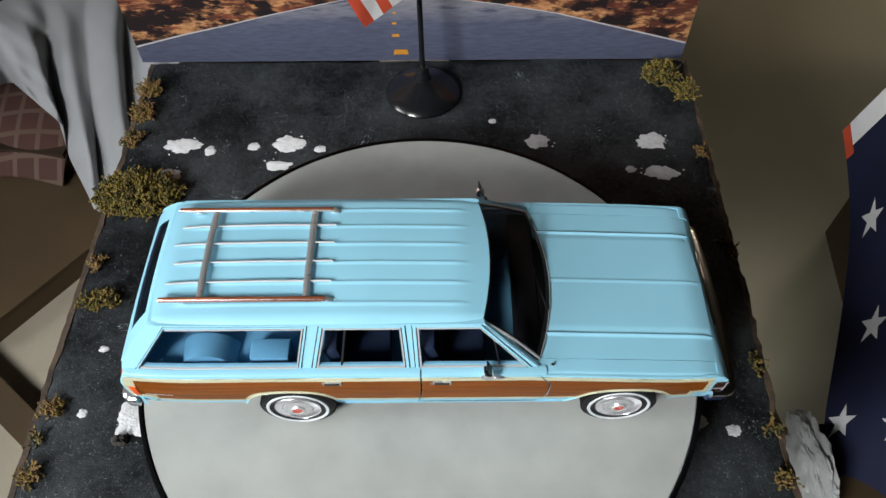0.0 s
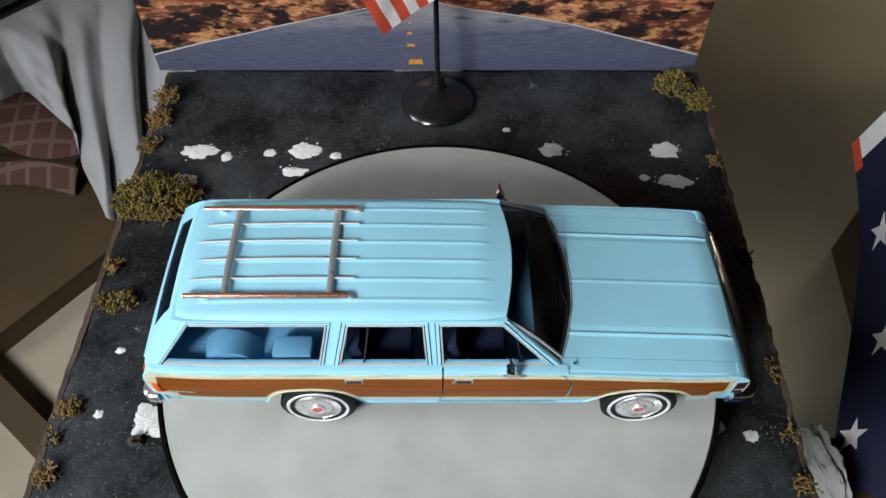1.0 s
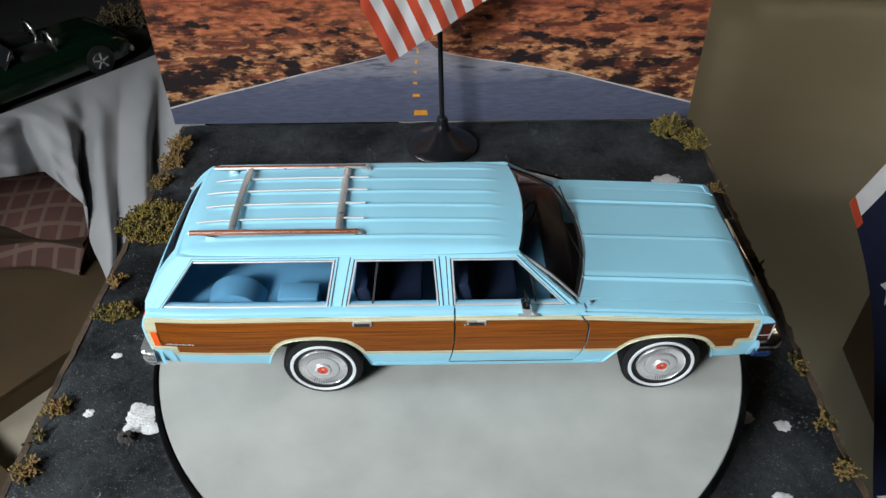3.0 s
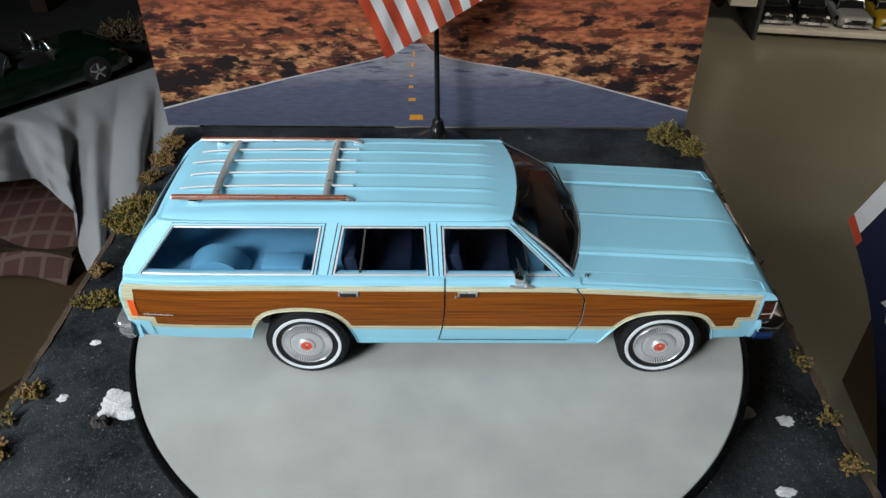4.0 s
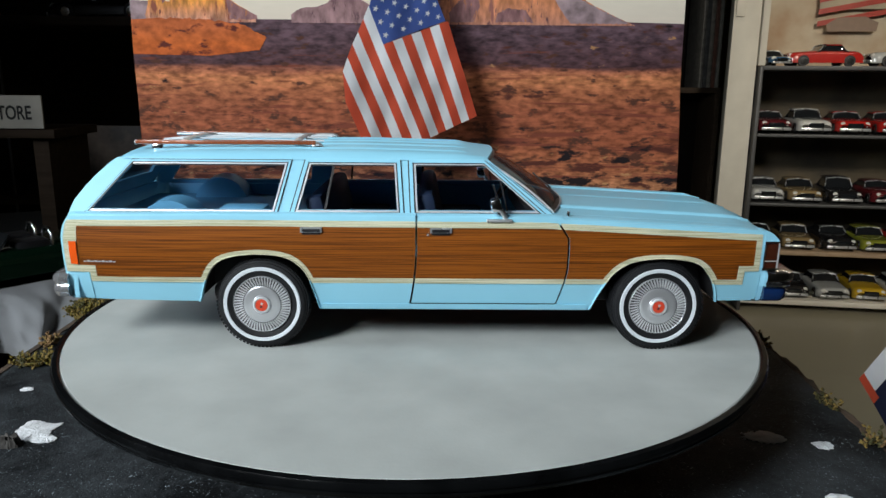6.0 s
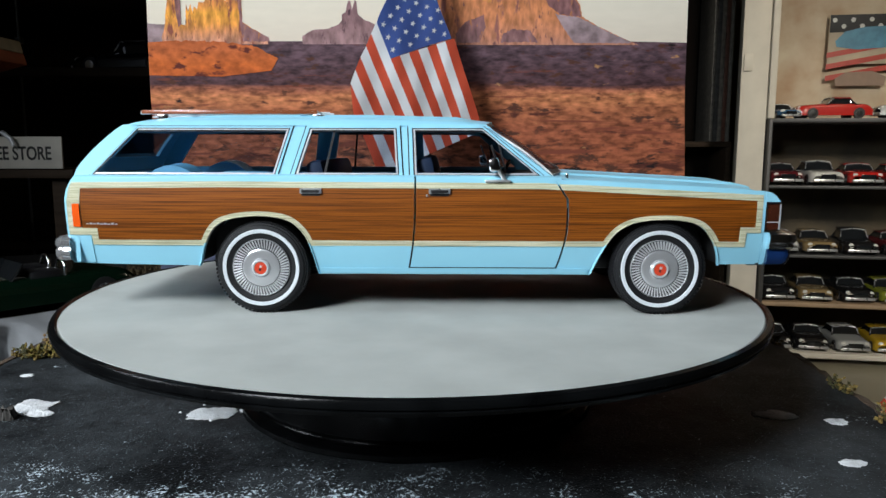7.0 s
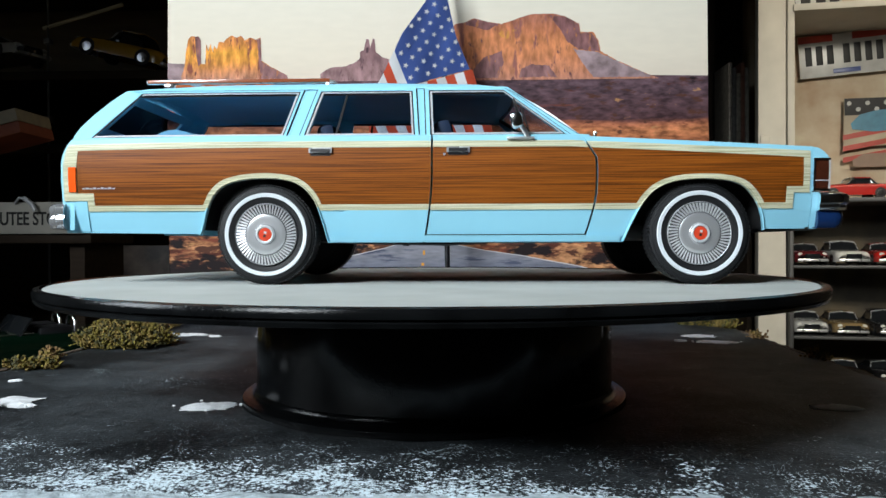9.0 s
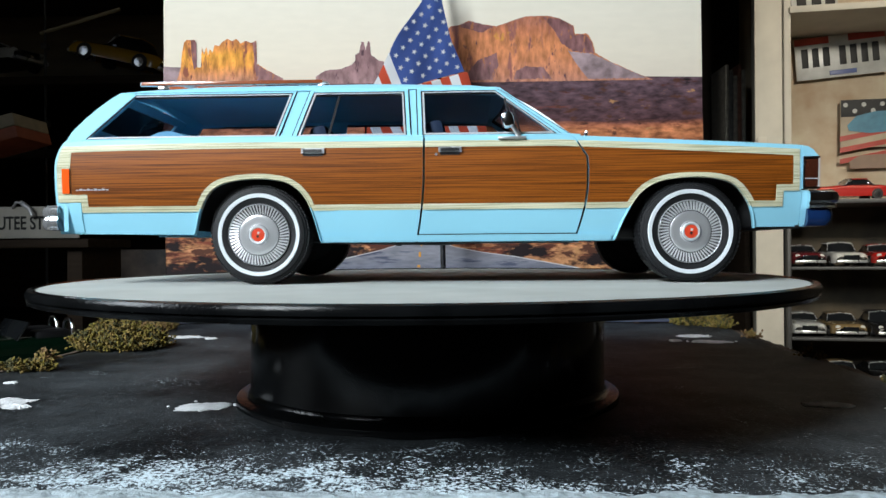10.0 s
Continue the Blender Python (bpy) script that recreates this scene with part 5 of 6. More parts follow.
for row in range(10):
    for k in range(7):
        # rows of stars lie along the stripes
        w = 6.55 + 0.93 * k
        z = stripe_top(w) + 0.0052 + 0.0092 * row + (0.0046 if k % 2 else 0.0)
        x = stripe_x(w, z)
        if z > 0.220 or x < max(stripe_x(6, z), pick(LEFT_FOLD, z)) + 0.0018 or x > pick(RIGHT_FOLD, z) - 0.0018:
            continue
        bm = bmesh.new()
        star(bm, flag_at(x, z, 0.0005), 0.0026, Vector((1, 0.55, 0)).normalized(), (0.15, 0.2, 0.97), 0.2)
        part("star", bm, FLAGWHITE, canton, "", False)

# ---- white chalk patches and moss on the base ----
CHALK = mat("white_chalk_flakes", (0.72, 0.74, 0.76), 0.8, 0, 0.25, 200, 0.5, 800)


def flake(name, x, y, sx, sy, seed, m=CHALK, h=0.0006, label="flaking white patch on the black base", square=0.0):
    bm = bmesh.new()
    rnd = random.Random(seed)

    def chip(cx, cy, ax, ay, n, top):
        ring = []
        for k in range(n):
            a = 2 * math.pi * k / n
            c, q = math.cos(a), math.sin(a)
            r = 0.84 + 0.26 * noise.noise((c * 1.5 + cx * 90, q * 1.5 + cy * 90, seed * 3.1)) + 0.16 * noise.noise((c * 5, q * 5, seed + cx * 200)) + rnd.uniform(-0.05, 0.05)
            r *= lerp(1.0, 0.86 / max(abs(c), abs(q)), square)
            ring.append((cx + ax * r * c, cy + ay * r * q))
        def on(px, pyy, up):
            return bm.verts.new((px, pyy, BZ + 0.0002 + board_h(px, pyy) + up))
        lo = [on(px, pyy, -0.0012) for px, pyy in ring]
        hi = [on(px, pyy, top * 0.3) for px, pyy in ring]
        inner = [on(lerp(cx, px, 0.72), lerp(cy, pyy, 0.72), top * rnd.uniform(0.5, 1.3)) for px, pyy in ring]
        mid = on(cx, cy, top)
        for k in range(n):
            i = (k + 1) % n
            bm.faces.new((lo[k], lo[i], hi[i], hi[k]))
            bm.faces.new((hi[k], hi[i], inner[i], inner[k]))
            bm.faces.new((inner[k], inner[i], mid))
    chip(x, y, sx, sy, 56, h)
    for k in range(3 if sx > 0.008 else 0):
        a, d = rnd.uniform(0, 2 * math.pi), rnd.uniform(0.95, 1.25)
        q = sx * rnd.uniform(0.03, 0.09)
        chip(x + sx * d * math.cos(a), y + sy * d * math.sin(a), q, q * rnd.uniform(0.5, 0.9), 9, h * 0.5)
    return tagged(mesh_ob(name, bm, m), label, "paint flake", "white flakes on the base")


for i, (x, y, sx, sy) in enumerate([
        (-0.2079, 0.1930, 0.018, 0.01), (-0.2123, 0.1635, 0.012, 0.008), (-0.1851, 0.1877, 0.006, 0.006), (-0.1254, 0.1954, 0.016, 0.011), (-0.1315, 0.1729, 0.013, 0.006),
        (-0.1006, 0.1890, 0.006, 0.005), (-0.1523, 0.1925, 0.006, 0.005), (0.0680, 0.1956, 0.012, 0.01), (0.1560, 0.1948, 0.014, 0.011), (0.1582, 0.1620, 0.016, 0.009),
        (0.1353, 0.1653, 0.005, 0.004), (-0.1935, -0.0300, 0.0115, 0.014), (-0.1848, -0.0369, 0.006, 0.005), (-0.2238, -0.0266, 0.004, 0.004), (-0.1097, -0.0338, 0.014, 0.011),
        (-0.0933, -0.0306, 0.006, 0.006), (0.1643, -0.0406, 0.006, 0.005), (0.1402, -0.0341, 0.011, 0.008), (0.1474, -0.0846, 0.006, 0.004), (-0.2230, 0.0172, 0.004, 0.003),
        (0.0335, 0.2185, 0.004, 0.003)]):
    flake("chalk_flake", x, y, sx * 0.9, sy * 0.9, i + 1, square=0.85 if sy > 0.0135 else 0.0)
DARKCHIP = mat("torn_dark_flake", (0.06, 0.055, 0.05), 0.9, 0, 0.5, 200, 0.5, 700)
flake("dark_flake", -0.1974, -0.0437, 0.006, 0.004, 77, DARKCHIP, 0.004, "torn dark flake beside the white patch")

MOSS = [mat("moss_olive", (0.20, 0.155, 0.022), 0.9, 0, 0.5, 300), mat("moss_dark", (0.07, 0.065, 0.02), 0.9, 0, 0.5, 300), mat("moss_yellow", (0.22, 0.15, 0.035), 0.9, 0, 0.4, 300), mat("leaf_tan", (0.24, 0.14, 0.055), 0.85, 0, 0.4, 200)]


def moss(name, x, y, sx, sy, h, count, seed, mats, label, twig=0.0035, zb=None):
    """A clump of many short curled shoots, each with small knobs."""
    zb = BZ if zb is None else zb
    rnd = random.Random(seed)
    verts, faces, idx = [], [], []
    for k in range(count):
        a, r = rnd.uniform(0, 2 * math.pi), math.sqrt(rnd.random())
        px, pyy = x + sx * r * math.cos(a), y + sy * r * math.sin(a)
        top = h * (1 - 0.75 * r * r) * rnd.uniform(0.45, 1.1)
        d = Vector((rnd.uniform(-1, 1), rnd.uniform(-1, 1), rnd.uniform(0.1, 1.0))).normalized()
        p = Vector((px, pyy, zb + max(0.0, top * rnd.random())))
        mi = rnd.randrange(len(mats))
        for q in range(3):
            rad = twig * 0.26 * rnd.uniform(0.7, 1.3)
            side1 = d.orthogonal().normalized()
            side2 = d.cross(side1)
            b = len(verts)
            e = p + d * twig * rnd.uniform(0.5, 0.9)
            m2 = p.lerp(e, 0.5)
            verts.append(tuple(p))
            for j in range(4):
                t = math.pi / 2 * j
                verts.append(tuple(m2 + side1 * rad * math.cos(t) + side2 * rad * math.sin(t)))
            verts.append(tuple(e))
            for j in range(4):
                faces.append((b, b + 1 + j, b + 1 + (j + 1) % 4))
                faces.append((b + 5, b + 1 + (j + 1) % 4, b + 1 + j))
                idx += [mi, mi]
            p = e
            d = (d + Vector((rnd.uniform(-1, 1), rnd.uniform(-1, 1), rnd.uniform(-0.7, 0.9)))).normalized()
    me = bpy.data.meshes.new(name)
    me.from_pydata(verts, [], faces)
    for mm in mats:
        me.materials.append(mm)
    for pl, mi in zip(me.polygons, idx):
        pl.material_index = mi
    return tagged(new(name, me), label, "moss", "dried moss along the base edges")


moss("moss_clump", -0.2287, 0.1423, 0.030, 0.020, 0.019, 1300, 1, MOSS[:3], "round clump of olive dried moss on the base edge")
moss("moss_clump", -0.2350, 0.0524, 0.013, 0.005, 0.004, 150, 2, MOSS[:2] + [MOSS[2]], "flat strip of green moss on the base edge")
moss("moss_clump", -0.2458, 0.2540, 0.008, 0.008, 0.009, 110, 3, MOSS[2:], "tan dried moss tuft on the base edge")
moss("moss_clump", -0.2457, 0.2272, 0.008, 0.009, 0.007, 90, 4, MOSS[2:], "tan dried moss tuft on the base edge")
moss("moss_clump", -0.2466, 0.1985, 0.007, 0.007, 0.006, 70, 5, MOSS[1:], "tan dried moss tuft on the base edge")
moss("moss_clump", -0.2430, 0.0818, 0.004, 0.005, 0.004, 30, 6, MOSS[2:], "small tan moss tuft on the base edge")
moss("moss_clump", -0.2423, -0.0245, 0.006, 0.005, 0.005, 50, 7, MOSS[2:], "small tan moss tuft on the base edge")
moss("moss_clump", -0.2439, -0.0631, 0.004, 0.006, 0.005, 40, 8, MOSS[2:], "small tan moss tuft on the base edge")
moss("moss_clump", -0.2451, -0.0433, 0.003, 0.004, 0.003, 14, 16, MOSS[1:3], "small tan moss tuft on the base edge")
moss("moss_clump", 0.1750, 0.2669, 0.013, 0.012, 0.020, 330, 9, MOSS[:3], "olive moss clump in the base corner")
moss("moss_clump", 0.1916, 0.2481, 0.008, 0.010, 0.012, 160, 10, MOSS[:3], "olive moss clump in the base corner")
moss("moss_clump", 0.1917, 0.1822, 0.004, 0.005, 0.003, 24, 11, MOSS[2:], "small tan moss tuft on the base edge")
moss("moss_clump", 0.1869, -0.0403, 0.004, 0.004, 0.003, 20, 12, MOSS[1:], "small tan moss tuft on the base edge")
moss("moss_clump", 0.1850, -0.0711, 0.006, 0.005, 0.004, 36, 13, MOSS[1:], "small tan moss tuft on the base edge")
moss("moss_clump", 0.1881, 0.0027, 0.003, 0.006, 0.003, 20, 14, MOSS[1:3], "small brown moss tuft on the base edge")
moss("moss_clump", 0.1908, 0.0937, 0.003, 0.008, 0.003, 24, 15, MOSS[1:3], "small brown moss tuft on the base edge")

# ---- display table at the left with a draped cloth ----
DARKWOOD = mat("dark_stained_wood", (0.050, 0.034, 0.023), 0.7, 0, 0.5, 10, stretch=(1, 10, 10), spec=0.12)
MAT_GREY = mat("dark_grey_mat", (0.010, 0.011, 0.011), 0.8, 0, 0.4, 40, 0.2, 300)
LTZ = -0.1280


def slab(name, poly, z0, z1, m, parent=None, label="", cat=""):
    bm = bmesh.new()
    a = [bm.verts.new((x, y, z0)) for x, y in poly]
    b = [bm.verts.new((x, y, z1)) for x, y in poly]
    bm.faces.new(a[::-1])
    bm.faces.new(b)
    for i in range(len(a)):
        j = (i + 1) % len(a)
        bm.faces.new((a[i], a[j], b[j], b[i]))
    ob = mesh_ob(name, bm, m, False)
    if parent:
        ob.parent = parent
    if cat:
        tagged(ob, label, cat)
    return ob


side_table = thing("display_table", "dark wooden display table with a grey mat", "table", at=(0.004, 0.012, 0))
slab("tabletop", [(-0.62, 0.33), (-0.335, 0.64), (-0.62, 1.05), (-1.10, 0.80)], LTZ - 0.030, LTZ - 0.003, DARKWOOD, side_table)
slab("mat", [(-0.615, 0.335), (-0.345, 0.635), (-0.62, 1.03), (-1.08, 0.80)], LTZ - 0.003, LTZ, MAT_GREY, side_table)
for x, y in ((-0.62, 0.42), (-0.42, 0.64), (-0.64, 0.98), (-1.0, 0.80)):
    part("leg", box(x - 0.02, x + 0.02, y - 0.02, y + 0.02, FZ, LTZ - 0.03, 0.002), DARKWOOD, side_table)

CLOTH = mat("grey_white_cotton", (0.30, 0.31, 0.325), 0.9, 0, 0.15, 20, 0.4, 900)
TOPE = [(0.0, (-0.600, 0.345, -0.134)), (1.0, (-0.350, 0.618, -0.132))]
BOTE = [(0.0, (-0.600, 0.335, -0.160)), (0.35, (-0.470, 0.395, -0.185)), (0.50, (-0.430, 0.370, -0.215)), (0.62, (-0.392, 0.290, -0.262)), (0.74, (-0.360, 0.270, -0.262)), (0.88, (-0.330, 0.330, -0.230)), (1.0, (-0.305, 0.430, -0.200))]


def pick3(table, t):
    return Vector([pick([(a, p[i]) for a, p in table], t) for i in range(3)])


def drape(u, v, o=0.0):
    a, b = pick3(TOPE, u), pick3(BOTE, u)
    p = a.lerp(b, v)
    p.z += 0.012 * math.sin(math.pi * v) * (1 - 0.3 * v)
    q = abs(math.sin(u * 17 + 0.7 * math.sin(u * 9) + v * 0.5))
    fold = 0.040 * (q ** 1.4 - 0.5) * smooth01(v * 1.3) + 0.006 * math.sin(u * 61 + v * 3) * smooth01(v)
    fold += 0.010 * noise.noise((u * 7 + v * 2.5, v * 2.2, 2.0)) * smooth01(v * 2) + 0.004 * noise.noise((u * 15 - v * 4, v * 5, 9.0))
    p += Vector((0.55, -0.62, 0.35)) * fold
    return tuple(p + Vector((0, 0, -o)))


cl = grid_shell(drape, 200, 70, lambda u, v: drape(u, v, 0.0015))
tagged(moved(mesh_ob("draped_cloth", cl, CLOTH), 0.004, 0.012, 0.009), "grey-white cotton cloth draped over the table edge", "cloth")

# low bench under it with plaid cloth, box and pale board
BENCHZ = -0.330
PALE = mat("pale_chipboard", (0.40, 0.36, 0.28), 0.8, 0, 0.2, 14, 0.2, 200)
BROWNBOX = mat("brown_cardboard", (0.075, 0.046, 0.018), 0.8, 0, 0.3, 10, 0.15, 150)
bench = thing("low_bench", "pale chipboard bench below the display table", "bench", at=(0, 0.013, 0))
for x0, x1 in ((-0.95, -0.617), (-0.614, -0.275)):
    slab("board", [(x0, -0.25), (x1, -0.25), (x1, 0.62), (x0, 0.62)], BENCHZ - 0.02, BENCHZ, PALE, bench)
slab("bench_base", [(-0.93, -0.23), (-0.295, -0.23), (-0.295, 0.60), (-0.93, 0.60)], FZ, BENCHZ - 0.02, BROWNBOX, None, "brown closed base of the bench", "bench")
cbox = thing("cardboard_box", "flat brown cardboard box on the bench", "box", at=(0, 0.013, 0))
BOXP = [(-0.490, 0.150), (-0.375, 0.300), (-0.50, 0.45), (-0.80, 0.45), (-0.80, 0.20)]
slab("body", BOXP, BENCHZ, -0.304, BROWNBOX, cbox)
mx0, my0 = sum(q[0] for q in BOXP) / 5, sum(q[1] for q in BOXP) / 5
slab("lid", [(mx0 + (x - mx0) * 1.006, my0 + (y - my0) * 1.006) for x, y in BOXP], -0.3035, -0.300, BROWNBOX, cbox)
slab("tape", [(-0.66, 0.176), (-0.63, 0.172), (-0.60, 0.45), (-0.63, 0.45)], -0.2998, -0.2992, mat("brown_tape", (0.10, 0.062, 0.026), 0.3, 0, 0.2, 30), cbox)
slab("wooden_batten", [(-0.580, 0.215), (-0.350, 0.030), (-0.368, 0.008), (-0.598, 0.193)], BENCHZ, -0.312, BROWNBOX, None, "brown wooden batten lying on the bench", "batten").location.y = 0.013


def plaid():
    m = mat("red_plaid_cloth", (0.085, 0.035, 0.027), 0.9, 0, 0.3, 30, 0.3, 900)
    n, l = m.node_tree.nodes, m.node_tree.links
    b = n["Principled BSDF"]
    base = b.inputs["Base Color"].links[0].from_socket
    tc = n.new("ShaderNodeTexCoord")
    prev = base
    for direction in ("X", "Y"):
        w = n.new("ShaderNodeTexWave")
        w.bands_direction = direction
        w.inputs["Scale"].default_value = 12
        l.new(tc.outputs["Object"], w.inputs["Vector"])
        r = n.new("ShaderNodeValToRGB")
        r.color_ramp.elements[0].position, r.color_ramp.elements[1].position = 0.86, 0.93
        l.new(w.outputs["Fac"], r.inputs["Fac"])
        mx = n.new("ShaderNodeMix")
        mx.data_type = "RGBA"
        l.new(r.outputs[0], mx.inputs[0])
        l.new(prev, mx.inputs[6])
        mx.inputs[7].default_value = (0.12, 0.075, 0.058, 1)
        prev = mx.outputs[2]
    l.new(prev, b.inputs["Base Color"])
    return m


PLAID = plaid()


def plaid_at(u, v, o=0.0):
    a = Vector((-0.86, 0.42, -0.262)).lerp(Vector((-0.455, 0.352, -0.262)), u)
    b = Vector((-0.88, 0.60, -0.225)).lerp(Vector((-0.42, 0.60, -0.225)), u)
    p = a.lerp(b, v)
    p.z += 0.006 * math.sin(u * 16) * (1 - v) - 0.030 * (1 - v) ** 6
    return tuple(p - Vector((0, 0, o)))


tagged(moved(mesh_ob("plaid_blanket", grid_shell(plaid_at, 50, 16, lambda u, v: plaid_at(u, v, 0.003)), PLAID), 0.002, 0.013), "dark red plaid blanket folded over a box", "blanket")
slab("dark_carton", [(-0.86, 0.44), (-0.45, 0.39), (-0.42, 0.61), (-0.86, 0.61)], BENCHZ, -0.268, DARKWOOD, None, "dark carton under the plaid blanket", "box")

# ---- generic small model cars ----
TYRE2 = mat("small_tyre", (0.012, 0.012, 0.013), 0.6)
CARGLASS = mat("dark_car_glass", (0.012, 0.014, 0.016), 0.06, 0, 0.2, 50, coat=0.5)
LAMP = mat("headlamp_glass", (0.85, 0.85, 0.80), 0.2, 0.2, 0.2, 100, coat=0.8)


def paint(name, c):
    return mat(name, c, 0.2, 0, 0.08, 30, coat=0.8)


def model_car(name, label, m, colour, length=0.25, width=0.104, low=0.043, cabin=(0.36, 0.80), top=0.072, open_top=False, group="", wheel=0.0175, bumper_m=None):
    """A small diecast car, nose along +x, standing on z = 0 at its middle."""
    t = thing(name, label, "model car", group)
    hw = width / 2

    def hull(u, v):
        x = lerp(-length / 2, length / 2, u)
        e = max(0.0, abs(2 * u - 1) - 0.78) / 0.22
        w = hw * (1 - 0.16 * e * e)
        zt = low * (1 - 0.10 * smooth01((u - 0.62) / 0.38) - 0.05 * smooth01((0.2 - u) / 0.2) - 0.25 * e ** 3)
        a = math.pi * v
        cy, cz = -math.cos(a), math.sin(a)
        y = w * math.copysign(abs(cy) ** 0.35, cy)
        z = lerp(0.011, zt, abs(cz) ** 0.5)
        return (x, y, z)
    bm = grid_shell(hull, 26, 16)
    bmesh.ops.holes_fill(bm, edges=[e for e in bm.edges if e.is_boundary], sides=0)
    b = part("body", bm, colour, t)
    c0, c1 = lerp(-length / 2, length / 2, 1 - cabin[1]), lerp(-length / 2, length / 2, 1 - cabin[0])
    if not open_top:
        def cab(u, v):
            x = lerp(c0, c1, u)
            rise = smooth01(u / 0.24) * smooth01((1 - u) / 0.34)
            a = math.pi * v
            cy, cz = -math.cos(a), math.sin(a)
            z = lerp(low * 0.9, lerp(low * 0.92, top, rise), abs(cz) ** 0.45)
            return (x, lerp(hw * 0.90, hw * 0.72, rise) * math.copysign(abs(cy) ** 0.4, cy), z)
        cb = part("cabin", grid_shell(cab, 20, 14), CARGLASS, t)

        def lid(u, v, d=0.0):
            x = lerp(lerp(c0, c1, 0.22), lerp(c0, c1, 0.68), u)
            y = lerp(-hw * 0.74, hw * 0.74, v)
            return (x, y, top + 0.0004 - 0.004 * abs(2 * v - 1) ** 4 - d)
        part("roof", grid_shell(lid, 6, 8, lambda u, v: lid(u, v, 0.002)), colour, t)
    for sx in (-1, 1):
        for sg in (-1, 1):
            w = part("wheel", lathe([(wheel * 0.5, -0.006), (wheel, -0.0055), (wheel, 0.0055), (wheel * 0.5, 0.006)], 24, "y"), TYRE2, t)
            w.location = (sx * length * 0.305, sg * (hw - 0.005), wheel)
            h = part("hub", lathe([(wheel * 0.62, 0.0), (wheel * 0.58, -0.0012 if sg < 0 else 0.0012), (wheel * 0.2, -0.0016 if sg < 0 else 0.0016)], 20, "y"), CHROME, w)
            h.location = (0, sg * 0.0060, 0)
    for sg in (-1, 1):
        hl = part("headlight", lathe([(0.0001, 0.003), (0.0060, 0.0026), (0.0085, 0.0), (0.0090, -0.004)], 16), LAMP, t)
        hl.rotation_euler = (0, radians(90), 0)
        hl.location = (length / 2 - 0.006, sg * hw * 0.66, low * 0.66)
    if not open_top:
        fx = lerp(c0, c1, 0.80)
        part("screen_frame", tube([(fx + 0.010, -hw * 0.80, low * 0.98), (fx - 0.004, -hw * 0.70, top * 0.93), (fx - 0.006, 0, top * 0.985), (fx - 0.004, hw * 0.70, top * 0.93), (fx + 0.010, hw * 0.80, low * 0.98)], 0.0016, 6), BRIGHT, t)
    part("grille", box(length / 2 - 0.010, length / 2 + 0.0012, -hw * 0.42, hw * 0.42, low * 0.42, low * 0.74, 0.001), CARGLASS, t)
    part("bumper", box(length / 2 - 0.010, length / 2 + 0.004, -hw * 0.86, hw * 0.86, low * 0.24, low * 0.42, 0.002), bumper_m or BRIGHT, t)
    part("bumper", box(-length / 2 - 0.004, -length / 2 + 0.010, -hw * 0.86, hw * 0.86, low * 0.24, low * 0.42, 0.002), bumper_m or BRIGHT, t)
    t.matrix_world = m
    return t


GREEN = paint("dark_green_paint", (0.002, 0.012, 0.006))
ang = math.degrees(math.atan2(0.145, 0.125))
gc = model_car("green_roadster", "dark green open model roadster with chrome hoops on the display table", Matrix.Translation((-0.518, 0.526, LTZ)) @ pose(0, 0, 0, 0, 0, ang + 180), GREEN, 0.235, 0.098, 0.044, open_top=True)
for sg in (-1, 1):
    part("roll_hoop", tube([(-0.030, sg * 0.024 - 0.013, 0.036), (-0.030, sg * 0.024 - 0.012, 0.054), (-0.030, sg * 0.024 - 0.006, 0.060), (-0.030, sg * 0.024 + 0.006, 0.060), (-0.030, sg * 0.024 + 0.012, 0.054), (-0.030, sg * 0.024 + 0.013, 0.036)], 0.0022), CHROME, gc, "chrome roll hoop")
    part("seat", box(-0.028, 0.010, sg * 0.024 - 0.015, sg * 0.024 + 0.015, 0.030, 0.050, 0.005), BLACKTRIM, gc)
for w in [o for o in gc.children if o.name.startswith("wheel")]:
    out = -1 if w.location.y < 0 else 1
    for k in range(5):
        a = 2 * math.pi * k / 5
        sp = box(-0.0011, 0.0011, min(out * 0.0070, out * 0.0088), max(out * 0.0070, out * 0.0088), 0.0015, 0.0100, 0.0004)
        bmesh.ops.rotate(sp, verts=sp.verts, cent=(0, 0, 0), matrix=Matrix.Rotation(a, 3, "Y"))
        part("spoke", sp, BRIGHT, w)
    for o in w.children:
        if o.name.startswith("hub"):
            o.data.materials[0] = HUBDARK
scr = box(0.030, 0.033, -0.040, 0.040, 0.040, 0.064, 0.0008)
bmesh.ops.rotate(scr, verts=scr.verts, cent=(0.03, 0, 0.04), matrix=Matrix.Rotation(radians(-35), 3, "Y"))
part("windscreen", scr, CARGLASS, gc)

# dried plants behind the roadster
RUBBLE = [mat("dried_tan_plant", (0.13, 0.095, 0.045), 0.9, 0, 0.5, 200), mat("dried_brown_plant", (0.06, 0.042, 0.022), 0.9, 0, 0.5, 200)]
moss("dried_plant_clump", -0.451, 0.702, 0.042, 0.030, 0.024, 380, 31, RUBBLE, "low clump of dried tan plants on the display table", 0.007, LTZ)

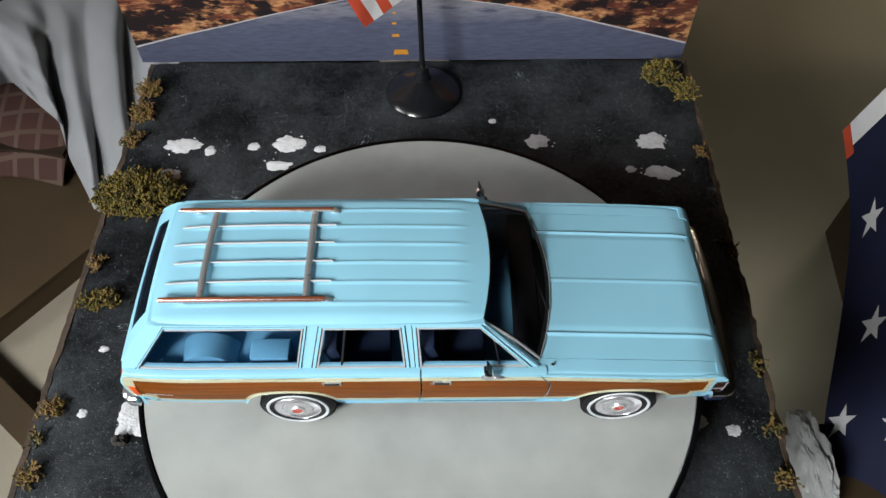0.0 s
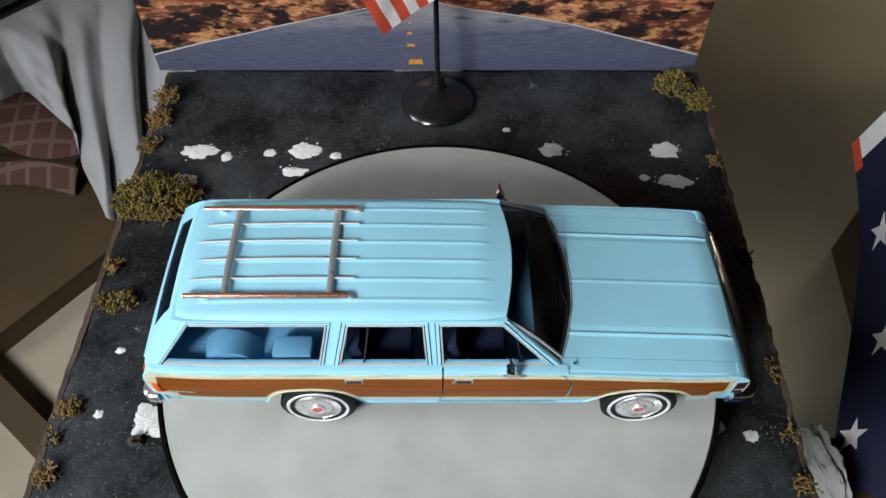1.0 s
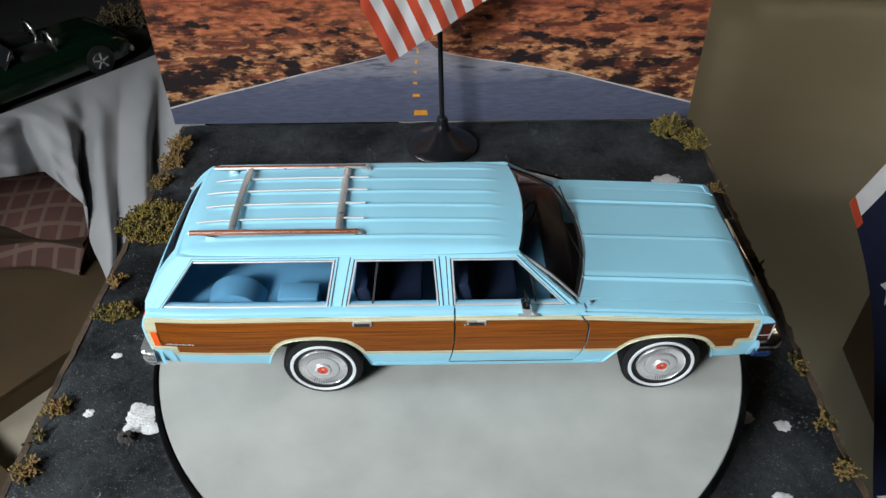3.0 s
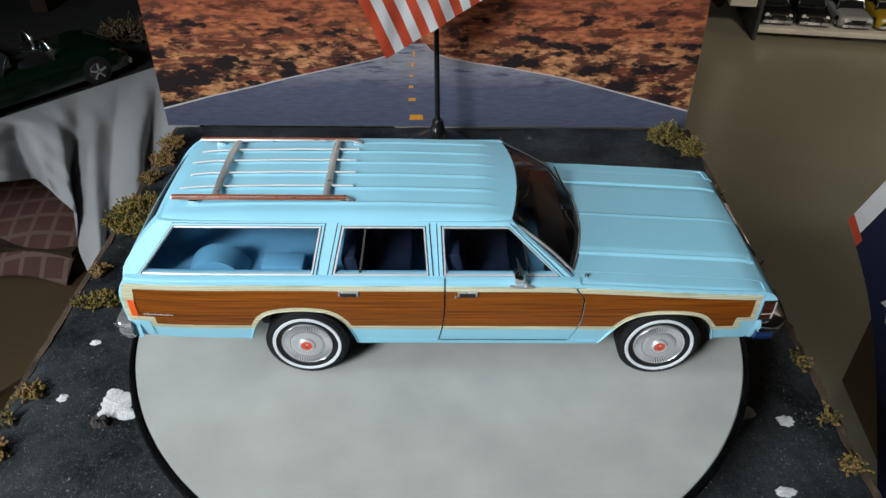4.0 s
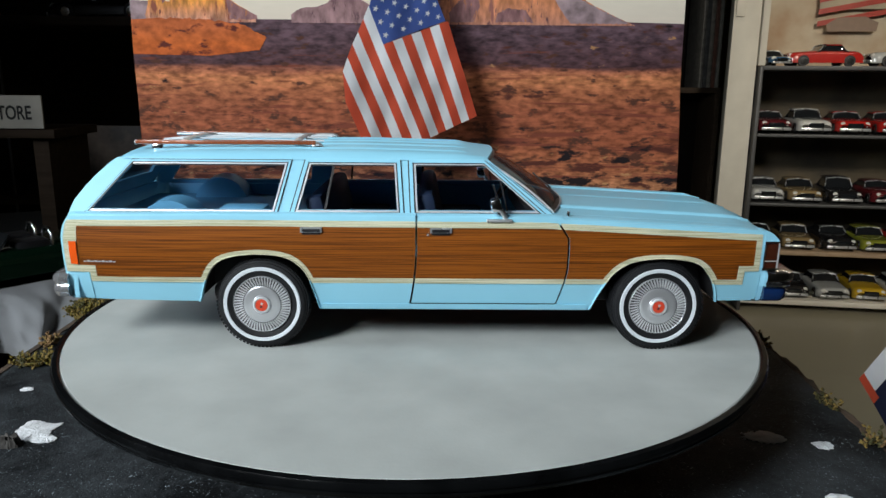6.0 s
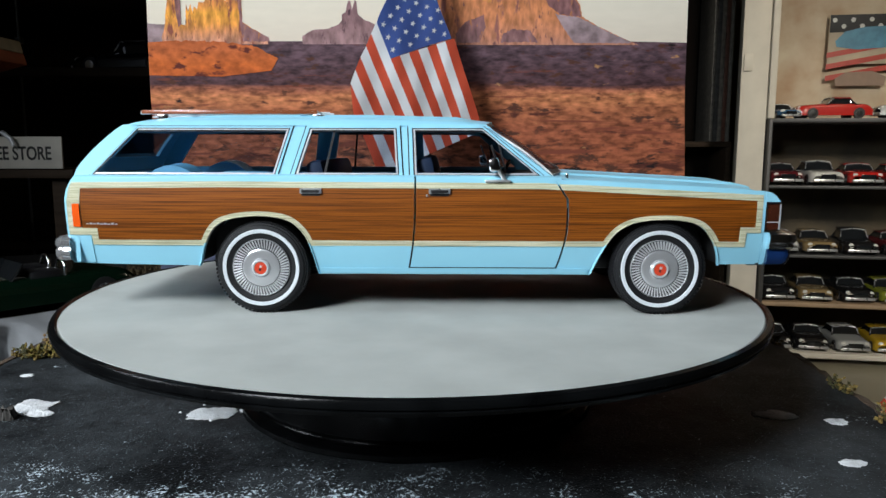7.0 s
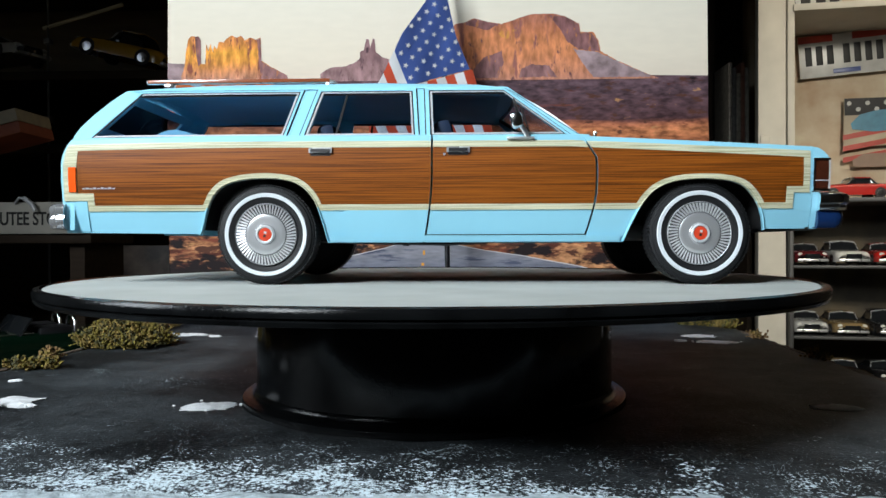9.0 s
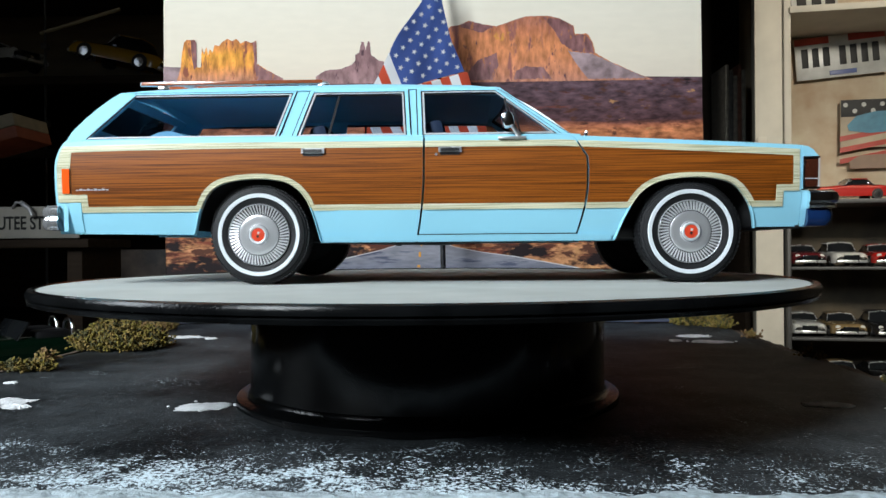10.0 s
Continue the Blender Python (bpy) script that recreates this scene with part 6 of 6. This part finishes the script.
# ---- dark display cupboard at the back left ----
cup = thing("display_cupboard", "dark wooden display cupboard with open shelves", "cupboard", at=(-0.004, -0.003, 0.028))
part("back_panel", box(-1.35, -0.30, 1.58, 1.60, FZ - 0.028, 0.353), DARKWOOD, cup)
# same back, upper part coloured paler in place of light reaching it
part("back_panel", box(-1.35, -0.30, 1.58, 1.60, 0.355, 1.10), mat("lit_grey_brown_board", (0.20, 0.165, 0.115), 0.8, 0, 0.3, 7, stretch=(1, 6, 6)), cup, "upper back board in a paler grey-brown standing in for light on it")
for z in (-0.42, 0.20, 0.355, 0.62):
    part("shelf", box(-1.35, -0.30, 1.20, 1.58, z - 0.018, z, 0.002), DARKWOOD, cup)
POSTM = mat("dull_steel", (0.10, 0.10, 0.10), 0.5, 0.4)
post = part("post", lathe([(0.0025, 0.0), (0.0025, 1.04)], 12), POSTM, cup, "thin metal upright")
post.location = (-0.895, 1.21, -0.42)
for z in (0.255, 0.42):
    part("clip", box(-0.902, -0.888, 1.203, 1.219, z - 0.006, z + 0.006, 0.002), POSTM, cup)
stick = tube([(-0.905, 1.21, 0.448), (-0.742, 1.23, 0.503)], 0.004)
tagged(moved(mesh_ob("wooden_stick", stick, mat("weathered_wood", (0.46, 0.39, 0.26), 0.8)), -0.004, -0.003, 0.028), "pale wooden stick lying over the shelf cars", "stick")
YEL = paint("yellow_paint", (0.50, 0.27, 0.025))
BLK = paint("black_paint", (0.010, 0.010, 0.012))
model_car("yellow_model_car", "yellow and black model car on the dark shelf", pose(-0.765, 1.277, 0.413, 0, -13, 176), YEL, 0.21, group="cars in the dark cupboard")
model_car("black_model_car", "black model car on the dark shelf", pose(-1.12, 1.337, 0.228, 0, 0, 10), BLK, 0.25, group="cars in the dark cupboard")
model_car("black_model_car", "black model car on the dark shelf", pose(-0.72, 1.347, 0.228, 0, 0, 170), BLK, 0.25, group="cars in the dark cupboard")
model_car("white_model_car", "white model car on the dark shelf", pose(-1.10, 1.337, 0.428, 0, 0, -20), paint("white_paint", (0.5, 0.5, 0.48)), 0.25, group="cars in the dark cupboard")
tagged(mesh_ob("photo_print", box(-0.757, -0.690, 1.156, 1.160, -0.2349, -0.154, 0.001), mat("pale_photo_print", (0.36, 0.37, 0.36), 0.5, 0, 0.35, 22)), "small pale photo print leaning on a brown picture", "photo")
tagged(mesh_ob("brown_picture", box(-0.775, -0.600, 1.163, 1.170, -0.2349, 0.015, 0.002), mat("patchy_brown_print", (0.20, 0.145, 0.11), 0.5, 0, 0.8, 16, colour2=(0.035, 0.022, 0.017), contrast=0.08)), "patchy brown framed picture leaning behind the display table", "picture")
slab("dark_chest", [(-0.86, 1.08), (-0.54, 1.08), (-0.54, 1.178), (-0.86, 1.178)], FZ, -0.235, DARKWOOD, None, "dark wooden chest behind the display table", "chest")
part("shelf", box(-1.35, -0.30, 1.185, 1.58, -0.178, -0.160, 0.002), DARKWOOD, cup)

# the shop sign on its little rail
SIGNW = mat("sign_white", (0.50, 0.47, 0.41), 0.7, 0, 0.2, 30)
INK = mat("black_ink", (0.010, 0.010, 0.010), 0.6)
sign = thing("shop_sign", "narrow white sign with hand-drawn black capitals", "sign", at=(-0.004, 0.003, 0.018))
part("sign_board", box(-0.830, -0.597, 0.7800, 0.7840, 0.0150, 0.0640, 0.001), SIGNW, sign)
txt = bpy.data.curves.new("lettering", "FONT")
txt.body, txt.size, txt.extrude, txt.align_x = "ROUTEE STORE", 0.0285, 0.0002, "RIGHT"
txt.space_character, txt.offset = 0.98, 0.0005
lt = new("lettering_source", txt)
dg = bpy.context.evaluated_depsgraph_get()
me = bpy.data.meshes.new_from_object(lt.evaluated_get(dg))
bpy.data.objects.remove(lt)
me.materials.append(INK)
letters = new("lettering", me)
letters.parent = sign
letters.matrix_local = pose(-0.613, 0.7793, 0.0290, 90, 0, 0) @ Matrix.Diagonal((0.72, 1.0, 1.0, 1.0))
part("hook", tube([(-0.70, 0.778, 0.062), (-0.690, 0.772, 0.070), (-0.675, 0.772, 0.068)], 0.002), SATIN, sign)
part("hook", tube([(-0.685, 0.776, 0.070), (-0.668, 0.770, 0.060), (-0.664, 0.770, 0.050)], 0.0035), SATIN, sign)
rail = thing("sign_shelf", "dark wooden shelf board carrying the sign", "shelf", at=(-0.004, 0.003, 0.018))
part("board", box(-1.10, -0.585, 0.785, 0.93, 0.000, 0.014, 0.002), DARKWOOD, rail)
for x in (-1.06, -0.615):
    part("upright", box(x - 0.012, x + 0.012, 0.80, 0.93, LTZ - 0.018, 0.000, 0.001), DARKWOOD, rail)
cabx = thing("red_card_tray", "red and cream card tray jutting from the dark shelf", "tray", at=(-0.004, 0.003, 0.018))
for z0, z1, nm, mm in ((0.200, 0.222, "tray", mat("red_card", (0.60, 0.18, 0.10), 0.6, 0, 0.3, 30)), (0.2225, 0.246, "cover", mat("cream_card", (0.66, 0.58, 0.42), 0.7, 0, 0.3, 30))):
    card = box(-1.05, -0.815, 0.97, 1.08, z0, z1, 0.002)
    bmesh.ops.rotate(card, verts=card.verts, cent=(-0.82, 1.0, 0.222), matrix=Matrix.Rotation(radians(-14), 3, "Y"))
    part(nm, card, mm, cabx)
part("upright", box(-1.08, -1.05, 1.00, 1.06, 0.014, 0.200, 0.002), DARKWOOD, cabx)
part("foot", box(-1.10, -1.02, 0.86, 1.10, 0.000, 0.014, 0.002), DARKWOOD, cabx)

# ---- shelf unit with rows of model cars at the right ----
SX, SY, SANG = 0.948, 2.14, -9.0
SM = pose(SX, SY, 0, 0, 0, SANG)
SHELFM = mat("grey_white_shelf_paint", (0.64, 0.60, 0.51), 0.6, 0, 0.15, 12)
POSTER = mat("faded_beige_poster", (0.58, 0.51, 0.38), 0.7, 0, 0.5, 7, colour2=(0.36, 0.22, 0.12), detail=4)
SHELFDARK = mat("dark_grey_shelf", (0.05, 0.05, 0.05), 0.5, 0, 0.3, 12)
SHELFWOOD = mat("light_shelf_wood", (0.36, 0.25, 0.15), 0.6, 0, 0.3, 8, stretch=(1, 8, 8))
unit = thing("shelf_unit", "white wall shelf unit with dark boards and car rows", "shelf unit")
unit.matrix_world = SM
LEVELS = [(0.790, SHELFM, 0.022), (0.162, SHELFDARK, 0.014), (-0.056, SHELFDARK, 0.010), (-0.285, SHELFDARK, 0.010), (-0.447, SHELFWOOD, 0.014), (-0.618, SHELFM, 0.018)]
for z, m, h in LEVELS:
    part("shelf_board", box(0.100, 1.30, -0.02, 0.30, z - h, z, 0.002), m, unit)
part("post", box(-0.004, 0.082, 0.0, 0.05, -0.560, 1.2, 0.003), SHELFM, unit)
part("side_panel", box(0.0845, 0.106, -0.01, 0.30, 0.163, 1.2, 0.002), SHELFM, unit)
part("side_panel", box(0.086, 0.098, -0.03, 0.30, FZ, 0.161, 0.002), SHELFDARK, unit)
part("switch_plate", box(0.108, 0.152, 0.292, 0.298, 0.395, 0.455, 0.002), SHELFM, unit)
part("switch_plate", box(0.002, 0.030, -0.006, -0.001, 0.315, 0.370, 0.002), SHELFM, unit)
part("back_panel", box(0.098, 1.30, 0.300, 0.315, 0.149, 1.2), POSTER, unit)
# lower back panel behind the car rows, coloured darker than the upper one
part("back_panel", box(0.098, 1.30, 0.300, 0.315, FZ, 0.148), mat("dark_brown_backing", (0.11, 0.085, 0.05), 0.8, 0, 0.6, 6, colour2=(0.03, 0.025, 0.018), detail=4), unit)

cols = {"red": (0.42, 0.02, 0.015), "white": (0.55, 0.55, 0.52), "silver": (0.38, 0.39, 0.38), "black": (0.012, 0.012, 0.013), "gold": (0.24, 0.17, 0.08), "lime": (0.22, 0.24, 0.03), "yellow": (0.52, 0.33, 0.02), "maroon": (0.10, 0.012, 0.015), "blue": (0.03, 0.10, 0.20), "green": (0.02, 0.05, 0.03)}
paints = {k: paint(k + "_shelf_paint", c) for k, c in cols.items()}
ROWS = [(0.162, True, ["red", "silver", "white"]), (-0.056, False, ["maroon", "white", "red", "red", "silver", "black"]), (-0.285, False, ["silver", "gold", "black", "maroon", "silver", "black"]), (-0.447, False, ["black", "gold", "black", "lime", "red", "silver"]), (-0.618, False, ["black", "black", "silver", "yellow", "white", "maroon"])]
for z, side_on, names in ROWS:
    x = 0.300 if side_on else 0.160
    for nm in names:
        rx = random.uniform(-0.004, 0.004)
        model_car(nm + "_model_car", nm + " model car parked " + ("side-on" if side_on else "nose out") + " on the shelf", SM @ pose(x + rx, 0.085 if side_on else 0.110, z, 0, 0, (180 if side_on else -90) + random.uniform(-4, 4)), paints[nm], 0.235 if side_on else 0.23, 0.110, random.choice((0.046, 0.050)), top=random.choice((0.072, 0.080)), group="model cars on the shelf unit")
        x += 0.262 if side_on else 0.124
model_car("blue_model_car", "small dark blue model car standing nose out on the shelf", SM @ pose(0.150, 0.10, 0.162, 0, 0, -80), paints["blue"], 0.17, 0.076, 0.034, top=0.052, group="model cars on the shelf unit", wheel=0.012)

# pictures and plates on the back panel of the unit
plate = thing("number_plate", "white metal number plate with a red top band", "number plate")
PLATEW = mat("plate_white", (0.55, 0.55, 0.52), 0.3, 0, 0.2, 25)
PLATER = mat("plate_red", (0.42, 0.05, 0.03), 0.35, 0, 0.2, 25)
plate.matrix_world = SM @ pose(0.341, 0.270, 0.690, 0, -4, 0)
part("plate", box(-0.150, 0.150, 0, 0.003, -0.075, 0.075, 0.001), PLATEW, plate)
part("top_band", box(-0.150, -0.035, -0.0015, 0.0, 0.050, 0.075, 0.0005), PLATER, plate)
part("top_band", box(0.030, 0.150, -0.0015, 0.0, 0.050, 0.075, 0.0005), PLATER, plate)
for k, x in enumerate((-0.118, -0.082, -0.046, 0.008, 0.044, 0.080, 0.116)):
    part("ink_bar", box(x - 0.011, x + 0.011, -0.002, 0.0, -0.032, 0.036, 0.0005), INK, plate)
part("ink_bar", box(-0.04, 0.05, -0.002, 0.0, -0.066, -0.050, 0.0005), mat("plate_blue", (0.10, 0.13, 0.30), 0.4), plate)
plate2 = thing("number_plate", "grey metal number plate with dark characters", "number plate")
plate2.matrix_world = SM @ pose(0.232, 0.262, 0.870, 0, -4, 0)
part("plate", box(-0.10, 0.10, 0, 0.003, -0.062, 0.075, 0.001), PLATEW, plate2)
for x in (-0.07, -0.02, 0.03, 0.075):
    part("ink_bar", box(x - 0.016, x + 0.016, -0.002, 0.0, -0.040, 0.030, 0.0005), INK, plate2)

tin = thing("tin_sign", "tin sign of a blue car over stars and stripes", "sign")
tin.matrix_world = SM @ pose(0.452, 0.270, 0.420, 0, 0, 0)
CREAM = mat("cream_poster", (0.50, 0.42, 0.30), 0.6, 0, 0.4, 10)
part("panel", box(-0.112, 0.160, 0, 0.002, -0.060, 0.110, 0.001), CREAM, tin)
part("star_band", box(-0.110, 0.160, -0.0015, 0, 0.050, 0.110, 0.0004), INK, tin)
for k in range(9):
    part("star", lathe([(0.0001, 0.0), (0.008, 0.0004), (0.0085, 0.001)], 8, "y"), PLATEW, tin).location = (-0.095 + 0.030 * k, -0.0022, 0.092 - 0.022 * (k % 2))
for k in range(3):
    part("stripe", prism([(-0.115, -0.02 - 0.040 * k), (0.16, 0.03 - 0.040 * k), (0.16, 0.012 - 0.040 * k), (-0.115, -0.038 - 0.040 * k)], -0.0018, 0), PLATER, tin)
part("painted_car", prism([(-0.09, 0.020), (-0.06, 0.052), (0.0, 0.066), (0.10, 0.070), (0.16, 0.060), (0.16, 0.0), (-0.02, -0.010), (-0.085, 0.0)], -0.0030, -0.0018), mat("printed_teal_car", (0.06, 0.24, 0.36), 0.4, 0, 0.4, 30), tin)
part("painted_car", prism([(-0.08, -0.135), (0.08, -0.135), (0.085, -0.105), (0.04, -0.085), (-0.05, -0.088), (-0.085, -0.11)], -0.0030, -0.0018), mat("faded_brown", (0.25, 0.17, 0.12), 0.6), tin)

# narrow magazines in the dark gap beside the unit
for k in range(5):
    x = 0.945 + 0.0150 * k
    mg = box(x, x + 0.013, 2.42, 2.58, 0.089, 0.68 - 0.02 * (k % 3), 0.001)
    tagged(mesh_ob("magazine", mg, mat("magazine_spine", ((0.20, 0.19, 0.17), (0.10, 0.10, 0.10), (0.24, 0.22, 0.19), (0.16, 0.07, 0.05))[k % 4], 0.5, 0, 0.5, 60)), "grey worn magazine standing in the dark rack", "magazine", "magazines in the rack")
rk = thing("magazine_rack", "dark rack holding the magazines", "rack")
part("shelf", box(0.60, 1.030, 2.42, 2.60, 0.069, 0.089, 0.002), DARKWOOD, rk)
part("side", box(0.60, 0.62, 2.40, 2.60, FZ, 0.069, 0.002), DARKWOOD, rk)
part("side", box(1.010, 1.030, 2.42, 2.60, FZ, 0.069, 0.002), DARKWOOD, rk)

# ---- starry flag and plastic bag at the right ----
NAVY = mat("navy_flag_cloth", (0.008, 0.013, 0.050), 0.8, 0, 0.3, 30, 0.4, 900)
bigflag = thing("draped_star_flag", "navy cloth flag with white stars draped over a box", "flag", at=(0.008, 0.002, 0.007))


def big_at(u, v, o=0.0):
    top = Vector((0.392, 0.322, -0.178)).lerp(Vector((0.640, 0.540, -0.100)), u)
    bot = Vector((0.366, -0.020, -0.400)).lerp(Vector((0.680, 0.000, -0.400)), u)
    p = top.lerp(bot, v)
    f = 0.012 * math.sin(u * 9 + v * 5) * v + 0.006 * math.sin(v * 13 + u * 4)
    p += Vector((-0.4, -0.75, 0.5)) * (f + o)
    p.x += 0.010 * math.sin(v * 6.0) * (1 - u)
    return tuple(p)


def big_piece(u0, u1, v0, v1, o=0.0, nu=30, nv=40):
    return grid_shell(lambda u, v: big_at(lerp(u0, u1, u), lerp(v0, v1, v), o), nu, nv, lambda u, v: big_at(lerp(u0, u1, u), lerp(v0, v1, v), o - 0.0008))


part("field", big_piece(0, 1, 0.05, 1), NAVY, bigflag)
part("border", big_piece(0, 1, 0.0, 0.052, 0.0004, 30, 4), FLAGWHITE, bigflag, "white hem")
part("hem_corner", big_piece(0, 0.035, 0.0, 0.07, 0.0012, 3, 3), FLAGRED, bigflag)
for k, (u, v) in enumerate([(0.10, 0.26), (0.14, 0.52), (0.30, 0.40), (0.06, 0.74), (0.26, 0.78), (0.42, 0.62), (0.45, 0.22), (0.58, 0.50), (0.40, 0.92), (0.16, 0.95), (0.70, 0.30)]):
    p = Vector(big_at(u, v, 0.0016))
    ax = (Vector(big_at(u + 0.02, v, 0.0016)) - p).normalized()
    az = (Vector(big_at(u, v - 0.02, 0.0016)) - p).normalized()
    bm = bmesh.new()
    star(bm, p, 0.019, ax, az, 0.25)
    part("star", bm, FLAGWHITE, bigflag, "", False)
slab("carton", [(0.62, 0.20), (0.95, 0.20), (0.95, 0.62), (0.66, 0.56)], FZ, -0.300, BROWNBOX, None, "brown carton under the starry flag", "box")
BAG = mat("white_plastic_film", (0.42, 0.44, 0.44), 0.35, 0, 0.2, 40, 0.4, 120)
bag = bmesh.new()
bmesh.ops.create_icosphere(bag, subdivisions=5, radius=1.0)
for v in bag.verts:
    p = v.co.copy()
    w = 1 + 0.30 * noise.noise(p * 1.9) + 0.20 * abs(noise.noise(p * 4.3 + Vector((3, 1, 0)))) + 0.08 * noise.noise(p * 11)
    v.co = Vector((0.352 + 0.013 * p.x * w, 0.040 + 0.050 * p.y * w, -0.345 + 0.032 * p.z * w))
tagged(mesh_ob("plastic_bag", bag, BAG), "crumpled white plastic bag beside the flag", "bag")
slab("bag_carton", [(0.330, 0.01), (0.48, -0.01), (0.48, 0.10), (0.335, 0.09)], FZ, -0.372, BROWNBOX, None, "small brown carton under the plastic bag", "box")
